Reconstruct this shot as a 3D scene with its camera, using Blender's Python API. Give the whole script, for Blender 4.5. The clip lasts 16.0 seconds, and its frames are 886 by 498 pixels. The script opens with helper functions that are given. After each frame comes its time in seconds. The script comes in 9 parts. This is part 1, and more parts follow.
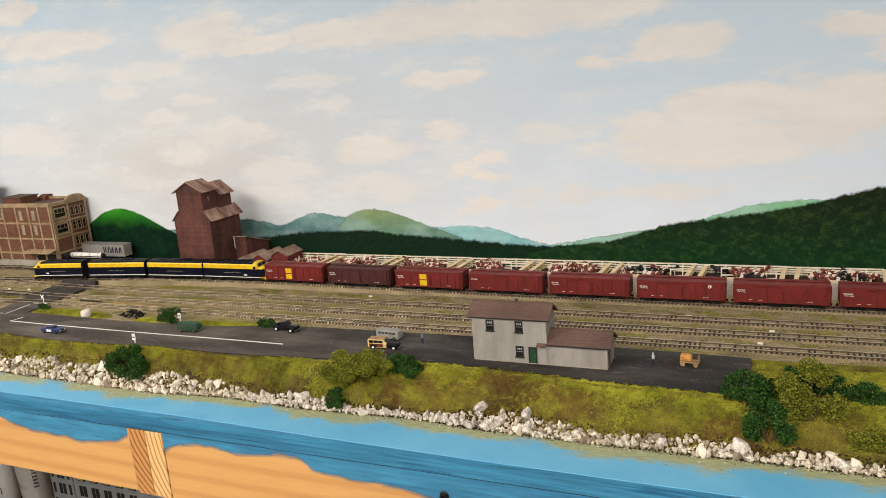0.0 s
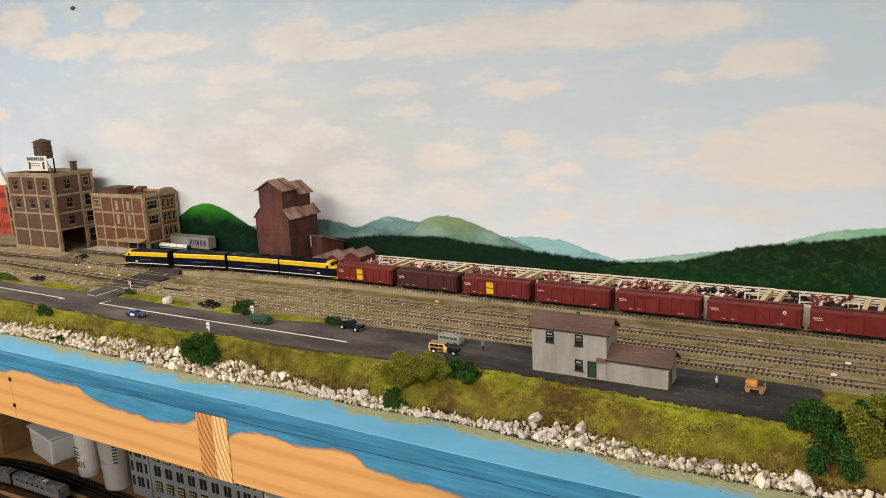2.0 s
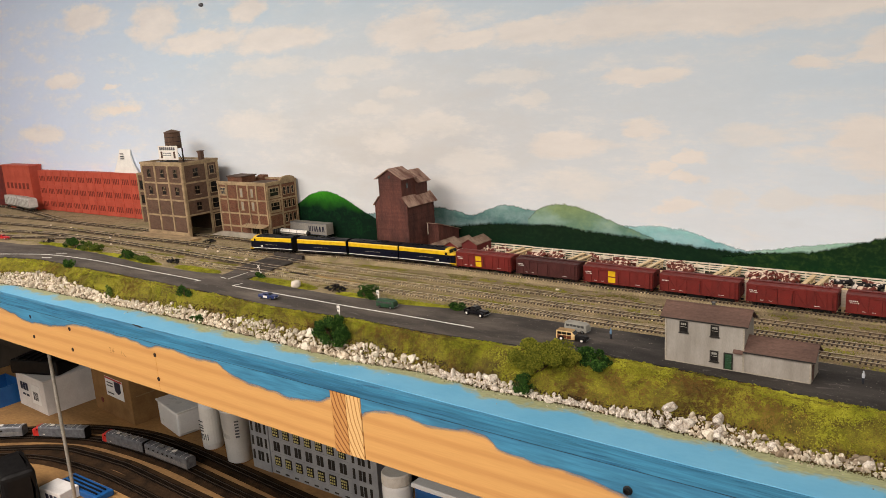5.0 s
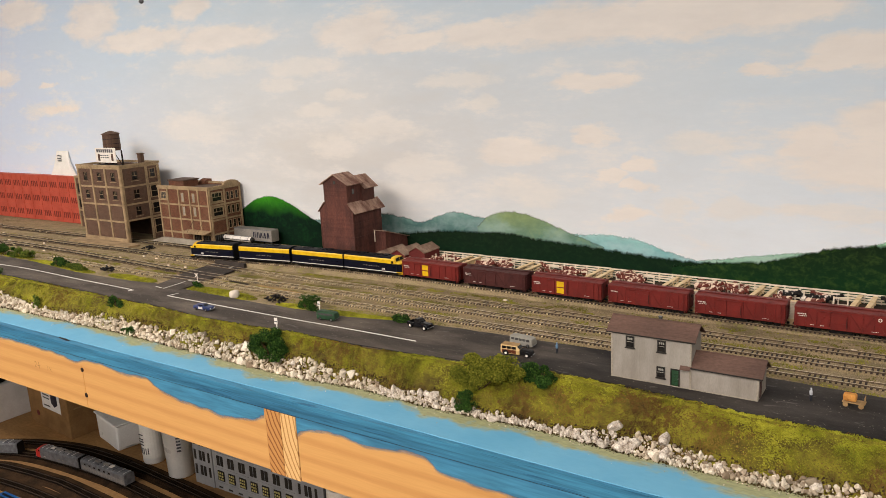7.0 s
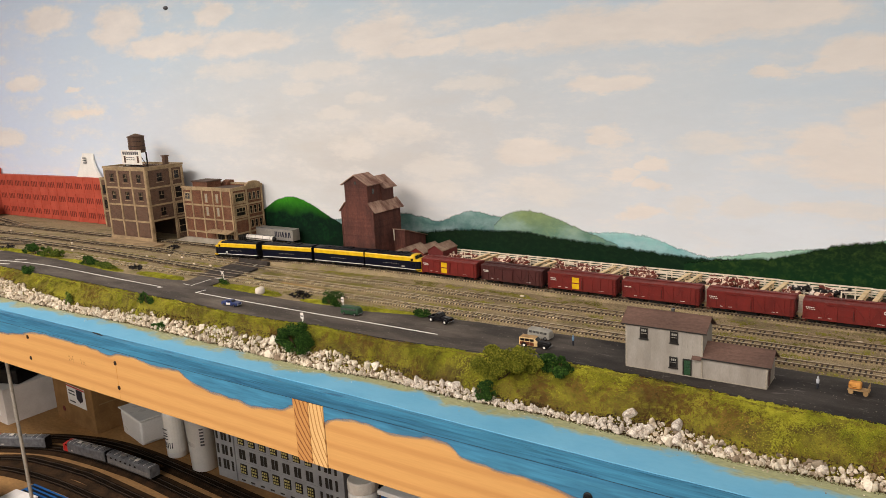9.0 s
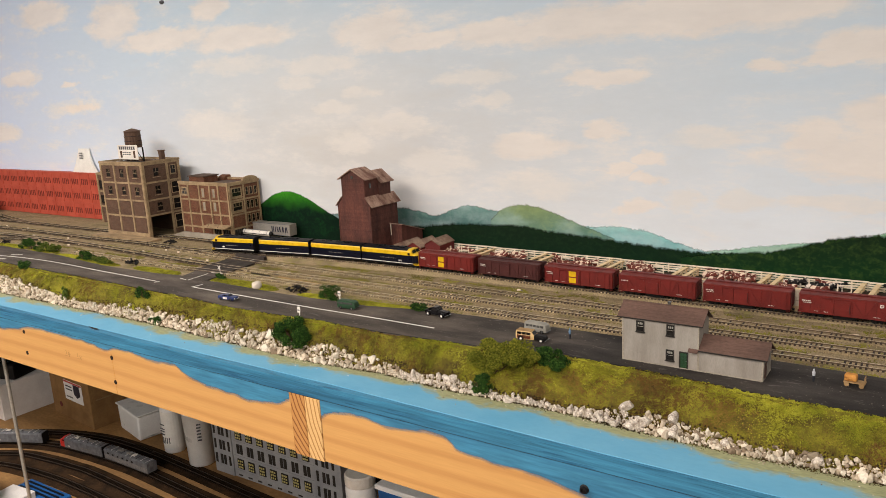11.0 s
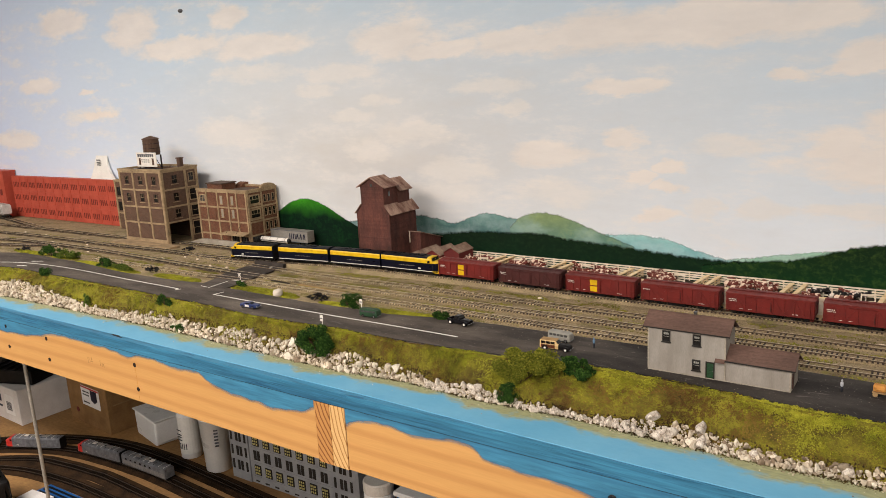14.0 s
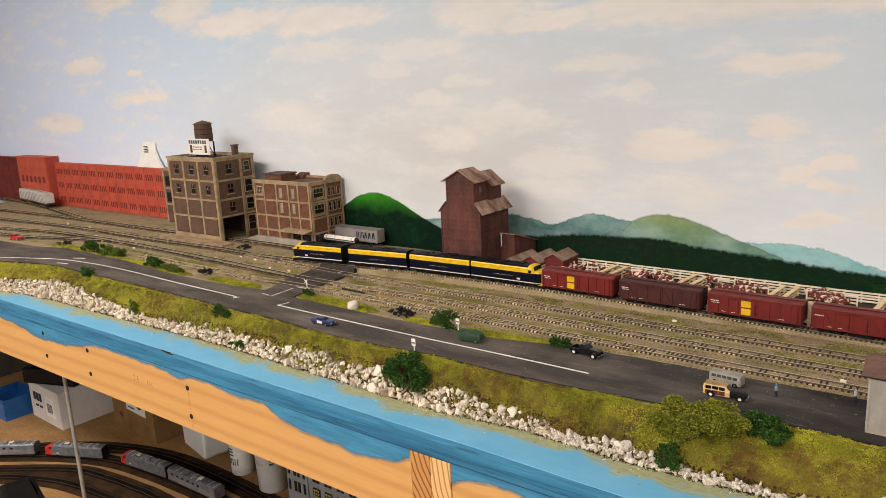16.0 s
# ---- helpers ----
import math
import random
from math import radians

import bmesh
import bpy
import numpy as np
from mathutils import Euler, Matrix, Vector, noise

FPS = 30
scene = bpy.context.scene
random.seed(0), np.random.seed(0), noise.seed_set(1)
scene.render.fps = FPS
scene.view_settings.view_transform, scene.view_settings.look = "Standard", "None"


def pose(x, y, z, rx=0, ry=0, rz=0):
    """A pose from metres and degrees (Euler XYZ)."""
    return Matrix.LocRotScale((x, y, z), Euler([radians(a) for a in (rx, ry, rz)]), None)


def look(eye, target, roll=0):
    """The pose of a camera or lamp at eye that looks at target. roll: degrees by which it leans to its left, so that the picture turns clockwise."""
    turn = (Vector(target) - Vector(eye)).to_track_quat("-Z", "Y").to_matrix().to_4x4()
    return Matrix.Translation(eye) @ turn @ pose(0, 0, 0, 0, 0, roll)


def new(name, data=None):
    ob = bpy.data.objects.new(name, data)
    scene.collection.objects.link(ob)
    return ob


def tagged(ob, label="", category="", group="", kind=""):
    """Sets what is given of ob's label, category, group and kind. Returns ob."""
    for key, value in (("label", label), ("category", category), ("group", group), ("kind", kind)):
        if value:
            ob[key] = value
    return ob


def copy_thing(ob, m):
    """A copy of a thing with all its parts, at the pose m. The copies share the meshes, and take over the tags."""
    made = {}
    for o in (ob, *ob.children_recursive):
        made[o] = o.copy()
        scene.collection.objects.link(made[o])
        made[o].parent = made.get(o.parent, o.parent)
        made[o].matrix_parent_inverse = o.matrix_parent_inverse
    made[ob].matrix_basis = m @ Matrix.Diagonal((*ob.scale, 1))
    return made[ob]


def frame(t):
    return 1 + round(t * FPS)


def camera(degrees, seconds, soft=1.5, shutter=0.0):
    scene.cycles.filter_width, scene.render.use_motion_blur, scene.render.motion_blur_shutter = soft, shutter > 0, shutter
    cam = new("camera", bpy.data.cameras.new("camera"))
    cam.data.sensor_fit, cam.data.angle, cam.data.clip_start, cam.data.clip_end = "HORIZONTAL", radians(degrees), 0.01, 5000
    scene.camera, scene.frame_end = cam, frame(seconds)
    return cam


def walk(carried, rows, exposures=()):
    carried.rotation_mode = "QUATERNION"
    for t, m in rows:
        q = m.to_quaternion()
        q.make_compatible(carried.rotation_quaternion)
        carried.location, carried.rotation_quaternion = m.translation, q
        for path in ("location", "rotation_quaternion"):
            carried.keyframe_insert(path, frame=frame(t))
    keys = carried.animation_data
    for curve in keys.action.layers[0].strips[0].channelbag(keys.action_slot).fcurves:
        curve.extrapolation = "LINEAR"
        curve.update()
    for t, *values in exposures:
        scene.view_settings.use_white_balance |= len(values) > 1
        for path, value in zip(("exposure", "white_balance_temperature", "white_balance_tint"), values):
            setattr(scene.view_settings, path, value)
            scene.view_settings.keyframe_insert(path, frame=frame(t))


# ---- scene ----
cam = camera(60.7, 16.0, soft=0.8)
PATH = [
    (0, (0.096, -0.02, 0.4), (-0.699, 1.76, -0.049), -4.6),
    (0.5, (0.072, -0.03, 0.405), (-0.751, 1.741, -0.024), -4.5),
    (1, (0.104, -0.037, 0.407), (-0.755, 1.722, -0.003), -3.8),
    (1.5, (0.136, -0.028, 0.398), (-0.781, 1.704, -0.003), -3.1),
    (2, (0.121, -0.017, 0.394), (-0.867, 1.673, -0.013), -2.7),
    (2.5, (0.107, -0.011, 0.396), (-0.955, 1.632, -0.021), -2.9),
    (3, (0.087, -0.037, 0.4), (-1.041, 1.559, -0.027), -3.3),
    (3.5, (0.089, -0.059, 0.406), (-1.085, 1.502, -0.024), -3.6),
    (3.7, (0.087, -0.069, 0.403), (-1.103, 1.48, -0.027), -3.7),
    (5.8, (0.079, -0.06, 0.402), (-1.076, 1.517, -0.02), -3.1),
    (6, (0.081, -0.055, 0.408), (-1.061, 1.532, -0.013), -3.0),
    (6.5, (0.075, -0.024, 0.396), (-1.038, 1.583, -0.025), -2.8),
    (7, (0.074, -0.007, 0.401), (-1.024, 1.61, -0.024), -2.8),
    (7.5, (0.075, -0.024, 0.401), (-1.023, 1.592, -0.024), -2.8),
    (8, (0.083, -0.045, 0.403), (-1.025, 1.564, -0.025), -2.9),
    (8.5, (0.088, -0.064, 0.406), (-1.032, 1.539, -0.017), -3.0),
    (9, (0.09, -0.057, 0.405), (-1.033, 1.544, -0.015), -3.1),
    (11.5, (0.092, -0.056, 0.4), (-1.023, 1.547, -0.031), -3.1),
    (12, (0.099, -0.049, 0.407), (-1.015, 1.555, -0.024), -3.1),
    (12.5, (0.088, -0.048, 0.404), (-1.029, 1.555, -0.024), -3.1),
    (13, (0.086, -0.055, 0.407), (-1.037, 1.544, -0.019), -3.1),
    (13.5, (0.088, -0.058, 0.408), (-1.043, 1.537, -0.016), -3.2),
    (14, (0.072, -0.074, 0.411), (-1.062, 1.519, -0.007), -3.2),
    (14.5, (-0.001, -0.073, 0.406), (-1.133, 1.523, -0.008), -3.2),
    (15, (-0.077, -0.073, 0.399), (-1.212, 1.52, -0.018), -3.2),
    (15.5, (-0.155, -0.06, 0.39), (-1.283, 1.536, -0.035), -3.0),
    (16, (-0.174, 0.061, 0.395), (-1.384, 1.592, -0.045), -2.9),
]
walk(cam, [(t, look(eye, target, roll)) for t, eye, target, roll in PATH],
     exposures=[(0, 0.02, 6230, 8), (1.5, -0.01, 6330, 9), (3.5, -0.09, 6460, 10), (6.5, -0.08, 6560, 12), (16, -0.10, 6530, 12)])

# ---- light: fluorescent ceiling fixtures over the aisle, a dim closed room ----
world = bpy.data.worlds.new("room_air")
world.use_nodes = True
world.node_tree.nodes["Background"].inputs[0].default_value = (0.9, 0.95, 1.0, 1)
world.node_tree.nodes["Background"].inputs[1].default_value = 0.03
scene.world = world


def ceiling_lamp(x, y, z, sx, sy, watts, colour=(1.0, 0.93, 0.84)):
    data = bpy.data.lights.new("ceiling_lamp", "AREA")
    data.shape, data.size, data.size_y, data.energy, data.color = "RECTANGLE", sx, sy, watts, colour
    ob = new("ceiling_lamp", data)
    ob.matrix_world = pose(x, y, z)
    return ob


ceiling_lamp(-2.2, -0.30, 1.33, 2.4, 0.5, 74, (1.0, 0.91, 0.83))
ceiling_lamp(0.7, -0.50, 1.33, 2.0, 0.5, 42, (1.0, 0.91, 0.83))
ceiling_lamp(-0.7, -1.9, 1.33, 2.4, 0.5, 96, (1.0, 0.91, 0.83))


# ---- materials ----
def lin(r, g, b):
    return tuple(((c / 255 + 0.055) / 1.055) ** 2.4 if c > 10 else c / 255 / 12.92 for c in (r, g, b)) + (1.0,)


def shader(name, rough=0.6, metal=0.0, spec=0.35):
    m = bpy.data.materials.new(name)
    m.use_nodes = True
    nt = m.node_tree
    b = nt.nodes["Principled BSDF"]
    b.inputs["Roughness"].default_value = rough
    b.inputs["Metallic"].default_value = metal
    b.inputs["Specular IOR Level"].default_value = spec
    return m, nt, b


def node(nt, kind, **values):
    n = nt.nodes.new(kind)
    for key, value in values.items():
        if key == "op":
            n.operation = value
        else:
            n.inputs[key].default_value = value
    return n


def coords(nt, stretch=(1, 1, 1), where="Object"):
    c, m = nt.nodes.new("ShaderNodeTexCoord"), nt.nodes.new("ShaderNodeMapping")
    m.inputs["Scale"].default_value = stretch
    nt.links.new(c.outputs[where], m.inputs["Vector"])
    return m.outputs["Vector"]


def noise_of(nt, vec, scale, detail=4.0, rough=0.6, distort=0.0):
    n = node(nt, "ShaderNodeTexNoise", Scale=scale, Detail=detail, Roughness=rough, Distortion=distort)
    nt.links.new(vec, n.inputs["Vector"])
    return n.outputs["Fac"]


def ramp(nt, fac, stops):
    r = nt.nodes.new("ShaderNodeValToRGB")
    while len(r.color_ramp.elements) < len(stops):
        r.color_ramp.elements.new(0.5)
    for e, (p, c) in zip(r.color_ramp.elements, stops):
        e.position, e.color = p, c
    nt.links.new(fac, r.inputs["Fac"])
    return r.outputs["Color"]


def mixc(nt, fac, a, b, mode="MIX"):
    n = nt.nodes.new("ShaderNodeMix")
    n.data_type, n.blend_type = "RGBA", mode
    for sock, v in ((n.inputs["Factor"], fac), (n.inputs["A"], a), (n.inputs["B"], b)):
        if isinstance(v, (int, float, tuple)):
            sock.default_value = v
        else:
            nt.links.new(v, sock)
    return n.outputs["Result"]


def math_of(nt, op, a, b=0.0, c=0.0, clamp=False):
    n = nt.nodes.new("ShaderNodeMath")
    n.operation, n.use_clamp = op, clamp
    for sock, v in zip(n.inputs, (a, b, c)):
        if isinstance(v, (int, float)):
            sock.default_value = v
        else:
            nt.links.new(v, sock)
    return n.outputs[0]


def bumped(nt, b, height, strength, dist):
    n = node(nt, "ShaderNodeBump", Strength=strength, Distance=dist)
    nt.links.new(height, n.inputs["Height"])
    nt.links.new(n.outputs["Normal"], b.inputs["Normal"])


def scaled(c, k):
    return (c[0] * k, c[1] * k, c[2] * k, 1.0)


def surface(name, c1, c2=None, rough=0.6, metal=0.0, s1=40, s2=500, bump=0.25, dist=0.0004, spec=0.35, stretch=(1, 1, 1),
            fine=0.25, random_tone=0.0, lo=0.35, hi=0.65):
    """Two-scale painted, moulded or natural surface; stretch lays grain along an axis."""
    m, nt, b = shader(name, rough, metal, spec)
    c2 = c2 or scaled(c1, 0.72)
    v = coords(nt, stretch)
    broad, grain = noise_of(nt, v, s1, 3), noise_of(nt, v, s2, 3)
    col = ramp(nt, broad, [(lo, c1), (hi, c2)])
    tone = ramp(nt, grain, [(0.3, (1 - fine, 1 - fine, 1 - fine, 1)), (0.7, (1 + fine * 0.4,) * 3 + (1,))])
    col = mixc(nt, 1.0, col, tone, "MULTIPLY")
    if random_tone:
        info = nt.nodes.new("ShaderNodeObjectInfo")
        k = math_of(nt, "MULTIPLY_ADD", info.outputs["Random"], 2 * random_tone, 1 - random_tone)
        comb = nt.nodes.new("ShaderNodeCombineColor")
        for i in range(3):
            nt.links.new(k, comb.inputs[i])
        col = mixc(nt, 1.0, col, comb.outputs[0], "MULTIPLY")
    nt.links.new(col, b.inputs["Base Color"])
    rr = math_of(nt, "MULTIPLY_ADD", broad, 0.2, rough - 0.1)
    nt.links.new(rr, b.inputs["Roughness"])
    if bump:
        bumped(nt, b, grain, bump, dist)
    return m


def island_mix(name, stops, rough=0.95, s=900, bump=0.5):
    """Loose stuff whose pieces differ in colour one from another."""
    m, nt, b = shader(name, rough, 0, 0.15)
    g = nt.nodes.new("ShaderNodeNewGeometry")
    col = ramp(nt, g.outputs["Random Per Island"], stops)
    v = coords(nt)
    patch, grain = noise_of(nt, v, 18, 3), noise_of(nt, v, s, 2)
    col = mixc(nt, 0.5, col, ramp(nt, patch, [(0.3, (0.62, 0.66, 0.6, 1)), (0.7, (1.25, 1.2, 1.05, 1))]), "MULTIPLY")
    col = mixc(nt, 0.6, col, ramp(nt, grain, [(0.3, (0.6, 0.6, 0.6, 1)), (0.7, (1.15, 1.15, 1.15, 1))]), "MULTIPLY")
    nt.links.new(col, b.inputs["Base Color"])
    bumped(nt, b, grain, bump, 0.0005)
    return m


def foam_cover(name, stops, rough=0.95):
    """Foam crumbs: colour drifts in patches, each crumb a little lighter or darker."""
    m, nt, b = shader(name, rough, 0, 0.1)
    v = coords(nt)
    patch = math_of(nt, "MULTIPLY_ADD", noise_of(nt, coords(nt, (1, 1.4, 1)), 11, 4, 0.6), 0.65, math_of(nt, "MULTIPLY", noise_of(nt, v, 55, 3, 0.6), 0.35))
    col = ramp(nt, patch, stops)
    g = nt.nodes.new("ShaderNodeNewGeometry")
    tone = ramp(nt, g.outputs["Random Per Island"], [(0.0, (0.72, 0.74, 0.7, 1)), (0.6, (1.0, 1.0, 1.0, 1)), (1.0, (1.2, 1.18, 1.12, 1))])
    col = mixc(nt, 1.0, col, tone, "MULTIPLY")
    nt.links.new(col, b.inputs["Base Color"])
    return m


CLOUDS = (  # centre x, z and half width, half height on the backdrop board
    ((-0.75, 0.498, 0.116, 0.027), (-0.564, 0.503, 0.163, 0.039), (-0.339, 0.496, 0.19, 0.033), (-0.179, 0.499, 0.092, 0.022), (-1.106, 0.531, 0.113, 0.042)),
    ((-0.984, 0.497, 0.107, 0.017), (-1.602, 0.551, 0.178, 0.032), (-1.699, 0.644, 0.071, 0.03), (-0.047, 0.426, 0.081, 0.027), (-0.111, 0.407, 0.05, 0.014)),
    ((-0.213, 0.395, 0.04, 0.011), (0.201, 0.426, 0.061, 0.02), (-0.518, 0.393, 0.086, 0.015), (-0.014, 0.238, 0.16, 0.039), (0.193, 0.285, 0.11, 0.059)),
    ((0.033, 0.308, 0.102, 0.034), (-0.123, 0.266, 0.061, 0.031), (-0.52, 0.291, 0.042, 0.02), (-0.696, 0.253, 0.09, 0.025), (-0.432, 0.227, 0.039, 0.011)),
    ((-0.495, 0.208, 0.038, 0.012), (-0.432, 0.19, 0.033, 0.01), (-0.445, 0.131, 0.044, 0.014), (-0.371, 0.523, 0.068, 0.026), (-2.589, 0.701, 0.149, 0.039)),
    ((-2.173, 0.643, 0.119, 0.062), (-1.93, 0.57, 0.20, 0.030), (-2.79, 0.492, 0.12, 0.024), (-3.03, 0.30, 0.16, 0.035), (0.36, 0.40, 0.10, 0.04), (-2.425, 0.383, 0.10, 0.014), (-2.475, 0.461, 0.046, 0.012)),
)
DABS = (  # paler dabs within the grey bank
    ((-1.383, 0.417, 0.062, 0.014), (-1.167, 0.384, 0.047, 0.012), (-1.742, 0.313, 0.15, 0.036), (-1.208, 0.265, 0.062, 0.027), (-1.065, 0.306, 0.097, 0.023), (-0.249, 0.15, 0.04, 0.017)),
    ((-0.318, 0.269, 0.068, 0.019), (-0.833, 0.407, 0.087, 0.016), (-1.309, 0.459, 0.106, 0.021), (-0.967, 0.217, 0.094, 0.026), (-2.452, 0.384, 0.137, 0.022), (-1.625, 0.478, 0.143, 0.022)),
    ((-1.268, 0.35, 0.065, 0.015), (-0.979, 0.165, 0.096, 0.024), (-0.664, 0.167, 0.096, 0.027), (-0.789, 0.359, 0.043, 0.014), (-0.359, 0.148, 0.026, 0.018), (-0.084, 0.154, 0.082, 0.011)),
)


def sky_paint():
    """Hand-painted sky: pale blue, a grey bank of haze over the town, cream clouds dabbed on with a broad brush."""
    m, nt, b = shader("mural_sky_paint", 0.75, 0, 0.2)
    v = coords(nt)
    sep = nt.nodes.new("ShaderNodeSeparateXYZ")
    nt.links.new(v, sep.inputs[0])
    bend, curl = noise_of(nt, coords(nt, (1, 1, 2.0)), 9.0, 4, 0.6), noise_of(nt, coords(nt, (0.9, 1, 2.0)), 12.0, 5, 0.62)
    x = math_of(nt, "ADD", sep.outputs[0], math_of(nt, "MULTIPLY_ADD", bend, 0.16, -0.08))
    z = math_of(nt, "ADD", sep.outputs[2], math_of(nt, "MULTIPLY_ADD", curl, 0.055, -0.0275))
    wide = noise_of(nt, coords(nt, (1, 1, 2.2)), 2.4, 3, 0.5)
    dabs = noise_of(nt, coords(nt, (0.7, 1, 2.4)), 10, 4, 0.55)
    strokes = noise_of(nt, coords(nt, (1, 1, 3.0)), 34, 4, 0.65)
    up = math_of(nt, "MULTIPLY_ADD", wide, 0.34, math_of(nt, "MULTIPLY_ADD", z, 1.35, -0.17))
    col = ramp(nt, up, [(0.04, lin(230, 238, 246)), (0.26, lin(217, 228, 238)), (0.5, lin(204, 219, 232)), (0.95, lin(190, 212, 229))])

    def oval(cx, cz, rx, rz):
        ax = math_of(nt, "DIVIDE", math_of(nt, "ADD", x, -cx), rx)
        az = math_of(nt, "DIVIDE", math_of(nt, "ADD", z, -cz), rz)
        return math_of(nt, "ADD", math_of(nt, "MULTIPLY", ax, ax), math_of(nt, "MULTIPLY", az, az))

    def bank(groups, grow):
        total = None
        for group in groups:
            for cx, cz, rx, rz in group:
                blob = math_of(nt, "SUBTRACT", 1.0, oval(cx, cz, rx * grow, rz * grow), clamp=True)
                total = blob if total is None else math_of(nt, "MAXIMUM", total, blob)
        return total

    d = math_of(nt, "SQRT", oval(-1.25, 0.24, 0.80, 0.30))
    haze = math_of(nt, "SUBTRACT", 1.40, math_of(nt, "MULTIPLY_ADD", dabs, 0.7, math_of(nt, "MULTIPLY", d, 0.80)), clamp=True)
    col = mixc(nt, math_of(nt, "MULTIPLY", haze, 0.9), col, ramp(nt, wide, [(0.35, lin(205, 204, 202)), (0.65, lin(214, 213, 210))]))
    end_blue = ramp(nt, math_of(nt, "MULTIPLY_ADD", x, -0.5, math_of(nt, "MULTIPLY_ADD", wide, 0.3, -0.95)), [(0.12, (0, 0, 0, 1)), (0.75, (1, 1, 1, 1))])
    col = mixc(nt, math_of(nt, "MULTIPLY", end_blue, 0.85), col, lin(204, 217, 242))
    rag = math_of(nt, "MULTIPLY_ADD", dabs, 1.3, math_of(nt, "MULTIPLY_ADD", strokes, 0.7, -1.0))
    faint = ramp(nt, math_of(nt, "ADD", bank(DABS, 1.5), math_of(nt, "MULTIPLY", rag, 0.9)), [(0.10, (0, 0, 0, 1)), (0.75, (1, 1, 1, 1))])
    col = mixc(nt, math_of(nt, "MULTIPLY", faint, 0.55), col, lin(231, 228, 223))
    mask = ramp(nt, math_of(nt, "ADD", bank(CLOUDS, 1.35), math_of(nt, "MULTIPLY", rag, 0.75)), [(0.02, (0, 0, 0, 1)), (0.66, (1, 1, 1, 1))])
    body = ramp(nt, dabs, [(0.35, lin(234, 224, 214)), (0.65, lin(245, 235, 224))])
    col = mixc(nt, math_of(nt, "MULTIPLY", mask, math_of(nt, "MULTIPLY_ADD", haze, -0.28, 0.68)), col, body)
    scumble = ramp(nt, math_of(nt, "MULTIPLY_ADD", dabs, 0.6, math_of(nt, "MULTIPLY", wide, 0.5)), [(0.50, (0, 0, 0, 1)), (0.72, (1, 1, 1, 1))])
    col = mixc(nt, math_of(nt, "MULTIPLY", scumble, 0.30), col, lin(228, 226, 224))
    col = mixc(nt, 0.3, col, ramp(nt, strokes, [(0.3, (0.94, 0.94, 0.94, 1)), (0.7, (1.03, 1.03, 1.03, 1))]), "MULTIPLY")
    nt.links.new(col, b.inputs["Base Color"])
    bumped(nt, b, strokes, 0.12, 0.0008)
    return m


def feathered(nt, b, strokes, lo=0.30, hi=0.62, amount=0.9):
    """Paint that thins out towards its brushed edge, by the mesh's own "cover" value."""
    cover = nt.nodes.new("ShaderNodeAttribute")
    cover.attribute_name = "cover"
    k = math_of(nt, "ADD", cover.outputs["Fac"], math_of(nt, "MULTIPLY_ADD", strokes, amount, -0.5 * amount))
    k = ramp(nt, k, [(lo, (0, 0, 0, 1)), (hi, (1, 1, 1, 1))])
    mix, thin = nt.nodes.new("ShaderNodeMixShader"), nt.nodes.new("ShaderNodeBsdfTransparent")
    nt.links.new(k, mix.inputs[0])
    nt.links.new(thin.outputs[0], mix.inputs[1])
    nt.links.new(b.outputs[0], mix.inputs[2])
    nt.links.new(mix.outputs[0], nt.nodes["Material Output"].inputs["Surface"])


def grained(m):
    """Dark broken streaks where the wood's grain shows through thin paint."""
    nt = m.node_tree
    b = nt.nodes["Principled BSDF"]
    base = b.inputs["Base Color"].links[0].from_socket
    grain = noise_of(nt, coords(nt, (0.10, 1.0, 3.2)), 120, 4, 0.65)
    where = noise_of(nt, coords(nt, (0.5, 1.0, 1.6)), 16, 2, 0.5)
    mark = math_of(nt, "MULTIPLY_ADD", where, 0.55, grain)
    col = mixc(nt, 1.0, base, ramp(nt, mark, [(0.60, (0.46, 0.56, 0.64, 1)), (0.68, (1, 1, 1, 1)), (0.97, (1, 1, 1, 1)), (1.05, (1.4, 1.3, 1.2, 1))]), "MULTIPLY")
    nt.links.new(col, b.inputs["Base Color"])
    return m


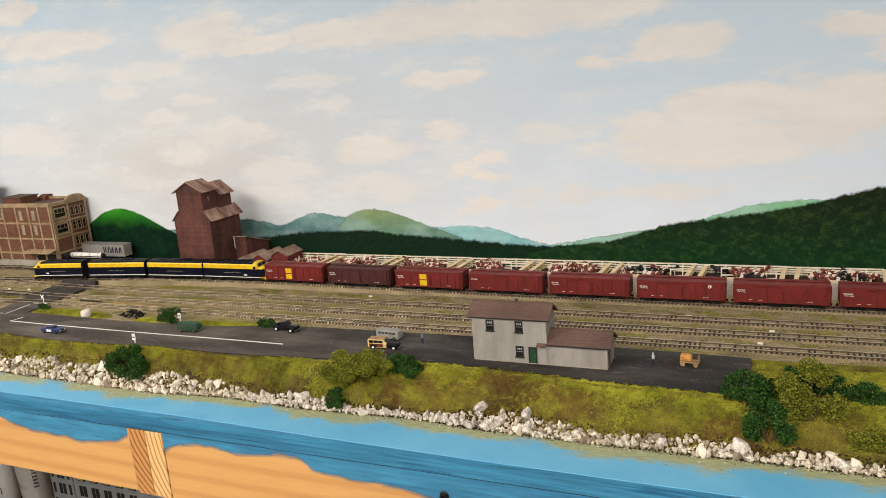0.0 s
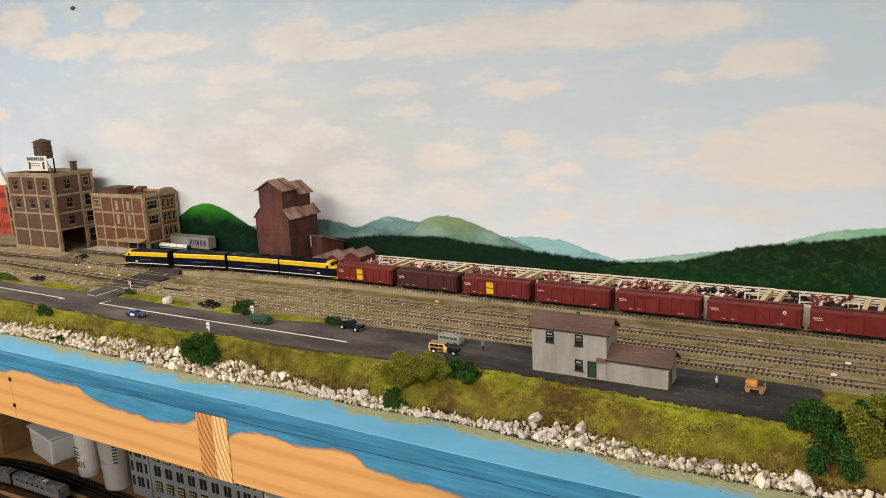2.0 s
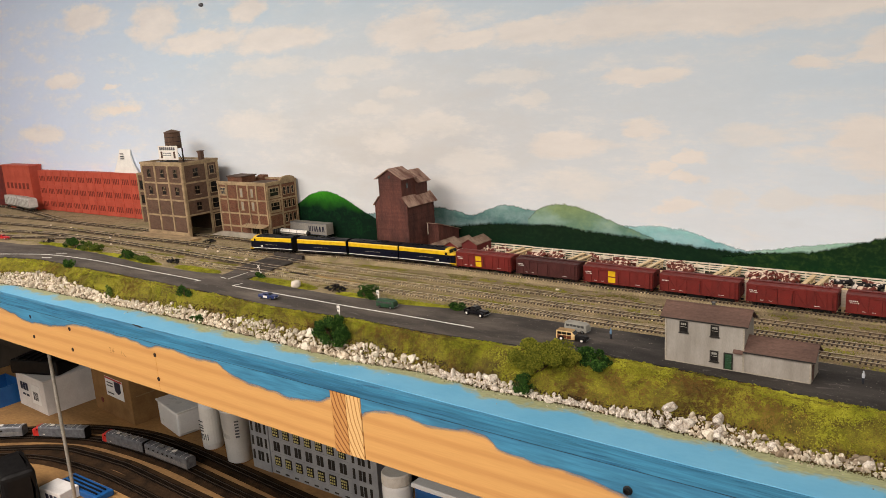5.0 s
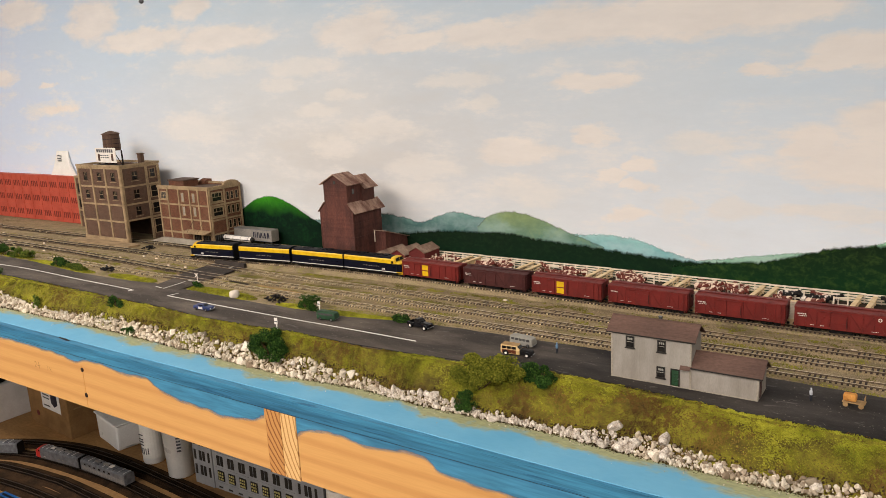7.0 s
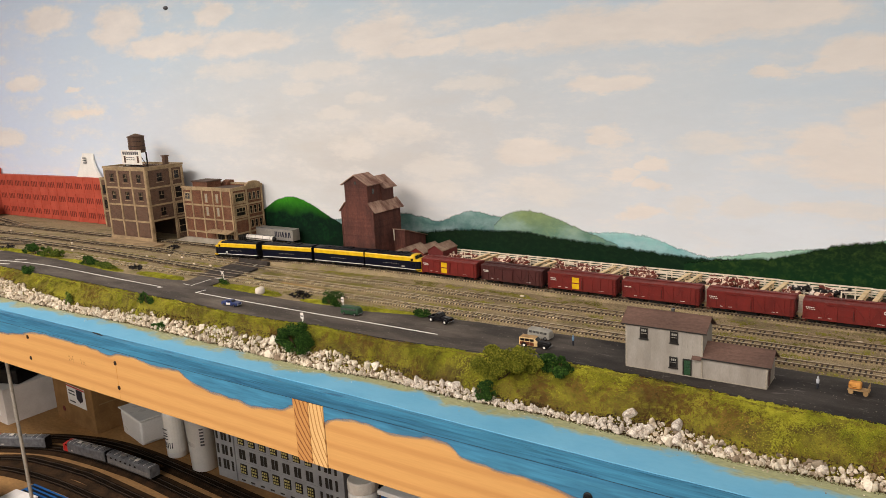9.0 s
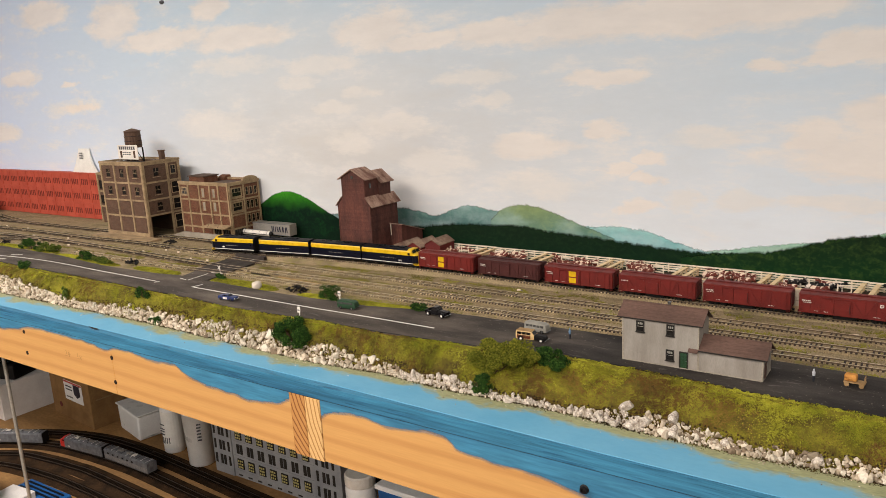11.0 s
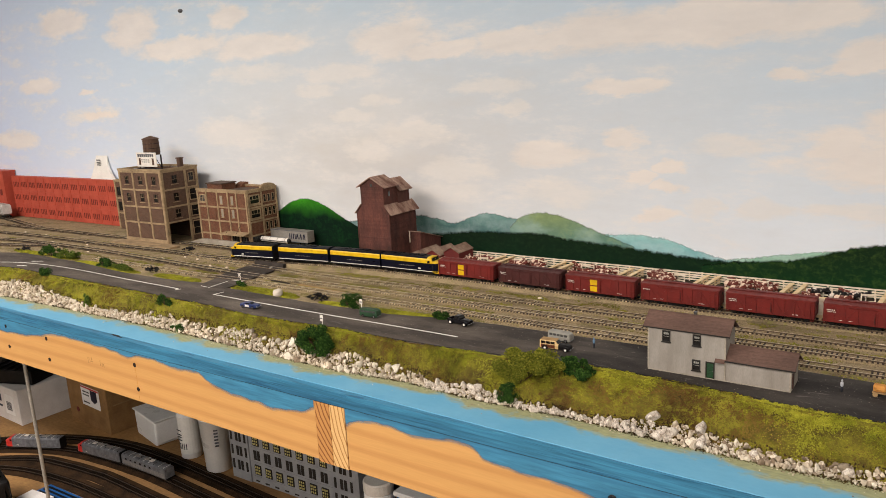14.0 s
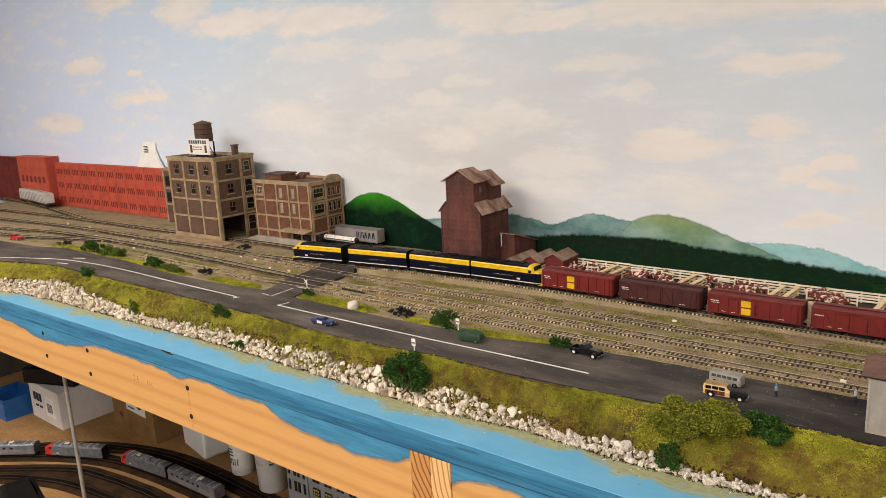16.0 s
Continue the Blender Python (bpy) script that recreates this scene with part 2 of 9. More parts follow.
def hill_paint(name, low, high, tint, z0, z1, s=45, mist=None, mist_at=0.6, dab=0.5):
    """Brushed paint of a hill: darker at the foot, soft dabs of lighter colour laid along the slope."""
    m, nt, b = shader(name, 0.8, 0, 0.12)
    sep = nt.nodes.new("ShaderNodeSeparateXYZ")
    nt.links.new(coords(nt), sep.inputs[0])
    broad, dabs = noise_of(nt, coords(nt, (1, 1, 1.3)), s * 0.4, 4, 0.55), noise_of(nt, coords(nt, (1, 1, 1.5)), s * 1.5, 5, 0.65, 0.5)
    fine = noise_of(nt, coords(nt, (1, 1, 0.8)), s * 5, 3, 0.65)
    h = math_of(nt, "DIVIDE", math_of(nt, "ADD", sep.outputs[2], -z0), z1 - z0)
    h = math_of(nt, "ADD", h, math_of(nt, "MULTIPLY_ADD", broad, 0.7, -0.35))
    col = ramp(nt, h, [(0.12, low), (0.9, high)])
    touch = math_of(nt, "MULTIPLY_ADD", fine, 0.35, math_of(nt, "MULTIPLY", dabs, 0.65))
    col = mixc(nt, ramp(nt, touch, [(0.48, (0, 0, 0, 1)), (0.66, (dab, dab, dab, 1))]), col, tint)
    col = mixc(nt, 0.4, col, ramp(nt, dabs, [(0.3, (0.62, 0.62, 0.62, 1)), (0.62, (1.1, 1.1, 1.1, 1))]), "MULTIPLY")
    if mist:
        haze = noise_of(nt, coords(nt, (1, 1, 1.8)), 9, 4, 0.55)
        k = math_of(nt, "ADD", haze, math_of(nt, "MULTIPLY_ADD", h, -0.25, 0.12))
        col = mixc(nt, ramp(nt, k, [(mist_at - 0.16, (0, 0, 0, 1)), (mist_at + 0.14, (0.75, 0.75, 0.75, 1))]), col, mist)
    nt.links.new(col, b.inputs["Base Color"])
    bumped(nt, b, fine, 0.15, 0.0006)
    feathered(nt, b, math_of(nt, "MULTIPLY_ADD", fine, 0.5, math_of(nt, "MULTIPLY", dabs, 0.5)))
    return m


def pine_wood(name, c1, c2, axis_stretch, s=9.0, rough=0.5):
    """Knotty pine: long grain bands warped by noise."""
    m, nt, b = shader(name, rough, 0, 0.3)
    v = coords(nt, axis_stretch)
    w = nt.nodes.new("ShaderNodeTexWave")
    w.wave_type, w.bands_direction = "BANDS", "Z"
    for key, value in (("Scale", s), ("Distortion", 5.0), ("Detail", 2.0), ("Detail Scale", 0.35), ("Detail Roughness", 0.6)):
        w.inputs[key].default_value = value
    nt.links.new(v, w.inputs["Vector"])
    broad, fine = noise_of(nt, v, 2.2, 3), noise_of(nt, coords(nt, (18, 400, 400)), 1.0, 3)
    col = ramp(nt, w.outputs["Fac"], [(0.0, c1), (0.6, mid(c1, c2, 0.10)), (1.0, mid(c1, c2, 0.55))])
    col = mixc(nt, 0.6, col, ramp(nt, broad, [(0.3, (0.84, 0.8, 0.74, 1)), (0.7, (1.08, 1.05, 1.0, 1))]), "MULTIPLY")
    col = mixc(nt, 0.5, col, ramp(nt, fine, [(0.3, (0.88, 0.86, 0.82, 1)), (0.7, (1.05, 1.05, 1.05, 1))]), "MULTIPLY")
    nt.links.new(col, b.inputs["Base Color"])
    bumped(nt, b, fine, 0.15, 0.0003)
    return m


def mid(a, b, k):
    return tuple(p + (q - p) * k for p, q in zip(a, b))


def end_grain(name, c1, c2, cx, cz):
    """Sawn end of a board: growth rings round a pith outside the piece."""
    m, nt, b = shader(name, 0.7, 0, 0.2)
    mp = nt.nodes.new("ShaderNodeMapping")
    mp.inputs["Location"].default_value = (-cx, 0, -cz)
    tc = nt.nodes.new("ShaderNodeTexCoord")
    nt.links.new(tc.outputs["Object"], mp.inputs["Vector"])
    w = nt.nodes.new("ShaderNodeTexWave")
    w.wave_type, w.rings_direction = "RINGS", "Y"
    for key, value in (("Scale", 36.0), ("Distortion", 1.6), ("Detail", 2.0), ("Detail Scale", 1.0)):
        w.inputs[key].default_value = value
    nt.links.new(mp.outputs["Vector"], w.inputs["Vector"])
    fine = noise_of(nt, coords(nt), 900, 2)
    col = ramp(nt, w.outputs["Fac"], [(0.0, c1), (0.72, mid(c1, c2, 0.12)), (0.97, c2)])
    col = mixc(nt, 0.6, col, ramp(nt, fine, [(0.3, (0.75, 0.72, 0.7, 1)), (0.7, (1.1, 1.1, 1.1, 1))]), "MULTIPLY")
    nt.links.new(col, b.inputs["Base Color"])
    bumped(nt, b, fine, 0.3, 0.0005)
    return m


def water_paint():
    """Blue-painted river top, tan and green showing through along the shore."""
    m, nt, b = shader("river_paint", 0.45, 0, 0.4)
    near = nt.nodes.new("ShaderNodeAttribute")
    near.attribute_name = "shore"
    patch, fine = noise_of(nt, coords(nt, (1, 1.6, 1)), 12, 5, 0.65), noise_of(nt, coords(nt, (0.3, 1, 1)), 300, 3)
    blue = ramp(nt, patch, [(0.3, lin(90, 156, 190)), (0.7, lin(106, 168, 198))])
    shore = math_of(nt, "ADD", math_of(nt, "MULTIPLY", near.outputs["Fac"], 40.0), math_of(nt, "MULTIPLY_ADD", patch, 4.6, -1.5))
    col = mixc(nt, ramp(nt, shore, [(0.2, (0, 0, 0, 1)), (0.9, (0.9, 0.9, 0.9, 1))]), blue, ramp(nt, fine, [(0.3, lin(136, 132, 82)), (0.7, lin(166, 164, 110))]))
    col = mixc(nt, 0.35, col, ramp(nt, fine, [(0.3, (0.9, 0.92, 0.94, 1)), (0.7, (1.04, 1.04, 1.04, 1))]), "MULTIPLY")
    nt.links.new(col, b.inputs["Base Color"])
    bumped(nt, b, fine, 0.12, 0.0004)
    return m


def asphalt_paint():
    """Paved road: greyer and dustier along the road, darker round the station; pale scuffs and specks."""
    m, nt, b = shader("road_asphalt", 0.78, 0, 0.2)
    v = coords(nt)
    sep = nt.nodes.new("ShaderNodeSeparateXYZ")
    nt.links.new(v, sep.inputs[0])
    broad, grain = noise_of(nt, coords(nt, (0.45, 1.3, 1)), 15, 4, 0.6), noise_of(nt, v, 900, 3)
    worn = ramp(nt, broad, [(0.28, lin(108, 99, 90)), (0.6, lin(68, 62, 57))])
    station_tone = ramp(nt, broad, [(0.28, lin(72, 67, 63)), (0.6, lin(41, 38, 36))])
    side = math_of(nt, "MULTIPLY_ADD", broad, 0.25, sep.outputs[0])
    col = mixc(nt, ramp(nt, math_of(nt, "ADD", side, 0.9), [(0.42, (0, 0, 0, 1)), (0.72, (1, 1, 1, 1))]), worn, station_tone)
    scuff = ramp(nt, noise_of(nt, coords(nt, (0.5, 1.6, 1)), 42, 5, 0.7, 0.6), [(0.60, (0, 0, 0, 1)), (0.74, (0.55, 0.55, 0.55, 1))])
    col = mixc(nt, scuff, col, lin(140, 134, 128))
    specks = ramp(nt, noise_of(nt, v, 330, 2, 0.5), [(0.70, (0, 0, 0, 1)), (0.76, (0.8, 0.8, 0.8, 1))])
    col = mixc(nt, specks, col, lin(170, 160, 146))
    col = mixc(nt, 0.8, col, ramp(nt, grain, [(0.3, (0.6, 0.6, 0.6, 1)), (0.7, (1.15, 1.15, 1.15, 1))]), "MULTIPLY")
    nt.links.new(col, b.inputs["Base Color"])
    bumped(nt, b, grain, 0.5, 0.0005)
    return m


def ground_cover():
    """Yard dirt and ballast, with weeds showing in patches."""
    m, nt, b = shader("yard_dirt", 0.95, 0, 0.15)
    v = coords(nt)
    broad, mid_n = noise_of(nt, coords(nt, (1, 2.2, 1)), 7, 4), noise_of(nt, v, 70, 4, 0.7)
    vo = node(nt, "ShaderNodeTexVoronoi", Scale=620.0)
    nt.links.new(v, vo.inputs["Vector"])
    col = ramp(nt, broad, [(0.32, lin(138, 123, 96)), (0.5, lin(160, 143, 112)), (0.68, lin(118, 105, 81))])
    grey = nt.nodes.new("ShaderNodeRGBToBW")
    nt.links.new(vo.outputs["Color"], grey.inputs[0])
    col = mixc(nt, 0.75, col, ramp(nt, grey.outputs[0], [(0.1, (0.55, 0.53, 0.5, 1)), (0.6, (1.0, 1.0, 1.0, 1)), (0.9, (1.3, 1.27, 1.2, 1))]), "MULTIPLY")
    weeds = ramp(nt, math_of(nt, "MULTIPLY_ADD", mid_n, 0.75, math_of(nt, "MULTIPLY", broad, 0.3)), [(0.56, (0, 0, 0, 1)), (0.68, (0.75, 0.75, 0.75, 1))])
    col = mixc(nt, weeds, col, lin(122, 120, 58))
    sat = nt.nodes.new("ShaderNodeHueSaturation")
    sat.inputs["Saturation"].default_value = 0.98
    nt.links.new(col, sat.inputs["Color"])
    nt.links.new(sat.outputs[0], b.inputs["Base Color"])
    bumped(nt, b, vo.outputs["Distance"], 0.7, 0.0012)
    return m


def bank_cover():
    """Foam turf over brown soil on the bank."""
    m, nt, b = shader("bank_turf", 0.95, 0, 0.1)
    v = coords(nt)
    patch, mid_n, fine = noise_of(nt, coords(nt, (1, 1.3, 2)), 9, 4), noise_of(nt, v, 60, 4, 0.7), noise_of(nt, v, 700, 3)
    k = math_of(nt, "MULTIPLY_ADD", mid_n, 0.55, math_of(nt, "MULTIPLY", patch, 0.6))
    col = ramp(nt, k, [(0.42, lin(74, 62, 36)), (0.52, lin(100, 92, 38)), (0.64, lin(128, 122, 42)), (0.78, lin(148, 142, 48))])
    col = mixc(nt, 0.7, col, ramp(nt, fine, [(0.3, (0.5, 0.5, 0.5, 1)), (0.7, (1.25, 1.25, 1.2, 1))]), "MULTIPLY")
    nt.links.new(col, b.inputs["Base Color"])
    bumped(nt, b, fine, 0.9, 0.0018)
    return m


def brickwork(name, c1, c2, mortar, course=0.0028):
    m, nt, b = shader(name, 0.85, 0, 0.2)
    tc = nt.nodes.new("ShaderNodeTexCoord")
    sep = nt.nodes.new("ShaderNodeSeparateXYZ")
    nt.links.new(tc.outputs["Object"], sep.inputs[0])
    comb = nt.nodes.new("ShaderNodeCombineXYZ")
    nt.links.new(math_of(nt, "ADD", sep.outputs[0], sep.outputs[1]), comb.inputs[0])
    nt.links.new(sep.outputs[2], comb.inputs[1])
    br = node(nt, "ShaderNodeTexBrick", Scale=1.0)
    br.inputs["Brick Width"].default_value, br.inputs["Row Height"].default_value, br.inputs["Mortar Size"].default_value = course * 2.6, course, course * 0.12
    br.inputs["Color1"].default_value, br.inputs["Color2"].default_value, br.inputs["Mortar"].default_value = c1, c2, mortar
    nt.links.new(comb.outputs[0], br.inputs["Vector"])
    broad = noise_of(nt, coords(nt), 22, 4)
    col = mixc(nt, 0.7, br.outputs["Color"], ramp(nt, broad, [(0.3, (0.72, 0.72, 0.74, 1)), (0.7, (1.12, 1.08, 1.04, 1))]), "MULTIPLY")
    nt.links.new(col, b.inputs["Base Color"])
    bumped(nt, b, br.outputs["Fac"], 0.3, -0.0003)
    return m


M = {}
M["sky"] = sky_paint()
M["hill_bright"] = hill_paint("bright_green_hill_paint", lin(5, 32, 19), lin(60, 148, 32), lin(18, 66, 28), 0.066, 0.138, 34, dab=0.55)
M["hill_dark"] = hill_paint("dark_green_hill_paint", lin(13, 44, 26), lin(18, 34, 21), lin(35, 60, 31), 0.0, 0.09)
M["hill_right"] = hill_paint("wooded_hill_paint", lin(18, 54, 27), lin(24, 36, 20), lin(66, 90, 38), 0.0, 0.15, 40, dab=0.5)
M["hill_teal"] = hill_paint("blue_green_hill_paint", lin(70, 108, 108), lin(112, 152, 146), lin(128, 160, 150), 0.05, 0.13, 24, lin(174, 194, 196), 0.60, 0.5)
M["hill_olive"] = hill_paint("olive_hill_paint", lin(94, 136, 128), lin(132, 154, 108), lin(148, 164, 112), 0.05, 0.13, 24, lin(170, 196, 190), 0.62, 0.4)
M["hill_pale"] = hill_paint("pale_teal_hill_paint", lin(104, 176, 182), lin(164, 206, 204), lin(132, 192, 188), 0.03, 0.10, 34, lin(206, 222, 226), 0.62, 0.4)
M["hill_far"] = hill_paint("far_green_hill_paint", lin(110, 174, 140), lin(138, 192, 150), lin(150, 200, 172), 0.03, 0.14, 34, lin(200, 218, 214), 0.58, 0.4)
M["pine"] = pine_wood("raw_pine_board", lin(212, 163, 101), lin(188, 134, 77), (0.22, 1, 1.5), 7.0)
M["end_a"] = end_grain("sawn_end_dark", lin(196, 142, 84), lin(128, 80, 40), 0.17, 0.10)
M["end_b"] = end_grain("sawn_end_light", lin(226, 186, 126), lin(176, 126, 72), 0.20, 0.06)
M["ply"] = surface("plywood_shelf", lin(182, 140, 88), lin(130, 98, 61), 0.7, s1=5, s2=120, stretch=(0.5, 1, 1), lo=0.38, hi=0.68)
M["blue_edge"] = grained(surface("weathered_blue_edge_paint", lin(62, 130, 164), lin(38, 92, 126), 0.5, s1=13, s2=90, stretch=(0.14, 1, 3.4), fine=0.35, bump=0.3, dist=0.0008, lo=0.46, hi=0.74))
M["blue_coat"] = surface("blue_paint_coat", lin(68, 136, 170), lin(52, 112, 148), 0.5, s1=14, s2=90, stretch=(0.2, 1, 2.2), fine=0.3, bump=0.2, lo=0.42, hi=0.72)
feathered(M["blue_coat"].node_tree, M["blue_coat"].node_tree.nodes["Principled BSDF"], noise_of(M["blue_coat"].node_tree, coords(M["blue_coat"].node_tree, (0.35, 1, 1.5)), 60, 4, 0.6), 0.30, 0.72, 0.55)
M["water"] = water_paint()
M["dirt"] = ground_cover()
M["pen_soil"] = surface("dark_pen_soil", lin(70, 58, 44), lin(48, 40, 32), 0.95, s1=30, s2=500)
M["turf"] = bank_cover()
M["asphalt"] = asphalt_paint()
M["line"] = surface("road_line_paint", lin(232, 230, 222), lin(206, 204, 196), 0.6, s1=60, s2=700, fine=0.2)
M["tie"] = surface("track_tie_plastic", lin(58, 46, 37), lin(42, 34, 28), 0.85, s1=30, s2=500)
M["ballast"] = surface("pale_ballast", lin(168, 150, 118), lin(126, 111, 86), 0.95, s1=11, s2=520, fine=0.4, bump=0.6, dist=0.001)
M["heap"] = island_mix("pale_rail_dashes", [(0.0, lin(146, 128, 99)), (0.4, lin(190, 171, 137)), (1.0, lin(226, 209, 175))], s=700, bump=0.6)
M["tie_dark"] = surface("dark_tie_plastic", lin(46, 37, 30), lin(34, 28, 24), 0.85, s1=30, s2=500)
# dark brown bed, its colour also carrying the shadows beside the rails
M["dark_bed"] = surface("dark_ballast_and_rail_shade", lin(120, 102, 76), lin(74, 61, 46), 0.95, s1=14, s2=520, fine=0.4, bump=0.8, dist=0.001)
M["rail_pale_side"] = surface("dusty_rail_side", lin(112, 94, 74), lin(84, 70, 55), 0.5, s1=20, s2=300)
M["rail_side"] = surface("rust_brown_rail_side", lin(58, 46, 36), lin(40, 32, 26), 0.7, s1=20, s2=300)
M["rail"] = surface("weathered_rail", lin(226, 214, 190), lin(196, 182, 156), 0.3, 0.6, s1=20, s2=300)
M["lower_rail"] = surface("dull_brown_rail", lin(84, 70, 56), lin(62, 52, 42), 0.6, 0.3, s1=20, s2=300)
M["lower_bed"] = surface("brown_roadbed_and_shade", lin(70, 52, 36), lin(44, 34, 25), 0.95, s1=20, s2=400, fine=0.4, spec=0.08)
M["lower_tie"] = surface("black_track_base", lin(33, 26, 20), lin(23, 19, 16), 0.95, s1=30, s2=500, spec=0.08)
M["stone"] = surface("white_limestone", lin(230, 220, 206), lin(140, 122, 104), 0.9, s1=1.3, s2=6, fine=0.5, bump=0.8, dist=0.0012, random_tone=0.14, lo=0.46, hi=0.72)
M["stone_loose"] = island_mix("limestone_rubble", [(0.0, lin(126, 110, 94)), (0.3, lin(182, 168, 150)), (0.65, lin(209, 197, 181)), (1.0, lin(230, 221, 208))], s=420, bump=0.9)
M["foam_yellow"] = foam_cover("turf_foam", [(0.34, lin(72, 65, 30)), (0.45, lin(101, 96, 35)), (0.54, lin(134, 131, 41)), (0.66, lin(164, 160, 50))])
M["foam_bright"] = foam_cover("bright_turf_foam", [(0.36, lin(100, 104, 35)), (0.48, lin(136, 138, 41)), (0.62, lin(174, 172, 58))])
M["foam_weed"] = foam_cover("yard_weed_foam", [(0.36, lin(90, 84, 44)), (0.50, lin(116, 112, 48)), (0.64, lin(148, 144, 56))])
M["foam_brown"] = foam_cover("soil_crumbs", [(0.36, lin(76, 56, 33)), (0.52, lin(108, 84, 43)), (0.66, lin(134, 110, 52))])
# soil colour darkened to stand in for shade in the rock gaps
M["shaded_soil"] = foam_cover("shaded_bank_soil", [(0.36, lin(44, 34, 24)), (0.52, lin(66, 54, 34)), (0.66, lin(90, 80, 42))])
M["gravel"] = island_mix("ballast_grains", [(0.0, lin(70, 62, 52)), (0.5, lin(132, 116, 92)), (1.0, lin(186, 170, 140))])
M["leaf_dark"] = island_mix("dark_green_foliage", [(0.0, lin(18, 40, 14)), (0.5, lin(40, 70, 25)), (0.85, lin(62, 94, 36)), (1.0, lin(86, 116, 48))])
M["leaf_olive"] = island_mix("olive_foliage", [(0.0, lin(70, 78, 22)), (0.5, lin(108, 112, 34)), (1.0, lin(142, 138, 50))])
M["leaf_mid"] = island_mix("green_foliage", [(0.0, lin(44, 66, 26)), (0.5, lin(84, 104, 40)), (1.0, lin(118, 124, 50))])
M["twig"] = surface("shrub_twigs", lin(88, 66, 46), None, 0.9)
M["car_red"] = surface("mineral_red_plastic", lin(120, 38, 33), lin(104, 33, 29), 0.5, s1=50, s2=700, fine=0.14, bump=0.1, random_tone=0.07)
M["car_brown"] = surface("dark_brown_plastic", lin(78, 38, 36), lin(68, 33, 31), 0.55, s1=50, s2=700, fine=0.12, bump=0.1)
M["roof_red"] = surface("red_roof_plastic", lin(122, 44, 38), lin(100, 37, 32), 0.55, s1=40, s2=700, fine=0.15, bump=0.1, random_tone=0.1)
M["black"] = surface("black_plastic", lin(23, 21, 21), lin(16, 15, 15), 0.5, s1=60, s2=700, spec=0.25)
M["yellow"] = surface("yellow_paint", lin(232, 192, 26), lin(212, 170, 22), 0.4, s1=60, s2=700, fine=0.12, bump=0.05)
M["blue"] = surface("dark_blue_paint", lin(13, 16, 33), lin(10, 13, 27), 0.3, s1=60, s2=700, fine=0.1, bump=0.05, spec=0.25)
M["roof_dark"] = surface("dark_roof_paint", lin(17, 18, 25), lin(13, 14, 19), 0.5, s1=60, s2=700, fine=0.2, spec=0.2)
M["white"] = surface("white_paint", lin(236, 232, 224), lin(222, 216, 206), 0.5, s1=50, s2=600, fine=0.1, bump=0.1)
M["steel"] = surface("silver_paint", lin(138, 140, 144), lin(104, 106, 112), 0.32, 0.4, s1=60, s2=700, fine=0.2, bump=0.1)
M["glass"] = surface("dark_window", lin(24, 23, 22), lin(36, 34, 32), 0.2, 0, spec=0.3, s1=120, s2=900, fine=0.1, bump=0)
M["pane"] = surface("grey_window", lin(84, 84, 82), lin(62, 62, 62), 0.2, 0, spec=0.6, s1=90, s2=900, fine=0.15, bump=0)
M["siding"] = surface("weathered_grey_siding", lin(158, 152, 143), lin(138, 132, 123), 0.8, s1=26, s2=500, fine=0.12, stretch=(2.0, 2.0, 0.5), bump=0.12)
M["shingle"] = surface("brown_roofing", lin(104, 80, 70), lin(86, 66, 58), 0.85, s1=18, s2=400, fine=0.25, stretch=(0.5, 1, 1))
M["door_green"] = surface("green_door_paint", lin(34, 66, 36), lin(26, 52, 30), 0.5, s1=80, s2=700)
M["frame_dark"] = surface("dark_window_trim", lin(42, 38, 34), lin(34, 32, 28), 0.6, s1=80, s2=700)
M["barn"] = surface("weathered_barn_red", lin(110, 66, 56), lin(72, 47, 42), 0.85, s1=26, s2=260, fine=0.3, stretch=(1.4, 1.4, 0.5), bump=0.15, lo=0.3, hi=0.7, random_tone=0.10)
M["tin"] = surface("rusted_tin_roof", lin(182, 152, 134), lin(112, 78, 66), 0.75, s1=34, s2=380, fine=0.3, stretch=(0.5, 1.6, 1))
M["tin_grey"] = surface("grey_tin_roof", lin(160, 136, 116), lin(112, 84, 70), 0.75, s1=34, s2=380, fine=0.3)
M["brick"] = brickwork("brown_brick", lin(102, 76, 62), lin(84, 64, 54), lin(110, 92, 78))
M["brick_red"] = brickwork("red_brown_brick", lin(112, 70, 52), lin(92, 58, 45), lin(122, 94, 74))
M["buff"] = surface("buff_concrete", lin(178, 154, 119), lin(140, 120, 92), 0.85, s1=30, s2=500, fine=0.38)
M["tar"] = surface("flat_tar_roof", lin(98, 80, 68), lin(76, 62, 54), 0.9, s1=20, s2=500)
M["flat_red"] = surface("bright_red_styrene", lin(190, 86, 66), lin(172, 74, 56), 0.6, s1=20, s2=600, fine=0.15)
# darker red puts the shade of recessed windows onto raised boxes
M["flat_red_dark"] = surface("red_window_recess_shade", lin(126, 48, 40), lin(108, 43, 37), 0.7, s1=40, s2=600)
M["maroon"] = surface("maroon_styrene", lin(114, 42, 38), lin(94, 36, 34), 0.65, s1=20, s2=600)
M["tank_brown"] = surface("brown_tank_staves", lin(98, 74, 58), lin(80, 60, 48), 0.8, s1=40, s2=500, stretch=(3, 3, 0.4))
M["concrete"] = surface("grey_concrete", lin(168, 160, 146), lin(146, 138, 124), 0.9, s1=30, s2=500)
M["fence"] = surface("cream_fence_paint", lin(242, 230, 210), lin(228, 210, 184), 0.7, s1=60, s2=700, fine=0.1)
M["walk_board"] = surface("tan_walkway_board", lin(238, 214, 172), lin(222, 192, 146), 0.8, s1=60, s2=600, fine=0.12)
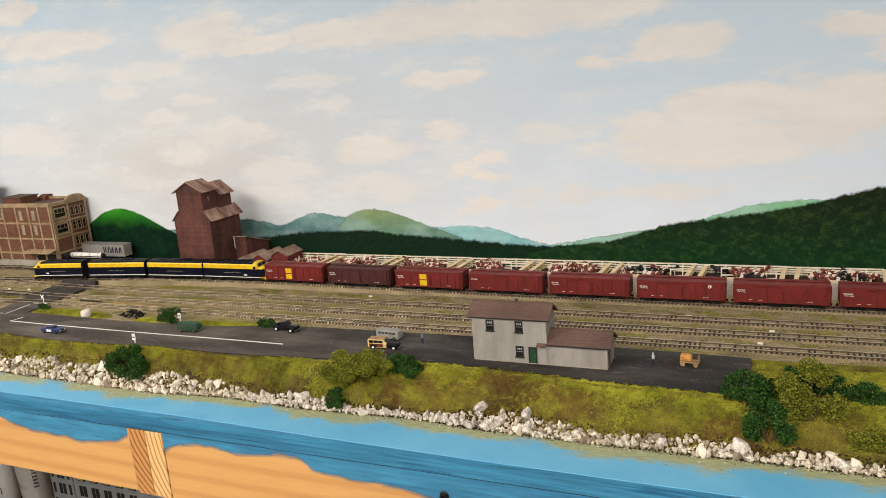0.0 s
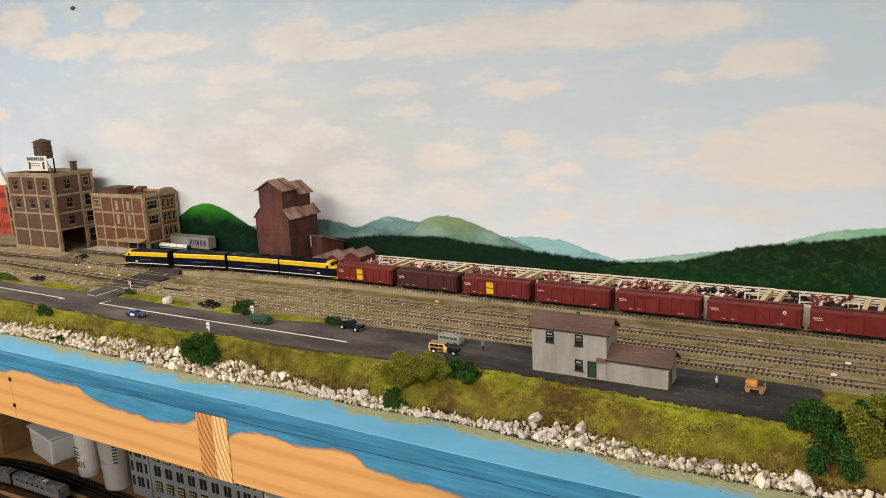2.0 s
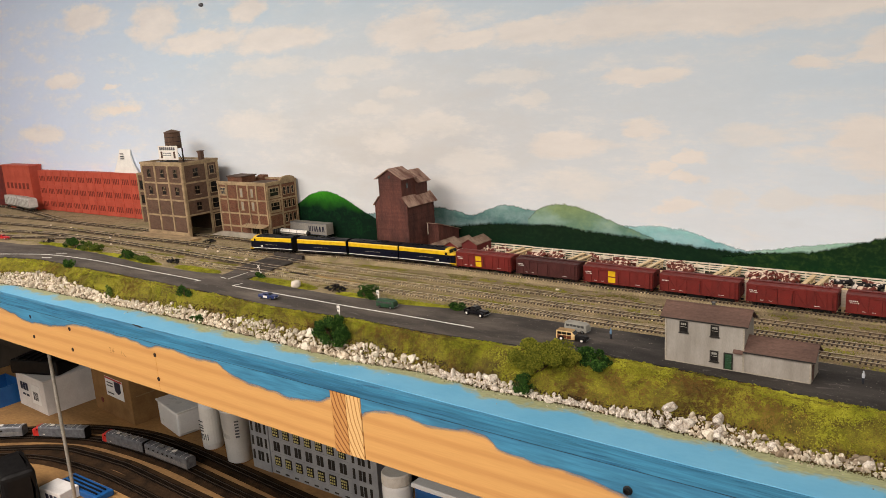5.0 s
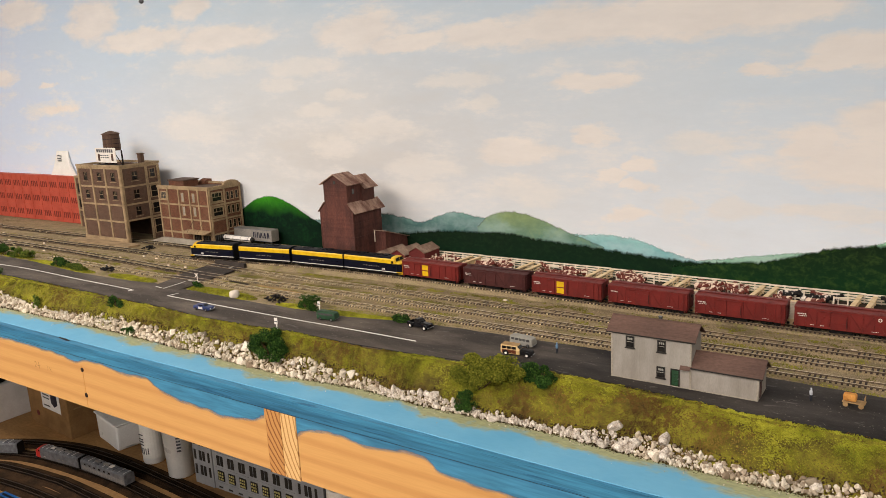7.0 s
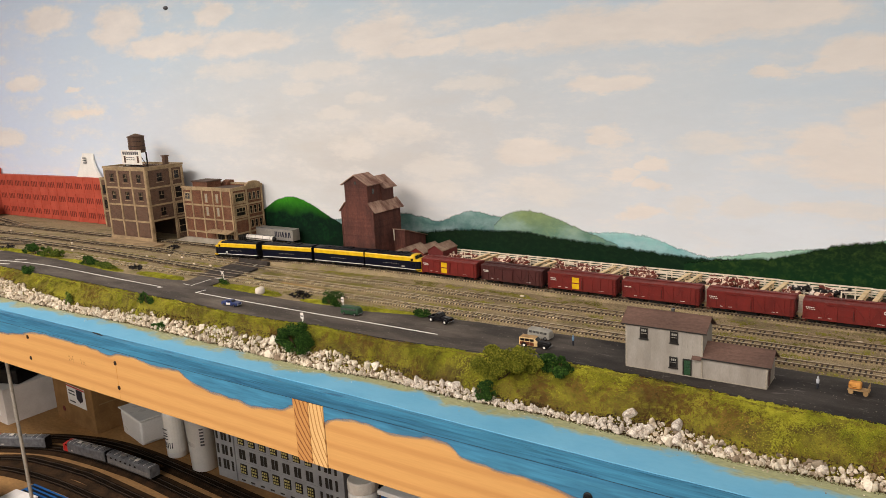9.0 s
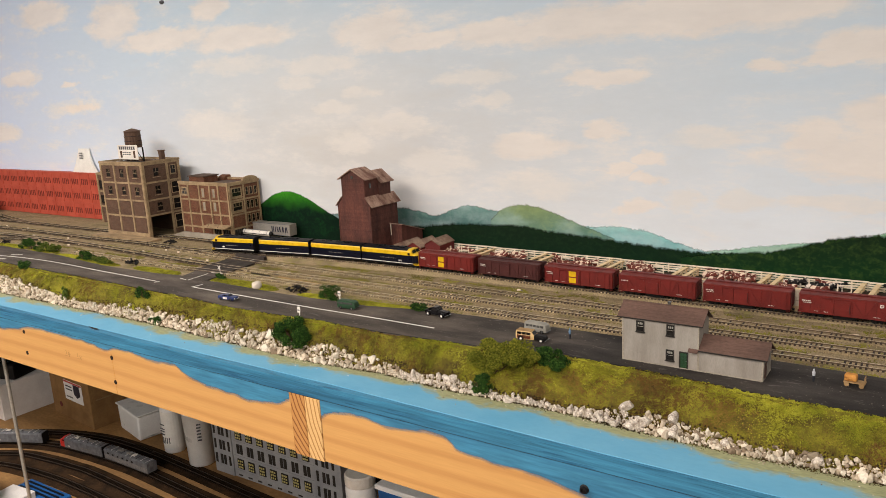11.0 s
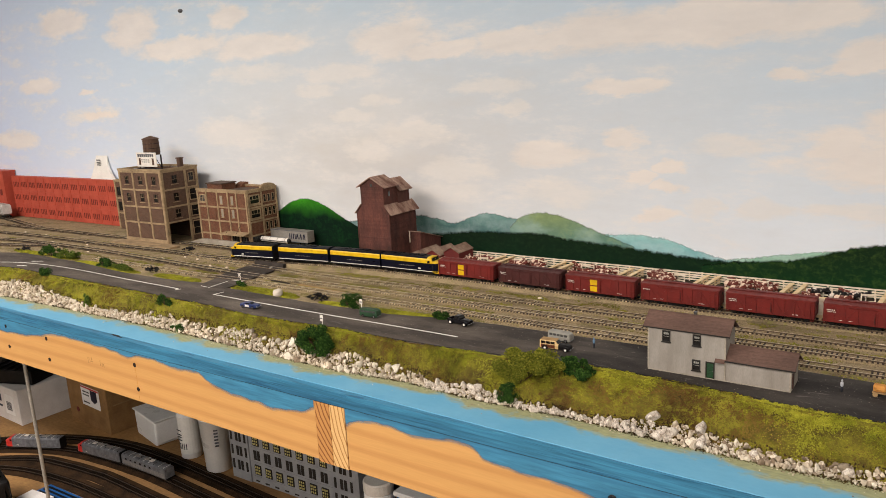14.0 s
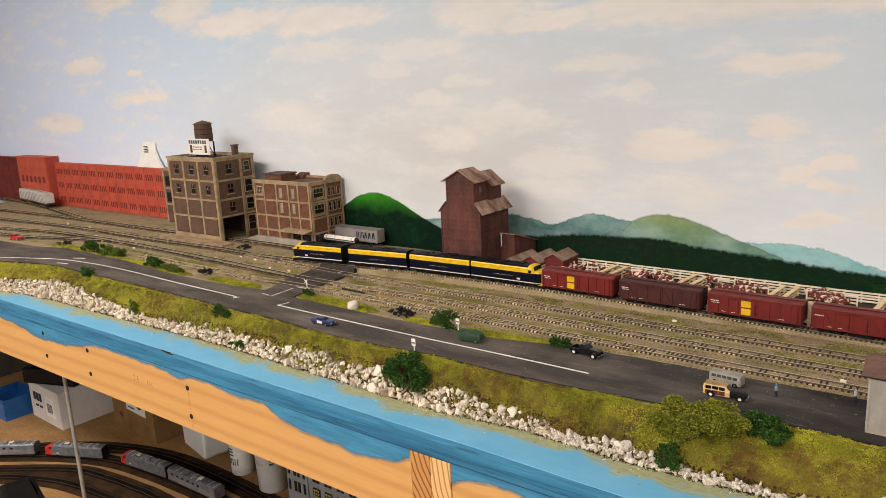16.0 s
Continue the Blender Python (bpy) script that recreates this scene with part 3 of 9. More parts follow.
M["truck_grey"] = surface("grimy_truck_frame", lin(48, 44, 40), lin(26, 24, 23), 0.5, s1=90, s2=700)
M["timber"] = surface("crossing_timber", lin(76, 68, 62), lin(52, 47, 44), 0.85, s1=30, s2=500, stretch=(3, 0.5, 1), random_tone=0.3)
M["scrap"] = surface("black_scrap", lin(17, 16, 17), lin(30, 27, 25), 0.6, s1=90, s2=700, spec=0.2)
M["hay"] = surface("orange_load", lin(208, 148, 74), lin(182, 124, 58), 0.85, s1=80, s2=700)
M["tan_wood"] = surface("tan_timber", lin(170, 140, 96), lin(140, 112, 74), 0.8, s1=60, s2=500)
M["olive_paint"] = surface("green_van_paint", lin(42, 74, 50), lin(34, 62, 42), 0.4, s1=60, s2=700, fine=0.1)
M["van_grey"] = surface("pale_grey_van_paint", lin(150, 148, 138), lin(132, 130, 122), 0.45, s1=60, s2=700, fine=0.1)
M["cruiser"] = surface("cruiser_blue_paint", lin(44, 58, 104), lin(36, 48, 88), 0.35, s1=60, s2=700, fine=0.1)
M["coupe"] = surface("charcoal_car_paint", lin(27, 27, 30), lin(20, 20, 23), 0.18, s1=60, s2=700, fine=0.1)
M["truck_red"] = surface("red_truck_paint", lin(198, 44, 48), lin(180, 36, 40), 0.35, s1=60, s2=700, fine=0.1)
M["chrome"] = surface("chrome_trim", lin(206, 206, 206), lin(180, 180, 180), 0.25, 0.9, s1=90, s2=700, bump=0)
M["panelling"] = surface("woody_panel", lin(226, 196, 142), lin(208, 174, 116), 0.5, s1=70, s2=600)
M["panel_brown"] = surface("varnished_brown_panel", lin(104, 54, 32), lin(82, 42, 26), 0.4, s1=70, s2=600)
M["trailer_grey"] = surface("trailer_aluminium", lin(164, 160, 152), lin(146, 142, 136), 0.45, 0.2, s1=30, s2=500)
M["hopper_white"] = surface("pale_hopper_paint", lin(206, 203, 198), lin(178, 175, 170), 0.5, s1=40, s2=500, fine=0.15)
M["mark_blue"] = surface("navy_marking", lin(28, 32, 56), None, 0.5)
M["paper"] = surface("white_paper", lin(240, 238, 232), lin(228, 226, 220), 0.7, s1=20, s2=300, fine=0.06, bump=0.1)
M["ink"] = surface("grey_ink", lin(96, 96, 100), None, 0.7)
M["card"] = surface("brown_cardboard", lin(156, 120, 76), lin(132, 100, 62), 0.85, s1=14, s2=300, fine=0.15)
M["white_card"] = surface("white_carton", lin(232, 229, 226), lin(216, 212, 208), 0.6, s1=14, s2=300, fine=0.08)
M["clear"] = surface("cloudy_polythene", lin(250, 250, 248), lin(240, 240, 238), 0.3, s1=14, s2=200, fine=0.05, bump=0.05)
M["label_white"] = surface("white_label", lin(244, 244, 242), lin(232, 232, 230), 0.5, s1=30, s2=300, fine=0.05)
M["blue_plastic"] = surface("bright_blue_plastic", lin(36, 96, 160), lin(28, 80, 140), 0.4, s1=20, s2=300, fine=0.08)
M["grey_kit"] = surface("grey_kit_plastic", lin(158, 160, 162), lin(140, 142, 146), 0.65, s1=20, s2=500, fine=0.1)
M["lit_pane"] = surface("yellowed_pane", lin(206, 196, 130), lin(186, 176, 110), 0.4, s1=90, s2=500)
M["figure_blue"] = surface("sky_blue_figure_paint", lin(112, 146, 176), None, 0.6)
M["signal_red"] = surface("signal_red_paint", lin(196, 52, 44), lin(178, 44, 38), 0.4, s1=60, s2=700, fine=0.1)
M["rod"] = surface("galvanised_rod", lin(196, 190, 178), lin(172, 166, 154), 0.4, 0.5, s1=30, s2=300)
M["plaster"] = surface("room_wall_paint", lin(206, 202, 194), lin(196, 192, 184), 0.85, s1=3, s2=80, fine=0.05)
M["floor"] = surface("room_carpet", lin(96, 92, 88), lin(84, 80, 78), 0.95, s1=6, s2=300, fine=0.2)
M["back_board"] = surface("shelf_back_board", lin(58, 48, 38), lin(42, 35, 28), 0.8, s1=5, s2=120)
M["hole"] = surface("screw_hole", lin(44, 26, 16), None, 0.9)
M["shirt"] = surface("pale_figure_paint", lin(196, 200, 206), None, 0.6)
M["dark_cloth"] = surface("dark_figure_paint", lin(40, 42, 50), None, 0.6)
M["hide_brown"] = surface("brown_and_white_hide", lin(104, 44, 32), lin(232, 206, 184), 0.7, s1=110, s2=900, lo=0.47, hi=0.53)
M["hide_black"] = surface("black_and_white_hide", lin(24, 21, 20), lin(234, 222, 208), 0.7, s1=110, s2=900, lo=0.51, hi=0.56)


# ---- mesh tools ----
def part(name, bm, material, parent=None, label="", smooth=False, kind=""):
    me = bpy.data.meshes.new(name)
    bmesh.ops.recalc_face_normals(bm, faces=bm.faces)
    bm.to_mesh(me)
    bm.free()
    for mt in material if isinstance(material, (list, tuple)) else (material,):
        me.materials.append(mt)
    if smooth:
        for p in me.polygons:
            p.use_smooth = True
    ob = new(name, me)
    if parent:
        ob.parent = parent
    return tagged(ob, label=label, kind=kind)


def thing(name, label, category, m=None, group="", kind=""):
    ob = new(name)
    ob.empty_display_size = 0.01
    if m is not None:
        ob.matrix_basis = m
    return tagged(ob, label=label, category=category, group=group, kind=kind)


def straight(u, d, z):
    return (u, d, z)


def box(bm, u0, u1, d0, d1, z0, z1, to=straight, idx=0):
    vs = [bm.verts.new(to(u, d, z)) for z in (z0, z1) for d in (d0, d1) for u in (u0, u1)]
    for f in ((0, 1, 3, 2), (4, 5, 7, 6), (0, 1, 5, 4), (2, 3, 7, 6), (0, 2, 6, 4), (1, 3, 7, 5)):
        bm.faces.new([vs[i] for i in f]).material_index = idx
    return vs


def boxes(*rows, to=straight):
    bm = bmesh.new()
    for r in rows:
        box(bm, *r, to=to)
    return bm


def soft_box(u0, u1, d0, d1, z0, z1, r=0.0006, seg=1, bm=None):
    bm = bm or bmesh.new()
    vs = box(bm, u0, u1, d0, d1, z0, z1)
    es = {e for v in vs for e in v.link_edges}
    bmesh.ops.bevel(bm, geom=list(es), offset=r, segments=seg, affect="EDGES", profile=0.6)
    return bm


def prism(bm, outline, a0, a1, axis="x", idx=0):
    """An outline of (p, z) swept from a0 to a1 along x or y."""
    def at(a, p, z):
        return (a, p, z) if axis == "x" else (p, a, z)
    r0 = [bm.verts.new(at(a0, p, z)) for p, z in outline]
    r1 = [bm.verts.new(at(a1, p, z)) for p, z in outline]
    n = len(outline)
    for i in range(n):
        bm.faces.new((r0[i], r0[(i + 1) % n], r1[(i + 1) % n], r1[i])).material_index = idx
    bm.faces.new(r0).material_index = idx
    bm.faces.new(list(reversed(r1))).material_index = idx
    return bm


def tube(bm, a, b, r, n=8, r2=None, idx=0, caps=True):
    a, b = Vector(a), Vector(b)
    w = (b - a).normalized()
    s = w.orthogonal().normalized()
    t = w.cross(s)
    r2 = r if r2 is None else r2
    rings = []
    for p, rr in ((a, r), (b, r2)):
        rings.append([bm.verts.new(p + (s * math.cos(6.28318 * i / n) + t * math.sin(6.28318 * i / n)) * rr) for i in range(n)])
    for i in range(n):
        bm.faces.new((rings[0][i], rings[0][(i + 1) % n], rings[1][(i + 1) % n], rings[1][i])).material_index = idx
    if caps:
        bm.faces.new(rings[0]).material_index = idx
        bm.faces.new(list(reversed(rings[1]))).material_index = idx
    return bm


def lathe(profile, n=24, bm=None, at=(0, 0, 0), idx=0):
    bm = bm or bmesh.new()
    rings = [[bm.verts.new((at[0] + r * math.cos(6.28318 * i / n), at[1] + r * math.sin(6.28318 * i / n), at[2] + z)) for i in range(n)] for r, z in profile]
    for a, b in zip(rings, rings[1:]):
        for i in range(n):
            bm.faces.new((a[i], a[(i + 1) % n], b[(i + 1) % n], b[i])).material_index = idx
    bm.faces.new(rings[0]).material_index = idx
    bm.faces.new(list(reversed(rings[-1]))).material_index = idx
    return bm


def loft(sections, idx=0, bm=None):
    """Closed rings of equal length joined in order, capped."""
    bm = bm or bmesh.new()
    rings = [[bm.verts.new(p) for p in s] for s in sections]
    n = len(rings[0])
    for a, b in zip(rings, rings[1:]):
        for i in range(n):
            bm.faces.new((a[i], a[(i + 1) % n], b[(i + 1) % n], b[i])).material_index = idx
    bm.faces.new(rings[0]).material_index = idx
    bm.faces.new(list(reversed(rings[-1]))).material_index = idx
    return bm


def interp(points, x):
    if x <= points[0][0]:
        return points[0][1]
    for (x0, y0), (x1, y1) in zip(points, points[1:]):
        if x <= x1:
            k = (x - x0) / (x1 - x0)
            return y0 + (y1 - y0) * k
    return points[-1][1]


def smooth_line(points, step=0.02):
    """A curve through plan points, by Catmull-Rom, at even steps."""
    p = [Vector((*q, 0)) for q in points]
    p = [p[0] * 2 - p[1]] + p + [p[-1] * 2 - p[-2]]
    fine = []
    for i in range(1, len(p) - 2):
        n = max(2, int((p[i + 1] - p[i]).length / 0.004))
        for j in range(n):
            t = j / n
            a, b, c, d = p[i - 1], p[i], p[i + 1], p[i + 2]
            fine.append(0.5 * (2 * b + (c - a) * t + (2 * a - 5 * b + 4 * c - d) * t * t + (3 * b - a - 3 * c + d) * t ** 3))
    fine.append(p[-2])
    out, rest = [fine[0]], 0.0
    for a, b in zip(fine, fine[1:]):
        seg = (b - a).length
        while rest + seg >= step:
            k = (step - rest) / seg
            a = a + (b - a) * k
            out.append(a.copy())
            seg = (b - a).length
            rest = 0.0
        rest += seg
    return out


def sides(line):
    """For each point of a plan line: the point, its forward and its left direction."""
    out = []
    for i, p in enumerate(line):
        f = (line[min(i + 1, len(line) - 1)] - line[max(i - 1, 0)]).normalized()
        out.append((p, f, Vector((-f.y, f.x, 0))))
    return out


def strip(bm, line, off, half, z0, z1, idx=0):
    """A bar of rectangular section that follows a plan line at a sideways offset."""
    rings = []
    for p, f, l in sides(line):
        c = p + l * off
        rings.append([bm.verts.new((c.x + l.x * s, c.y + l.y * s, z)) for s, z in ((-half, z0), (half, z0), (half, z1), (-half, z1))])
    for a, b in zip(rings, rings[1:]):
        for i in range(4):
            bm.faces.new((a[i], a[(i + 1) % 4], b[(i + 1) % 4], b[i])).material_index = idx
    bm.faces.new(rings[0]), bm.faces.new(list(reversed(rings[-1])))
    return bm


def lump_cloud(spots, rng, stretch=(1, 1, 1)):
    """Many small crumpled eight-sided lumps as plain vertex and face lists: (x, y, z, radius)."""
    vs, fs = [], []
    base = ((1, 0, 0), (-1, 0, 0), (0, 1, 0), (0, -1, 0), (0, 0, 1), (0, 0, -1))
    tri = ((0, 2, 4), (2, 1, 4), (1, 3, 4), (3, 0, 4), (2, 0, 5), (1, 2, 5), (3, 1, 5), (0, 3, 5))
    for x, y, z, r in spots:
        n = len(vs)
        a = rng.random() * 6.28
        ca, sa = math.cos(a), math.sin(a)
        for bx, by, bz in base:
            k = r * (0.55 + rng.random() * 0.75)
            px, py, pz = bx * k * stretch[0], by * k * stretch[1], bz * k * stretch[2]
            vs.append((x + px * ca - py * sa, y + px * sa + py * ca, z + pz))
        fs.extend((i + n, j + n, k + n) for i, j, k in tri)
    return vs, fs


def stuff(name, vs, fs, material, label, category, parent=None):
    me = bpy.data.meshes.new(name)
    me.from_pydata(vs, [], fs)
    me.materials.append(material)
    ob = new(name, me)
    if parent:
        ob.parent = parent
        return tagged(ob, label=label, kind="stuff")
    return tagged(ob, label=label, category=category, kind="stuff")


# ---- the room and the two-deck bench ----
WALL_Y = 1.425          # face of the painted backdrop
FRONT_Y = 0.738         # face of the bench's front boards
LOW_Z = -0.70           # lower shelf

room = tagged(part("floor", boxes((-6.0, 3.0, -3.2, 1.6, -1.25, -1.20)), M["floor"]), "grey carpeted floor of the layout room", "floor", kind="structure")
tagged(part("ceiling", boxes((-6.0, 3.0, -3.2, 1.6, 1.40, 1.45)), M["plaster"]), "off-white painted ceiling", "ceiling", kind="structure")
tagged(part("wall_south", boxes((-6.0, 3.0, -3.25, -3.2, -1.2, 1.4)), M["plaster"]), "plain off-white room wall", "wall", kind="structure")
tagged(part("wall_west", boxes((-6.05, -6.0, -3.2, 1.6, -1.2, 1.4)), M["plaster"]), "plain off-white room wall", "wall", kind="structure")
tagged(part("wall_east", boxes((3.0, 3.05, -3.2, 1.6, -1.2, 1.4)), M["plaster"]), "plain off-white room wall", "wall", kind="structure")
tagged(part("backdrop", boxes((-6.0, 3.0, WALL_Y, WALL_Y + 0.02, -0.05, 1.4)), M["sky"]), "backdrop board hand-painted with pale blue sky and cream clouds", "backdrop", kind="structure")
tagged(part("wall_north", boxes((-6.0, 3.0, WALL_Y + 0.02, WALL_Y + 0.07, -1.2, 1.4), (-6.0, 3.0, WALL_Y - 0.006, WALL_Y + 0.02, LOW_Z, -0.06)), M["back_board"]), "brown board wall behind the lower shelf", "wall", kind="structure")


def painted_hill(name, label, crest, foot, lift, material, rag, seed, soft=0.005):
    """A layer of hill paint on the backdrop: a thin skin whose crest is ragged as the brush left it."""
    bm, rng = bmesh.new(), random.Random(seed)
    cover = bm.verts.layers.float.new("cover")
    line = smooth_line(crest, 0.004)
    rows = []
    for p in line:
        j = rag * (noise.noise((p.x * 60, seed, 0)) + 0.7 * noise.noise((p.x * 190, seed, 3)) + 0.5 * (rng.random() - 0.5))
        z = p.y + j
        y = WALL_Y - lift
        row = []
        for dz, k in ((soft, 0.0), (0.0, 0.5), (-soft, 1.0), (-soft - 0.004, 1.3), (-9, 1.3)):
            v = bm.verts.new((p.x, y, max(foot, z + dz)))
            v[cover] = k
            row.append(v)
        rows.append(row)
    for a, b in zip(rows, rows[1:]):
        for i in range(4):
            bm.faces.new((a[i], b[i], b[i + 1], a[i + 1]))
    return tagged(part(name, bm, material), label, "backdrop", kind="structure")


painted_hill("backdrop_far_hill", "far pale green hills painted on the backdrop",
             [(-0.33, 0.046), (-0.281, 0.053), (-0.212, 0.066), (-0.136, 0.078), (-0.06, 0.088), (0.006, 0.110), (0.063, 0.127), (0.145, 0.136), (0.20, 0.134), (0.30, 0.12)], -0.01, 0.0012, M["hill_far"], 0.0012, 3, 0.007)
painted_hill("backdrop_pale_hill", "pale turquoise hills painted on the backdrop",
             [(-0.64, 0.07), (-0.589, 0.079), (-0.523, 0.084), (-0.446, 0.083), (-0.386, 0.066), (-0.327, 0.051), (-0.27, 0.042)], -0.01, 0.0016, M["hill_pale"], 0.0012, 5, 0.008)
painted_hill("backdrop_teal_hill", "hazy blue-green hills painted on the backdrop",
             [(-1.30, 0.07), (-1.20, 0.082), (-1.072, 0.099), (-1.0, 0.092), (-0.952, 0.086), (-0.90, 0.104), (-0.86, 0.114), (-0.796, 0.106), (-0.72, 0.10), (-0.62, 0.08), (-0.55, 0.06)], -0.01, 0.0020, M["hill_teal"], 0.0014, 7, 0.008)
painted_hill("backdrop_olive_hill", "rounded olive hill painted on the backdrop",
             [(-0.80, 0.085), (-0.765, 0.112), (-0.722, 0.122), (-0.68, 0.119), (-0.64, 0.108), (-0.60, 0.093), (-0.555, 0.078), (-0.50, 0.06)], -0.01, 0.0024, M["hill_olive"], 0.0012, 9, 0.008)
painted_hill("backdrop_dark_hill", "dark green wooded ridge painted on the backdrop",
             [(-1.34, 0.03), (-1.20, 0.035), (-1.05, 0.05), (-0.915, 0.066), (-0.801, 0.072), (-0.72, 0.074), (-0.658, 0.066), (-0.55, 0.06), (-0.461, 0.053), (-0.339, 0.046), (-0.25, 0.047)], -0.02, 0.0028, M["hill_dark"], 0.0030, 11, 0.009)
painted_hill("backdrop_wooded_hill", "large dark wooded hill painted on the backdrop",
             [(-0.36, 0.035), (-0.281, 0.047), (-0.22, 0.054), (-0.169, 0.064), (-0.115, 0.082), (-0.064, 0.094), (0.035, 0.108), (0.128, 0.123), (0.198, 0.141), (0.271, 0.158), (0.4, 0.172), (0.7, 0.18), (1.6, 0.17)], -0.02, 0.0032, M["hill_right"], 0.0036, 13, 0.008)
painted_hill("backdrop_bright_hill", "bright green rounded hill painted on the backdrop",
             [(-1.76, 0.02), (-1.66, 0.045), (-1.60, 0.070), (-1.554, 0.094), (-1.507, 0.117), (-1.451, 0.127), (-1.39, 0.113), (-1.314, 0.078), (-1.254, 0.054), (-1.18, 0.03)], -0.02, 0.0036, M["hill_bright"], 0.0012, 15, 0.005)

# deck edge, front boards and the sawn joist ends between them
X_L, X_R = -3.4, 1.3
tagged(part("deck", boxes((X_L, X_R, FRONT_Y, WALL_Y - 0.008, -0.0755, -0.0525)), M["blue_edge"]), "blue-painted edge of the plywood deck", "deck", kind="structure")
tagged(part("trim_board", soft_box(X_L, -0.7805, FRONT_Y, FRONT_Y + 0.019, -0.180, -0.0760, 0.0008), M["pine"]), "raw pine front board, roughly half painted blue", "board", kind="structure")
tagged(part("trim_board", soft_box(-0.7145, X_R, FRONT_Y, FRONT_Y + 0.019, -0.182, -0.0760, 0.0008), M["pine"]), "raw pine front board, roughly half painted blue", "board", kind="structure")
for x0, x1, mt, lab in ((-0.7798, -0.7480, "end_a", "dark end grain of a sawn joist"), (-0.7474, -0.7152, "end_b", "pale end grain of a sawn joist")):
    bm = soft_box(-(x1 - x0) / 2, (x1 - x0) / 2, -0.001, 0.6, -0.054, 0.0525, 0.0006)
    j = tagged(part("joist", bm, M[mt]), lab, "joist", kind="structure")
    j.matrix_basis = pose((x0 + x1) / 2, FRONT_Y, -0.129)


def paint_coat(crest, seed):
    """Blue paint brushed roughly over the upper part of a front board."""
    bm, line = bmesh.new(), smooth_line(crest, 0.004)
    cover = bm.verts.layers.float.new("cover")
    rows = []
    for p in line:
        j = 0.0020 * noise.noise((p.x * 40, seed, 0))
        row = []
        for z, k in ((-0.0753, 1.3), (min(-0.0765, p.y + j + 0.004), 1.1), (min(-0.0772, p.y + j - 0.001), 0.6), (p.y + j - 0.013, 0.0)):
            v = bm.verts.new((p.x, FRONT_Y - 0.0004, z))
            v[cover] = k
            row.append(v)
        rows.append(row)
    for a, b in zip(rows, rows[1:]):
        for i in range(3):
            bm.faces.new((a[i], b[i], b[i + 1], a[i + 1]))
    return tagged(part("trim_paint", bm, M["blue_coat"]), "rough-edged blue paint on the front board", "paint", kind="structure")


paint_coat([(-3.39, -0.10), (-2.6, -0.097), (-2.2, -0.089), (-2.005, -0.087), (-1.903, -0.093), (-1.832, -0.103), (-1.737, -0.099), (-1.66, -0.091), (-1.584, -0.078), (-1.48, -0.0755), (-1.425, -0.077),
            (-1.36, -0.079), (-1.301, -0.086), (-1.273, -0.077), (-1.239, -0.0755), (-1.199, -0.077), (-1.146, -0.081), (-1.108, -0.0785), (-1.078, -0.078), (-1.059, -0.087), (-1.025, -0.096),
            (-0.973, -0.102), (-0.915, -0.105), (-0.871, -0.107), (-0.835, -0.102), (-0.805, -0.095), (-0.7815, -0.086)], 21)
paint_coat([(-0.7138, -0.100), (-0.691, -0.090), (-0.673, -0.087), (-0.629, -0.082), (-0.603, -0.086), (-0.577, -0.089), (-0.536, -0.083), (-0.505, -0.079), (-0.479, -0.080), (-0.467, -0.086), (-0.457, -0.094),
            (-0.435, -0.096), (-0.392, -0.100), (-0.334, -0.101), (-0.288, -0.108), (-0.2, -0.118), (-0.1, -0.112), (0.1, -0.118), (0.6, -0.112), (1.29, -0.115)], 22)

tagged(part("trim_seam", boxes((X_L, X_R, FRONT_Y - 0.0007, FRONT_Y - 0.0003, -0.0756, -0.0752)), M["frame_dark"]), "dark seam under the deck edge", "seam", kind="structure")
for x, z in ((-1.282, -0.101), (-1.281, -0.153), (-1.62, -0.096), (-1.621, -0.146), (-1.805, -0.092), (-1.804, -0.143), (-2.4, -0.1), (-2.4, -0.15)):
    bm = bmesh.new()
    tube(bm, (0, 0.0002, 0), (0, -0.0010, 0), 0.0045, 12)
    tube(bm, (0, -0.0008, 0), (0, -0.0016, 0), 0.0026, 8)
    s = tagged(part("screw", bm, M["hole"]), "dark countersunk screw in the pine front board", "screw", group="front board screws")
    s.matrix_basis = pose(x, FRONT_Y, z)
bm = lathe([(0.0060, 0.0), (0.0062, 0.0010), (0.0048, 0.0024), (0.0046, 0.0052), (0.0030, 0.0056), (0.0026, 0.0030), (0.0004, 0.0030)], 18)
knob = tagged(part("fascia_socket", bm, M["black"]), "round black plastic socket set in the front board", "socket")
knob.matrix_basis = pose(-0.267, FRONT_Y - 0.0003, -0.104, 90, 0, 0)
CHIP_X = -1.352
# gash where the edge paint has chipped, and a pencil line through the screws
bm = bmesh.new()
for dx, dy, w, h in ((-0.018, 0.0012, 0.014, 0.0030), (-0.006, -0.0016, 0.018, 0.0052), (0.010, -0.0030, 0.014, 0.0030)):
    box(bm, CHIP_X + dx, CHIP_X + dx + w, 0.7475 + dy, 0.7475 + dy + h, -0.0530, -0.0519)
tagged(part("edge_chip", bm, M["hole"]), "dark chipped gash in the blue edge paint", "chip", kind="structure")
bm = bmesh.new()
for x in (-1.2815,):
    box(bm, x - 0.0003, x + 0.0003, FRONT_Y - 0.0003, FRONT_Y + 0.0002, -0.178, -0.092)
tagged(part("plumb_mark", bm, M["hay"]), "faint vertical pencil line on the front board", "mark", kind="structure")
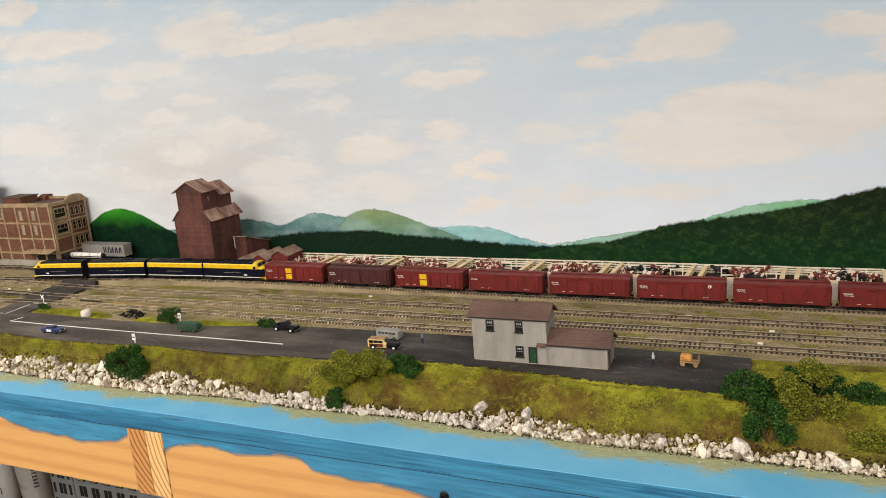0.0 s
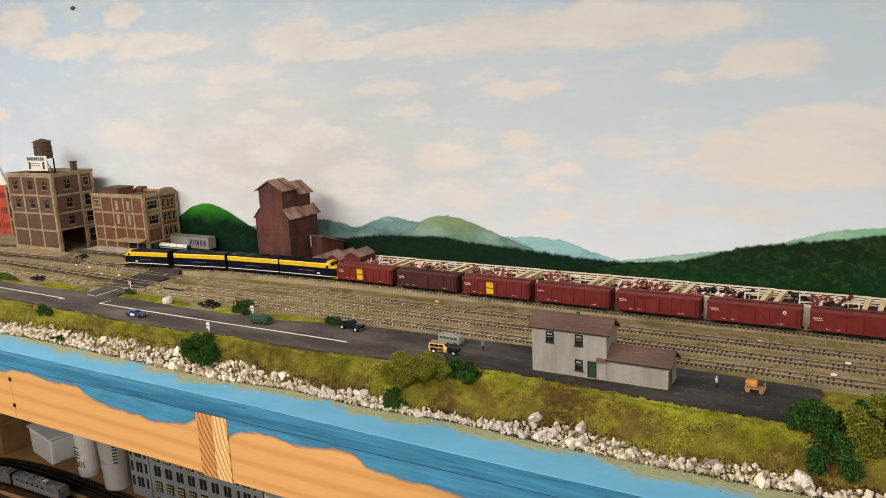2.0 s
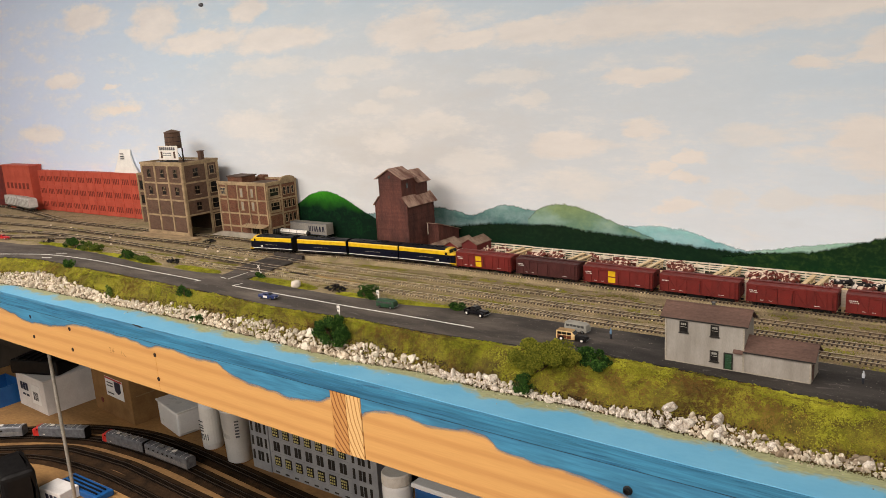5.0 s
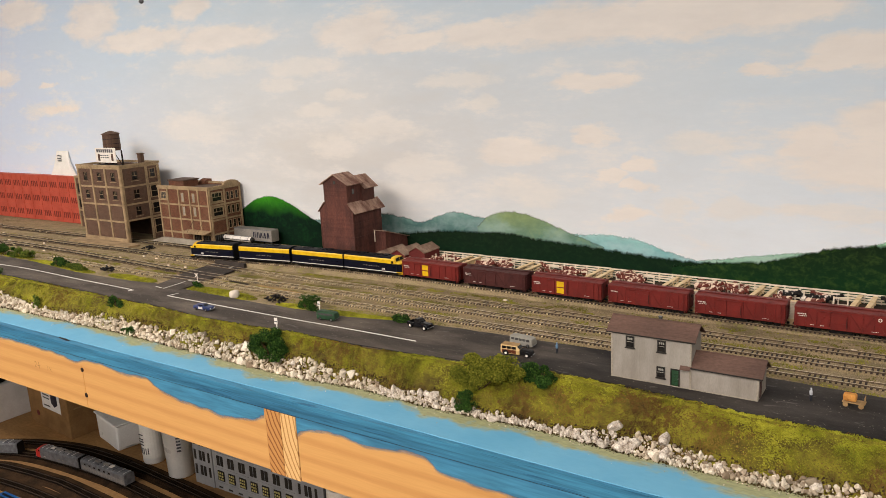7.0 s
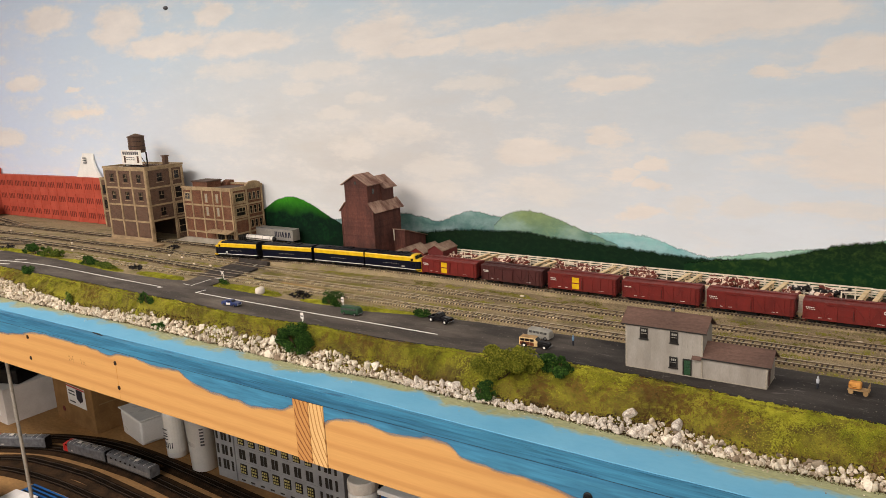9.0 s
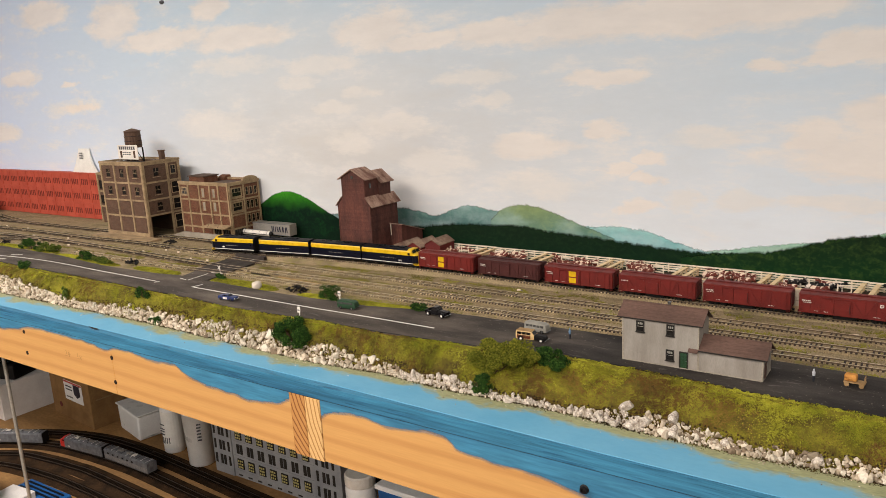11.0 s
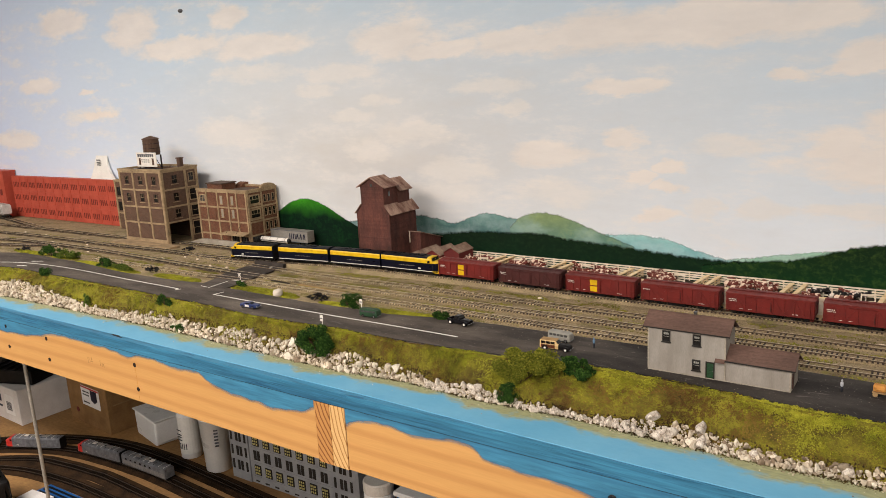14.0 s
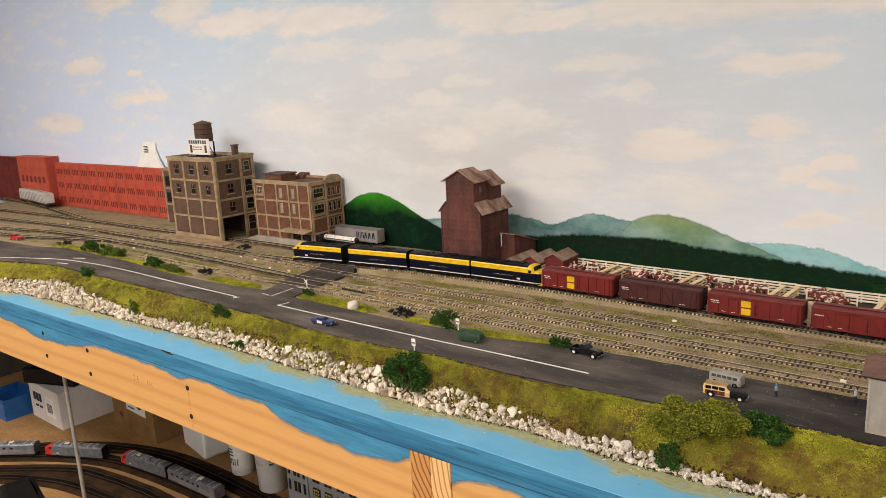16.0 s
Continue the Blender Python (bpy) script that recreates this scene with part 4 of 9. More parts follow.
# pencilled figures on the board, in single strokes
bm = bmesh.new()
STROKES = (((0, 0.010), (0.003, 0.013), (0.007, 0.011), (0.006, 0.007), (0, 0.001), (0.008, 0.002)), ((0.018, 0.014), (0.011, 0.005), (0.020, 0.006)), ((0.017, 0.010), (0.016, 0.0)),
           ((0.048, 0.013), (0.049, 0.001)), ((0.055, 0.009), (0.063, 0.0)), ((0.063, 0.009), (0.055, 0.001)))
for stroke in STROKES:
    for (xa, za), (xb, zb) in zip(stroke, stroke[1:]):
        tube(bm, (-1.458 + xa, FRONT_Y - 0.0001, -0.126 + za), (-1.458 + xb, FRONT_Y - 0.0001, -0.126 + zb), 0.00035, 5)
tagged(part("pencil_marks", bm, M["card"]), "faint pencilled figures on the front board", "mark", kind="structure")

# road front edge (plan), from which the bank falls to the river
ROAD_FRONT = [(-3.4, 0.78), (-2.4, 0.79), (-2.183, 0.835), (-2.09, 0.862), (-1.988, 0.878), (-1.855, 0.874), (-1.63, 0.872), (-1.43, 0.868), (-1.33, 0.863), (-1.18, 0.862), (-1.048, 0.851), (-0.977, 0.855), (-0.90, 0.859), (-0.84, 0.865),
              (-0.77, 0.862), (-0.70, 0.860), (-0.60, 0.867), (-0.50, 0.874), (-0.37, 0.895), (-0.28, 0.896), (-0.20, 0.888), (-0.10, 0.879), (0.04, 0.877), (0.2, 0.885), (1.3, 0.89)]
# foot of the bank at the water, and how far up the rocks reach
BANK_FOOT = [(-3.4, 0.752), (-2.3, 0.762), (-2.1, 0.789), (-1.99, 0.803), (-1.88, 0.811), (-1.6, 0.815), (-1.3, 0.821), (-1.0, 0.814), (-0.8, 0.808), (-0.65, 0.822), (-0.5, 0.815), (-0.37, 0.823), (-0.21, 0.815), (-0.03, 0.814), (0.1, 0.819), (0.2, 0.818), (1.3, 0.82)]
ROCK_BAND = [(-3.4, 0.018), (-2.2, 0.024), (-2.05, 0.033), (-1.97, 0.042), (-1.79, 0.0285), (-1.55, 0.015), (-1.39, 0.019), (-1.0, 0.019), (-0.9, 0.023), (-0.8, 0.026), (-0.7, 0.017), (-0.6, 0.0125), (-0.52, 0.02), (-0.46, 0.012), (-0.33, 0.012), (-0.26, 0.024), (-0.2, 0.024), (-0.15, 0.022), (-0.1, 0.0165), (-0.04, 0.016), (0.03, 0.019), (0.11, 0.012), (0.14, 0.017), (0.2, 0.014), (1.3, 0.015)]


def front_y(x):
    return interp(ROAD_FRONT, x) + 0.003 * noise.noise((x * 9, 2.0, 0))


def foot_y(x):
    return interp(BANK_FOOT, x) + 0.002 * noise.noise((x * 14, 8.0, 0))


def ground_z(x, y):
    """Height of the modelled ground."""
    e = front_y(x)
    t = (e - 0.004 - y) / (e - 0.004 - foot_y(x))
    if t <= 0:
        bumps = 0.0
        if x > 0.086 and y < 1.0:
            bumps = 0.004 * noise.noise((x * 14, y * 14, 5)) - 0.002
        elif y > e + 0.1:
            bumps = 0.0012 * noise.noise((x * 12, y * 30, 0)) - 0.0016
        return bumps
    t = min(t, 1.0)
    s = t * t * (3 - 2 * t)
    drop = 0.78 * s + 0.22 * t
    return -0.0032 - 0.0493 * drop + 0.004 * noise.noise((x * 26, y * 26, 1)) * min(1, t * 3) * (1 - t) * 2


def ground_sheet():
    xs = [X_L + i * 0.0095 for i in range(int((X_R - X_L) / 0.0095) + 1)]
    steps = [1.06, 0.96, 0.88, 0.79, 0.70, 0.60, 0.50, 0.40, 0.30, 0.20, 0.12, 0.05]
    bm = bmesh.new()
    rows = []
    for x in xs:
        e = front_y(x)
        f = foot_y(x)
        ys = [e - 0.004 - (e - 0.004 - f) * k for k in steps] + [e - 0.0038]
        ys += [e + 0.01 + (WALL_Y - 0.01 - e - 0.01) * k / 46 for k in range(47)]
        rows.append([bm.verts.new((x, y, ground_z(x, y))) for y in ys])
    for a, b in zip(rows, rows[1:]):
        for i in range(len(a) - 1):
            f = bm.faces.new((a[i], b[i], b[i + 1], a[i + 1]))
            x, y = a[i].co.x, a[i].co.y
            f.material_index = 1 if i < len(steps) + 1 or (x > 0.066 and y < 1.0) else 0
    return part("ground", bm, [M["dirt"], M["turf"]], smooth=True)


tagged(ground_sheet(), "modelled yard ground of grey-brown ballast and a turfed bank", "ground", kind="structure")
bm = bmesh.new()
EDGE_LAP = [(-3.4, 0.752), (-0.7, 0.751), (-0.45, 0.745), (-0.2, 0.741), (1.3, 0.741)]   # where the dark edge paint ends on top
shore, rows = bm.verts.layers.float.new("shore"), []
for i in range(int((X_R - X_L) / 0.02) + 1):
    x = X_L + i * 0.02
    e = foot_y(x)
    row = []
    w = interp(EDGE_LAP, x) + 0.0012 * noise.noise((x * 30, 4, 0))
    for y, z in ((w, -0.0526), (w + 0.0002, -0.0518), (w + 0.0010, -0.0516), (e - 0.016, -0.0505), (e - 0.002, -0.0505), (0.905, -0.0505)):
        v = bm.verts.new((x, max(y, w), z))
        v[shore] = v.co.y - e + 0.016
        row.append(v)
    rows.append(row)
for a, b in zip(rows, rows[1:]):
    for i in range(5):
        bm.faces.new((a[i], b[i], b[i + 1], a[i + 1]))
tagged(part("water", bm, M["water"]), "river painted bright blue along the layout edge", "water", kind="structure")
# lower shelf
tagged(part("lower_deck", boxes((-3.4, 1.3, 0.70, WALL_Y - 0.006, LOW_Z - 0.02, LOW_Z)), M["ply"]), "plywood lower shelf of the layout", "shelf", kind="structure")
tagged(part("lower_trim", boxes((-3.4, 1.3, 0.68, 0.70, LOW_Z - 0.10, LOW_Z)), M["pine"]), "pine edge board of the lower shelf", "board", kind="structure")

# ---- road, station platform, markings ----
ROAD_BACK = [(-3.4, 0.99), (-2.5, 0.955), (-2.29, 0.968), (-2.20, 0.996), (-2.06, 0.993), (-1.886, 0.990), (-1.79, 0.980), (-1.66, 0.967), (-1.53, 0.967), (-1.43, 0.970), (-1.37, 0.980), (-1.22, 0.972), (-1.0, 0.966), (-0.80, 0.972), (-0.74, 0.985),
             (-0.66, 1.000), (-0.50, 1.006), (-0.30, 1.010), (-0.05, 1.004), (0.082, 0.998)]


def road_sheet():
    bm = bmesh.new()
    rows, x = [], -3.4
    while x <= 0.0825:
        a, b = front_y(x) + 0.0005 * noise.noise((x * 200, 0, 0)), interp(ROAD_BACK, x) + 0.002 * noise.noise((x * 30, 7, 0))
        pts = [(x, a + 0.0004, -0.004), (x, a, 0.0010)] + [(x, a + (b - a) * k / 6, 0.0018 + 0.0004 * noise.noise((x * 10, k, 0))) for k in range(7)] + [(x, b + 0.002, -0.002)]
        rows.append([bm.verts.new(p) for p in pts])
        x += 0.0125
    for a, b in zip(rows, rows[1:]):
        for i in range(len(a) - 1):
            bm.faces.new((a[i], b[i], b[i + 1], a[i + 1]))
    bm.faces.new(rows[-1])
    # the spur that runs to the level crossing
    line = smooth_line([(-1.31, 0.955), (-1.315, 1.0), (-1.33, 1.05), (-1.345, 1.09), (-1.352, 1.24)], 0.01)
    strip(bm, line, 0.0, 0.044, -0.002, 0.0024)
    return part("road", bm, M["asphalt"])


tagged(road_sheet(), "worn dark grey asphalt road and station forecourt", "road", kind="structure")

# black strip draws the crack and shadow line under the road's edge
bm = bmesh.new()
strip(bm, [Vector((-2.4 + i * 0.0062, front_y(-2.4 + i * 0.0062) + 0.0012, 0)) for i in range(398)], 0, 0.0011, -0.002, 0.0024)
tagged(part("road_edge", bm, M["scrap"]), "black crack and shadow line drawn along the broken asphalt edge above the bank", "edge", kind="structure")


def line_mark(points, half=0.0007):
    bm = bmesh.new()
    strip(bm, smooth_line(points, 0.012), 0, half, 0.0005, 0.0028)
    return tagged(part("road_marking", bm, M["line"]), "thin white road line", "marking", kind="structure")


line_mark([(-2.45, 0.79), (-2.30, 0.828), (-2.228, 0.859), (-2.14, 0.893), (-2.062, 0.918), (-1.952, 0.931), (-1.837, 0.935), (-1.718, 0.932), (-1.603, 0.927), (-1.5, 0.924), (-1.361, 0.920)])
line_mark([(-1.250, 0.922), (-1.1, 0.919), (-0.9, 0.917), (-0.75, 0.918), (-0.612, 0.917)])
line_mark([(-1.361, 0.921), (-1.372, 0.905)])
line_mark([(-1.248, 0.921), (-1.243, 0.945)])
line_mark([(-1.340, 0.960), (-1.308, 0.956)], 0.0009)
line_mark([(-1.308, 0.956), (-1.311, 0.99), (-1.314, 1.026)], 0.0012)
line_mark([(-1.314, 1.026), (-1.277, 1.0275)], 0.0016)
line_mark([(-2.048, 0.940), (-2.006, 0.957)])
line_mark([(-2.033, 0.893), (-1.992, 0.903)])

# ---- track ----
GAUGE = 0.0165


def track(points, label, ties="tie", tie_step=0.0066, z=0.0, bed=None, group="yard tracks", rail="rail", fill="ballast", bed_lift=0):
    """Flexible track: ties in one strip, two rails of T shape."""
    line = smooth_line(points, 0.012)
    root = thing("railway_track", label, "track", group=group)
    if bed:
        bm = bmesh.new()
        strip(bm, line, 0, 0.019, z + 0.0006, z + 0.0035)
        # wide brown skirt puts the shade between the tracks onto the shelf
        strip(bm, line, 0, 0.033, z - 0.0005, z + 0.0008 + 0.0002 * bed_lift)
        part("roadbed", bm, M[bed], root)
        z += 0.0035
    if not bed:
        bm = bmesh.new()
        strip(bm, line, 0, 0.0148, z - 0.003, z + 0.0008, int(fill == "dark_bed"))
        strip(bm, line, 0, 0.0056, z + 0.0007, z + 0.0023)
        for s in (-1, 1):
            strip(bm, line, s * GAUGE / 2, 0.0030, z + 0.0006, z + 0.0017, 1)
        part("ballast_bed", bm, [M["dirt"], M[fill]], root, "low bed of ballast")
    rng = random.Random(len(points) * 31 + int(points[0][0] * 100))
    vs, fs = [], []
    for p, f, l in sides(smooth_line(points, tie_step)):
        n, w, h = len(vs), 0.0014, (0.0136 if bed else 0.0116) + rng.random() * 0.0010
        a = rng.uniform(-0.02, 0.02)
        f2, l2 = f + l * a, l - f * a
        top = z + 0.0023 + rng.uniform(-0.0002, 0.0002)
        for zz in (z - 0.002, top):
            for s, t in ((-1, -1), (1, -1), (1, 1), (-1, 1)):
                q = p + f2 * (w * s) + l2 * (h * t)
                vs.append((q.x, q.y, zz))
        fs.extend(tuple(n + i for i in q) for q in ((0, 1, 5, 4), (1, 2, 6, 5), (2, 3, 7, 6), (3, 0, 4, 7), (4, 5, 6, 7)))
    # pale blocks added for bright dashes along the rails, lower towards the station end
    hv, hf, tone = [], [], []
    for p, f, l in sides(smooth_line(points, tie_step)) if not bed else ():
        p = p + f * (tie_step / 2)
        high = 0.0024 if fill == "dark_bed" else interp([(-1.0, 0.0035), (-0.70, 0.0033), (-0.40, 0.0022), (0.1, 0.0017), (1.3, 0.0016)], p.x)
        for s in (-1, 1):
            for d in (-0.0021, 0.0021):
                if rng.random() < (0.7 if fill == "dark_bed" else 0.12) or -1.40 < p.x < -1.265:
                    continue
                n, w, h = len(hv), rng.uniform(0.0015, 0.0022), rng.uniform(0.0011, 0.0016)
                c = p + l * (s * GAUGE / 2 + d)
                top = z + high + rng.uniform(-0.0006, 0.0002)
                for zz, k in ((z + 0.0004, 1.0), (top, 0.7)):
                    for i, j in ((-1, -1), (1, -1), (1, 1), (-1, 1)):
                        q = c + f * (w * i * k) + l * (h * j * k)
                        hv.append((q.x, q.y, zz))
                hf.extend(tuple(n + i for i in q) for q in ((0, 1, 5, 4), (1, 2, 6, 5), (2, 3, 7, 6), (3, 0, 4, 7), (4, 5, 6, 7)))
                tone.extend([int(p.x > -0.45 + rng.gauss(0, 0.22))] * 5)
    if hv:
        heap = bpy.data.meshes.new("banked_ballast")
        heap.from_pydata(hv, [], hf)
        heap.materials.append(M["heap"])
        heap.materials.append(M["ballast"])
        heap.polygons.foreach_set("material_index", tone)
        tagged(new("banked_ballast", heap), "pale blocks added between the ties as bright dashes along the rails", kind="stuff").parent = root
    me = bpy.data.meshes.new("tie_strip")
    me.from_pydata(vs, [], fs)
    me.materials.append(M[ties])
    tie_ob = tagged(new("tie_strip", me), "brown ties in close rows", kind="stuff")
    tie_ob.parent = root
    for s in (-1, 1):
        bm = bmesh.new()
        strip(bm, line, s * GAUGE / 2, 0.0008, z + 0.0018, z + 0.0023)
        strip(bm, line, s * GAUGE / 2, 0.0004, z + 0.0023, z + 0.0034)
        strip(bm, line, s * GAUGE / 2, 0.0006, z + 0.0033, z + 0.0038)
        strip(bm, line, s * GAUGE / 2, 0.0006, z + 0.0038, z + 0.0041, 1)
        part("rail", bm, [M["rail_pale_side" if fill == "ballast" and not bed else "rail_side"], M[rail]], root)
    return root


TRAIN_LINE = [(-3.3, 1.120), (-2.95, 1.140), (-2.67, 1.163), (-2.45, 1.175), (-2.126, 1.176), (-1.988, 1.177), (-1.776, 1.186), (-1.60, 1.180), (-1.45, 1.183), (-1.33, 1.191), (-1.16, 1.210), (-1.0, 1.222), (-0.86, 1.2275), (-0.70, 1.228), (0.0, 1.227), (1.25, 1.226)]
# the through track climbs a little on raised roadbed behind the crossing
TRAIN_RISE = [(-3.4, 0.0), (-1.60, 0.0), (-1.48, 0.003), (-1.38, 0.0062), (-1.20, 0.0078), (-1.05, 0.0070), (-0.85, 0.0058), (-0.60, 0.0038), (-0.30, 0.0018), (0.10, 0.0005), (1.3, 0.0)]


def raised(root):
    """Lift a track onto its roadbed; the bed's foot stays on the ground and spreads."""
    for ob in root.children:
        for v in ob.data.vertices:
            up = interp(TRAIN_RISE, v.co.x)
            if v.co.z > -0.0025:
                v.co.z += up
            else:
                v.co.y += math.copysign(up, v.co.y - interp(TRAIN_LINE, v.co.x))


raised(track(TRAIN_LINE[9:], "through track of the yard under the freight train"))
raised(track(TRAIN_LINE[:10], "dark-tied through track in front of the warehouse", "tie_dark", fill="dark_bed"))
track([(-3.3, 1.225), (-3.182, 1.232), (-2.797, 1.256), (-2.426, 1.262), (-2.082, 1.268), (-1.868, 1.279), (-1.652, 1.282), (-1.40, 1.270), (-1.1, 1.247)], "rear siding that runs through the brick warehouse", "tie_dark", fill="dark_bed")
track([(-3.6, 1.39), (-3.3, 1.375), (-3.05, 1.345), (-2.80, 1.30), (-2.62, 1.268)], "siding along the red factory", "tie_dark", fill="dark_bed")
track([(-3.3, 0.99), (-3.0, 1.02), (-2.738, 1.055), (-2.493, 1.098), (-2.285, 1.112), (-2.023, 1.112), (-1.707, 1.100), (-1.50, 1.088), (-1.33, 1.081)], "dark-tied lead of the middle yard track", "tie_dark", fill="dark_bed")
track([(-1.33, 1.081), (-1.22, 1.082), (-1.1, 1.087), (-0.9, 1.091), (0.0, 1.091), (1.25, 1.091)], "middle yard track with scattered weeds")
track([(-1.66, 1.178), (-1.5, 1.160), (-1.30, 1.148), (-1.037, 1.143), (-0.84, 1.147), (0.0, 1.147), (1.25, 1.147)], "second yard track with scattered weeds")
track([(-1.90, 1.040), (-1.657, 1.034), (-1.451, 1.031), (-1.29, 1.038), (-1.0, 1.038), (-0.7, 1.037), (0.0, 1.035), (1.25, 1.033)], "front yard track along the station platform")
track([(-2.75, 0.995), (-2.504, 1.022), (-2.38, 1.055), (-2.20, 1.104)], "short dark spur beside the road", "tie_dark", fill="dark_bed")

# level crossing: dark timbers between and beside the rails
cross = thing("level_crossing", "dark timber planks laid between the rails", "crossing")
for y0, y1 in ((1.0320, 1.0415), (1.050, 1.072), (1.0765, 1.0885), (1.098, 1.134), (1.1435, 1.1560), (1.165, 1.1755), (1.1875, 1.1985), (1.2105, 1.229)):
    n = max(1, round((y1 - y0) / 0.006))
    for i in range(n):
        a, b = y0 + (y1 - y0) * i / n, y0 + (y1 - y0) * (i + 1) / n
        sh = -0.115 * ((a + b) / 2 - 1.0)
        up = 0.0064 if y0 > 1.16 else 0.0
        part("plank", boxes((-1.375 + sh, -1.272 + sh, a + 0.0007, b - 0.0007, 0.0, up + 0.0032 + 0.0003 * (i % 2))), M["timber"], cross)


part("painted_stripe", boxes((-1.3175, -1.3150, 1.1438, 1.1556, 0.0036, 0.0042)), M["line"], cross, "short white painted stripe")


# ---- buildings ----
def window(root, to, u0, u1, z0, z1, frame="buff", glass="glass", proud=0.0012, sash=1, sill=True, label=""):
    """Window unit on a wall: a frame standing proud, the pane set back in it, sash bars and a sill."""
    t = (u1 - u0) * 0.10
    bm = bmesh.new()
    box(bm, u0, u0 + t, -proud, 0.0004, z0, z1, to)
    box(bm, u1 - t, u1, -proud, 0.0004, z0, z1, to)
    box(bm, u0 + t, u1 - t, -proud, 0.0004, z1 - t, z1, to)
    box(bm, u0 + t, u1 - t, -proud, 0.0004, z0, z0 + t, to)
    w = part("window", bm, M[frame], root, label)
    bm = boxes((u0 + t, u1 - t, -0.0003, 0.0006, z0 + t, z1 - t), to=to)
    part("pane", bm, M[glass], w, "dark glass")
    bm = bmesh.new()
    zc = (z0 + z1) / 2
    box(bm, u0 + t, u1 - t, -proud * 0.7, -0.0004, zc - t * 0.2, zc + t * 0.2, to)
    for i in range(1, sash + 1):
        uc = u0 + (u1 - u0) * i / (sash + 1)
        box(bm, uc - t * 0.16, uc + t * 0.16, -proud * 0.6, -0.0004, zc if sash < 3 else z0 + t, z1 - t, to)
    part("sash_bar", bm, M["siding" if frame == "frame_dark" else "buff"], w)
    if sill:
        part("sill", boxes((u0 - t, u1 + t, -proud * 1.8, 0.0002, z0 - t * 0.9, z0 - 0.0001), to=to), M[frame if frame == "frame_dark" else "buff"], w)
    return w


def station():
    """Two-storey depot with a one-storey freight wing."""
    root = thing("station_building", "two-storey grey clapboard depot with brown roofs and a low wing", "building", pose(-0.288, 0.921, 0.0018))
    D, W1, W2 = 0.047, 0.106, 0.188
    bm = prism(bmesh.new(), [(0, 0), (D, 0), (D, 0.062), (D / 2, 0.0790), (0, 0.062)], 0, W1)
    part("wall", bm, M["siding"], root, "pale grey weathered siding")
    bm = prism(bmesh.new(), [(0.0003, 0), (D - 0.0003, 0), (D - 0.0003, 0.029), (D / 2, 0.0440), (0.0003, 0.029)], W1, W2)
    part("wall", bm, M["siding"], root, "pale grey weathered siding of the wing")
    for u0, u1, top, d in ((0.0, W1, 0.0615, 0.0), (W1 + 0.001, W2, 0.0285, 0.0003)):
        u = u0 + 0.001
        while u < u1:
            part("batten", boxes((u - 0.00028, u + 0.00028, d - 0.00012, d + 0.0001, 0.0012, top)), M["siding"], root)
            u += 0.0034
    east = lambda u, d, z: (W2 - d, u, z)
    for u in [0.0015 + i * 0.0036 for i in range(13)]:
        if not 0.008 < u < 0.0165:
            h = 0.0288 + 0.015 * (1 - abs(u - D / 2) / (D / 2))
            part("batten", boxes((u - 0.0003, u + 0.0003, -0.0005, 0.0001, 0.0012, h - 0.0012), to=east), M["siding"], root)
    part("skirting", boxes((-0.0006, W2 + 0.0006, -0.0008, D + 0.0008, 0.0, 0.0013)), M["concrete"], root, "pale base board")
    for u0, u1, ze, zr, ov in ((-0.0075, W1 + 0.0055, 0.0632, 0.0790, 0.0014), (W1 - 0.0, W2 + 0.0055, 0.0296, 0.0440, 0.0020)):
        for side in (0, 1):
            k = (zr - ze) / (D / 2)
            e, r = (-ov, D / 2) if side == 0 else (D + ov, D / 2)
            ze2 = ze - k * ov
            bm = bmesh.new()
            n = 5
            outline = [(e, ze2 + 0.0003), (r, zr + 0.0003), (r, zr + 0.0017), (e, ze2 + 0.0017)]
            prism(bm, outline, u0, u1)
            rf = part("roof", bm, M["shingle"], root, "brown roofing")
            for i in range(1, n + 1):
                f = i / (n + 0.3)
                pc, zc = e + (r - e) * f, ze2 + (zr - ze2) * f
                pd, zd = e + (r - e) * (f - 0.012), ze2 + (zr - ze2) * (f - 0.012)
                b2 = prism(bmesh.new(), [(pc, zc + 0.0016), (pc, zc + 0.0021), (pd, zd + 0.0021), (pd, zd + 0.0016)], u0 + 0.0003, u1 - 0.0003)
                part("seam", b2, M["shingle"], rf)
        part("ridge_cap", boxes((u0, u1, D / 2 - 0.0012, D / 2 + 0.0012, zr + 0.0012, zr + 0.0023)), M["shingle"], root)
        part("fascia_board", boxes((u0, u1, -ov - 0.0004, -ov + 0.0002, ze - (zr - ze) / (D / 2) * ov - 0.0001, ze - (zr - ze) / (D / 2) * ov + 0.0016)), M["frame_dark"], root)
    stack = boxes((0.0560, 0.0600, D / 2 + 0.0002, D / 2 + 0.0042, 0.0760, 0.0842), (0.0555, 0.0605, D / 2 - 0.0003, D / 2 + 0.0047, 0.0843, 0.0850))
    part("chimney", stack, M["pane"], root, "short grey chimney behind the ridge")
    front = lambda u, d, z: (u, d, z)
    for u0, u1, z0, z1 in ((0.0200, 0.0315, 0.0445, 0.0605), (0.0625, 0.0735, 0.0445, 0.0605), (0.0620, 0.0732, 0.0090, 0.0245)):
        w = window(root, front, u0, u1, z0, z1, "frame_dark", sash=0)
        for k in range(3):
            part("pane", boxes((u0 + 0.0022 + k * 0.0025, u0 + 0.0040 + k * 0.0025, -0.0007, -0.0003, z1 - 0.0054, z1 - 0.0024)), M["van_grey"], w, "pale upper pane")
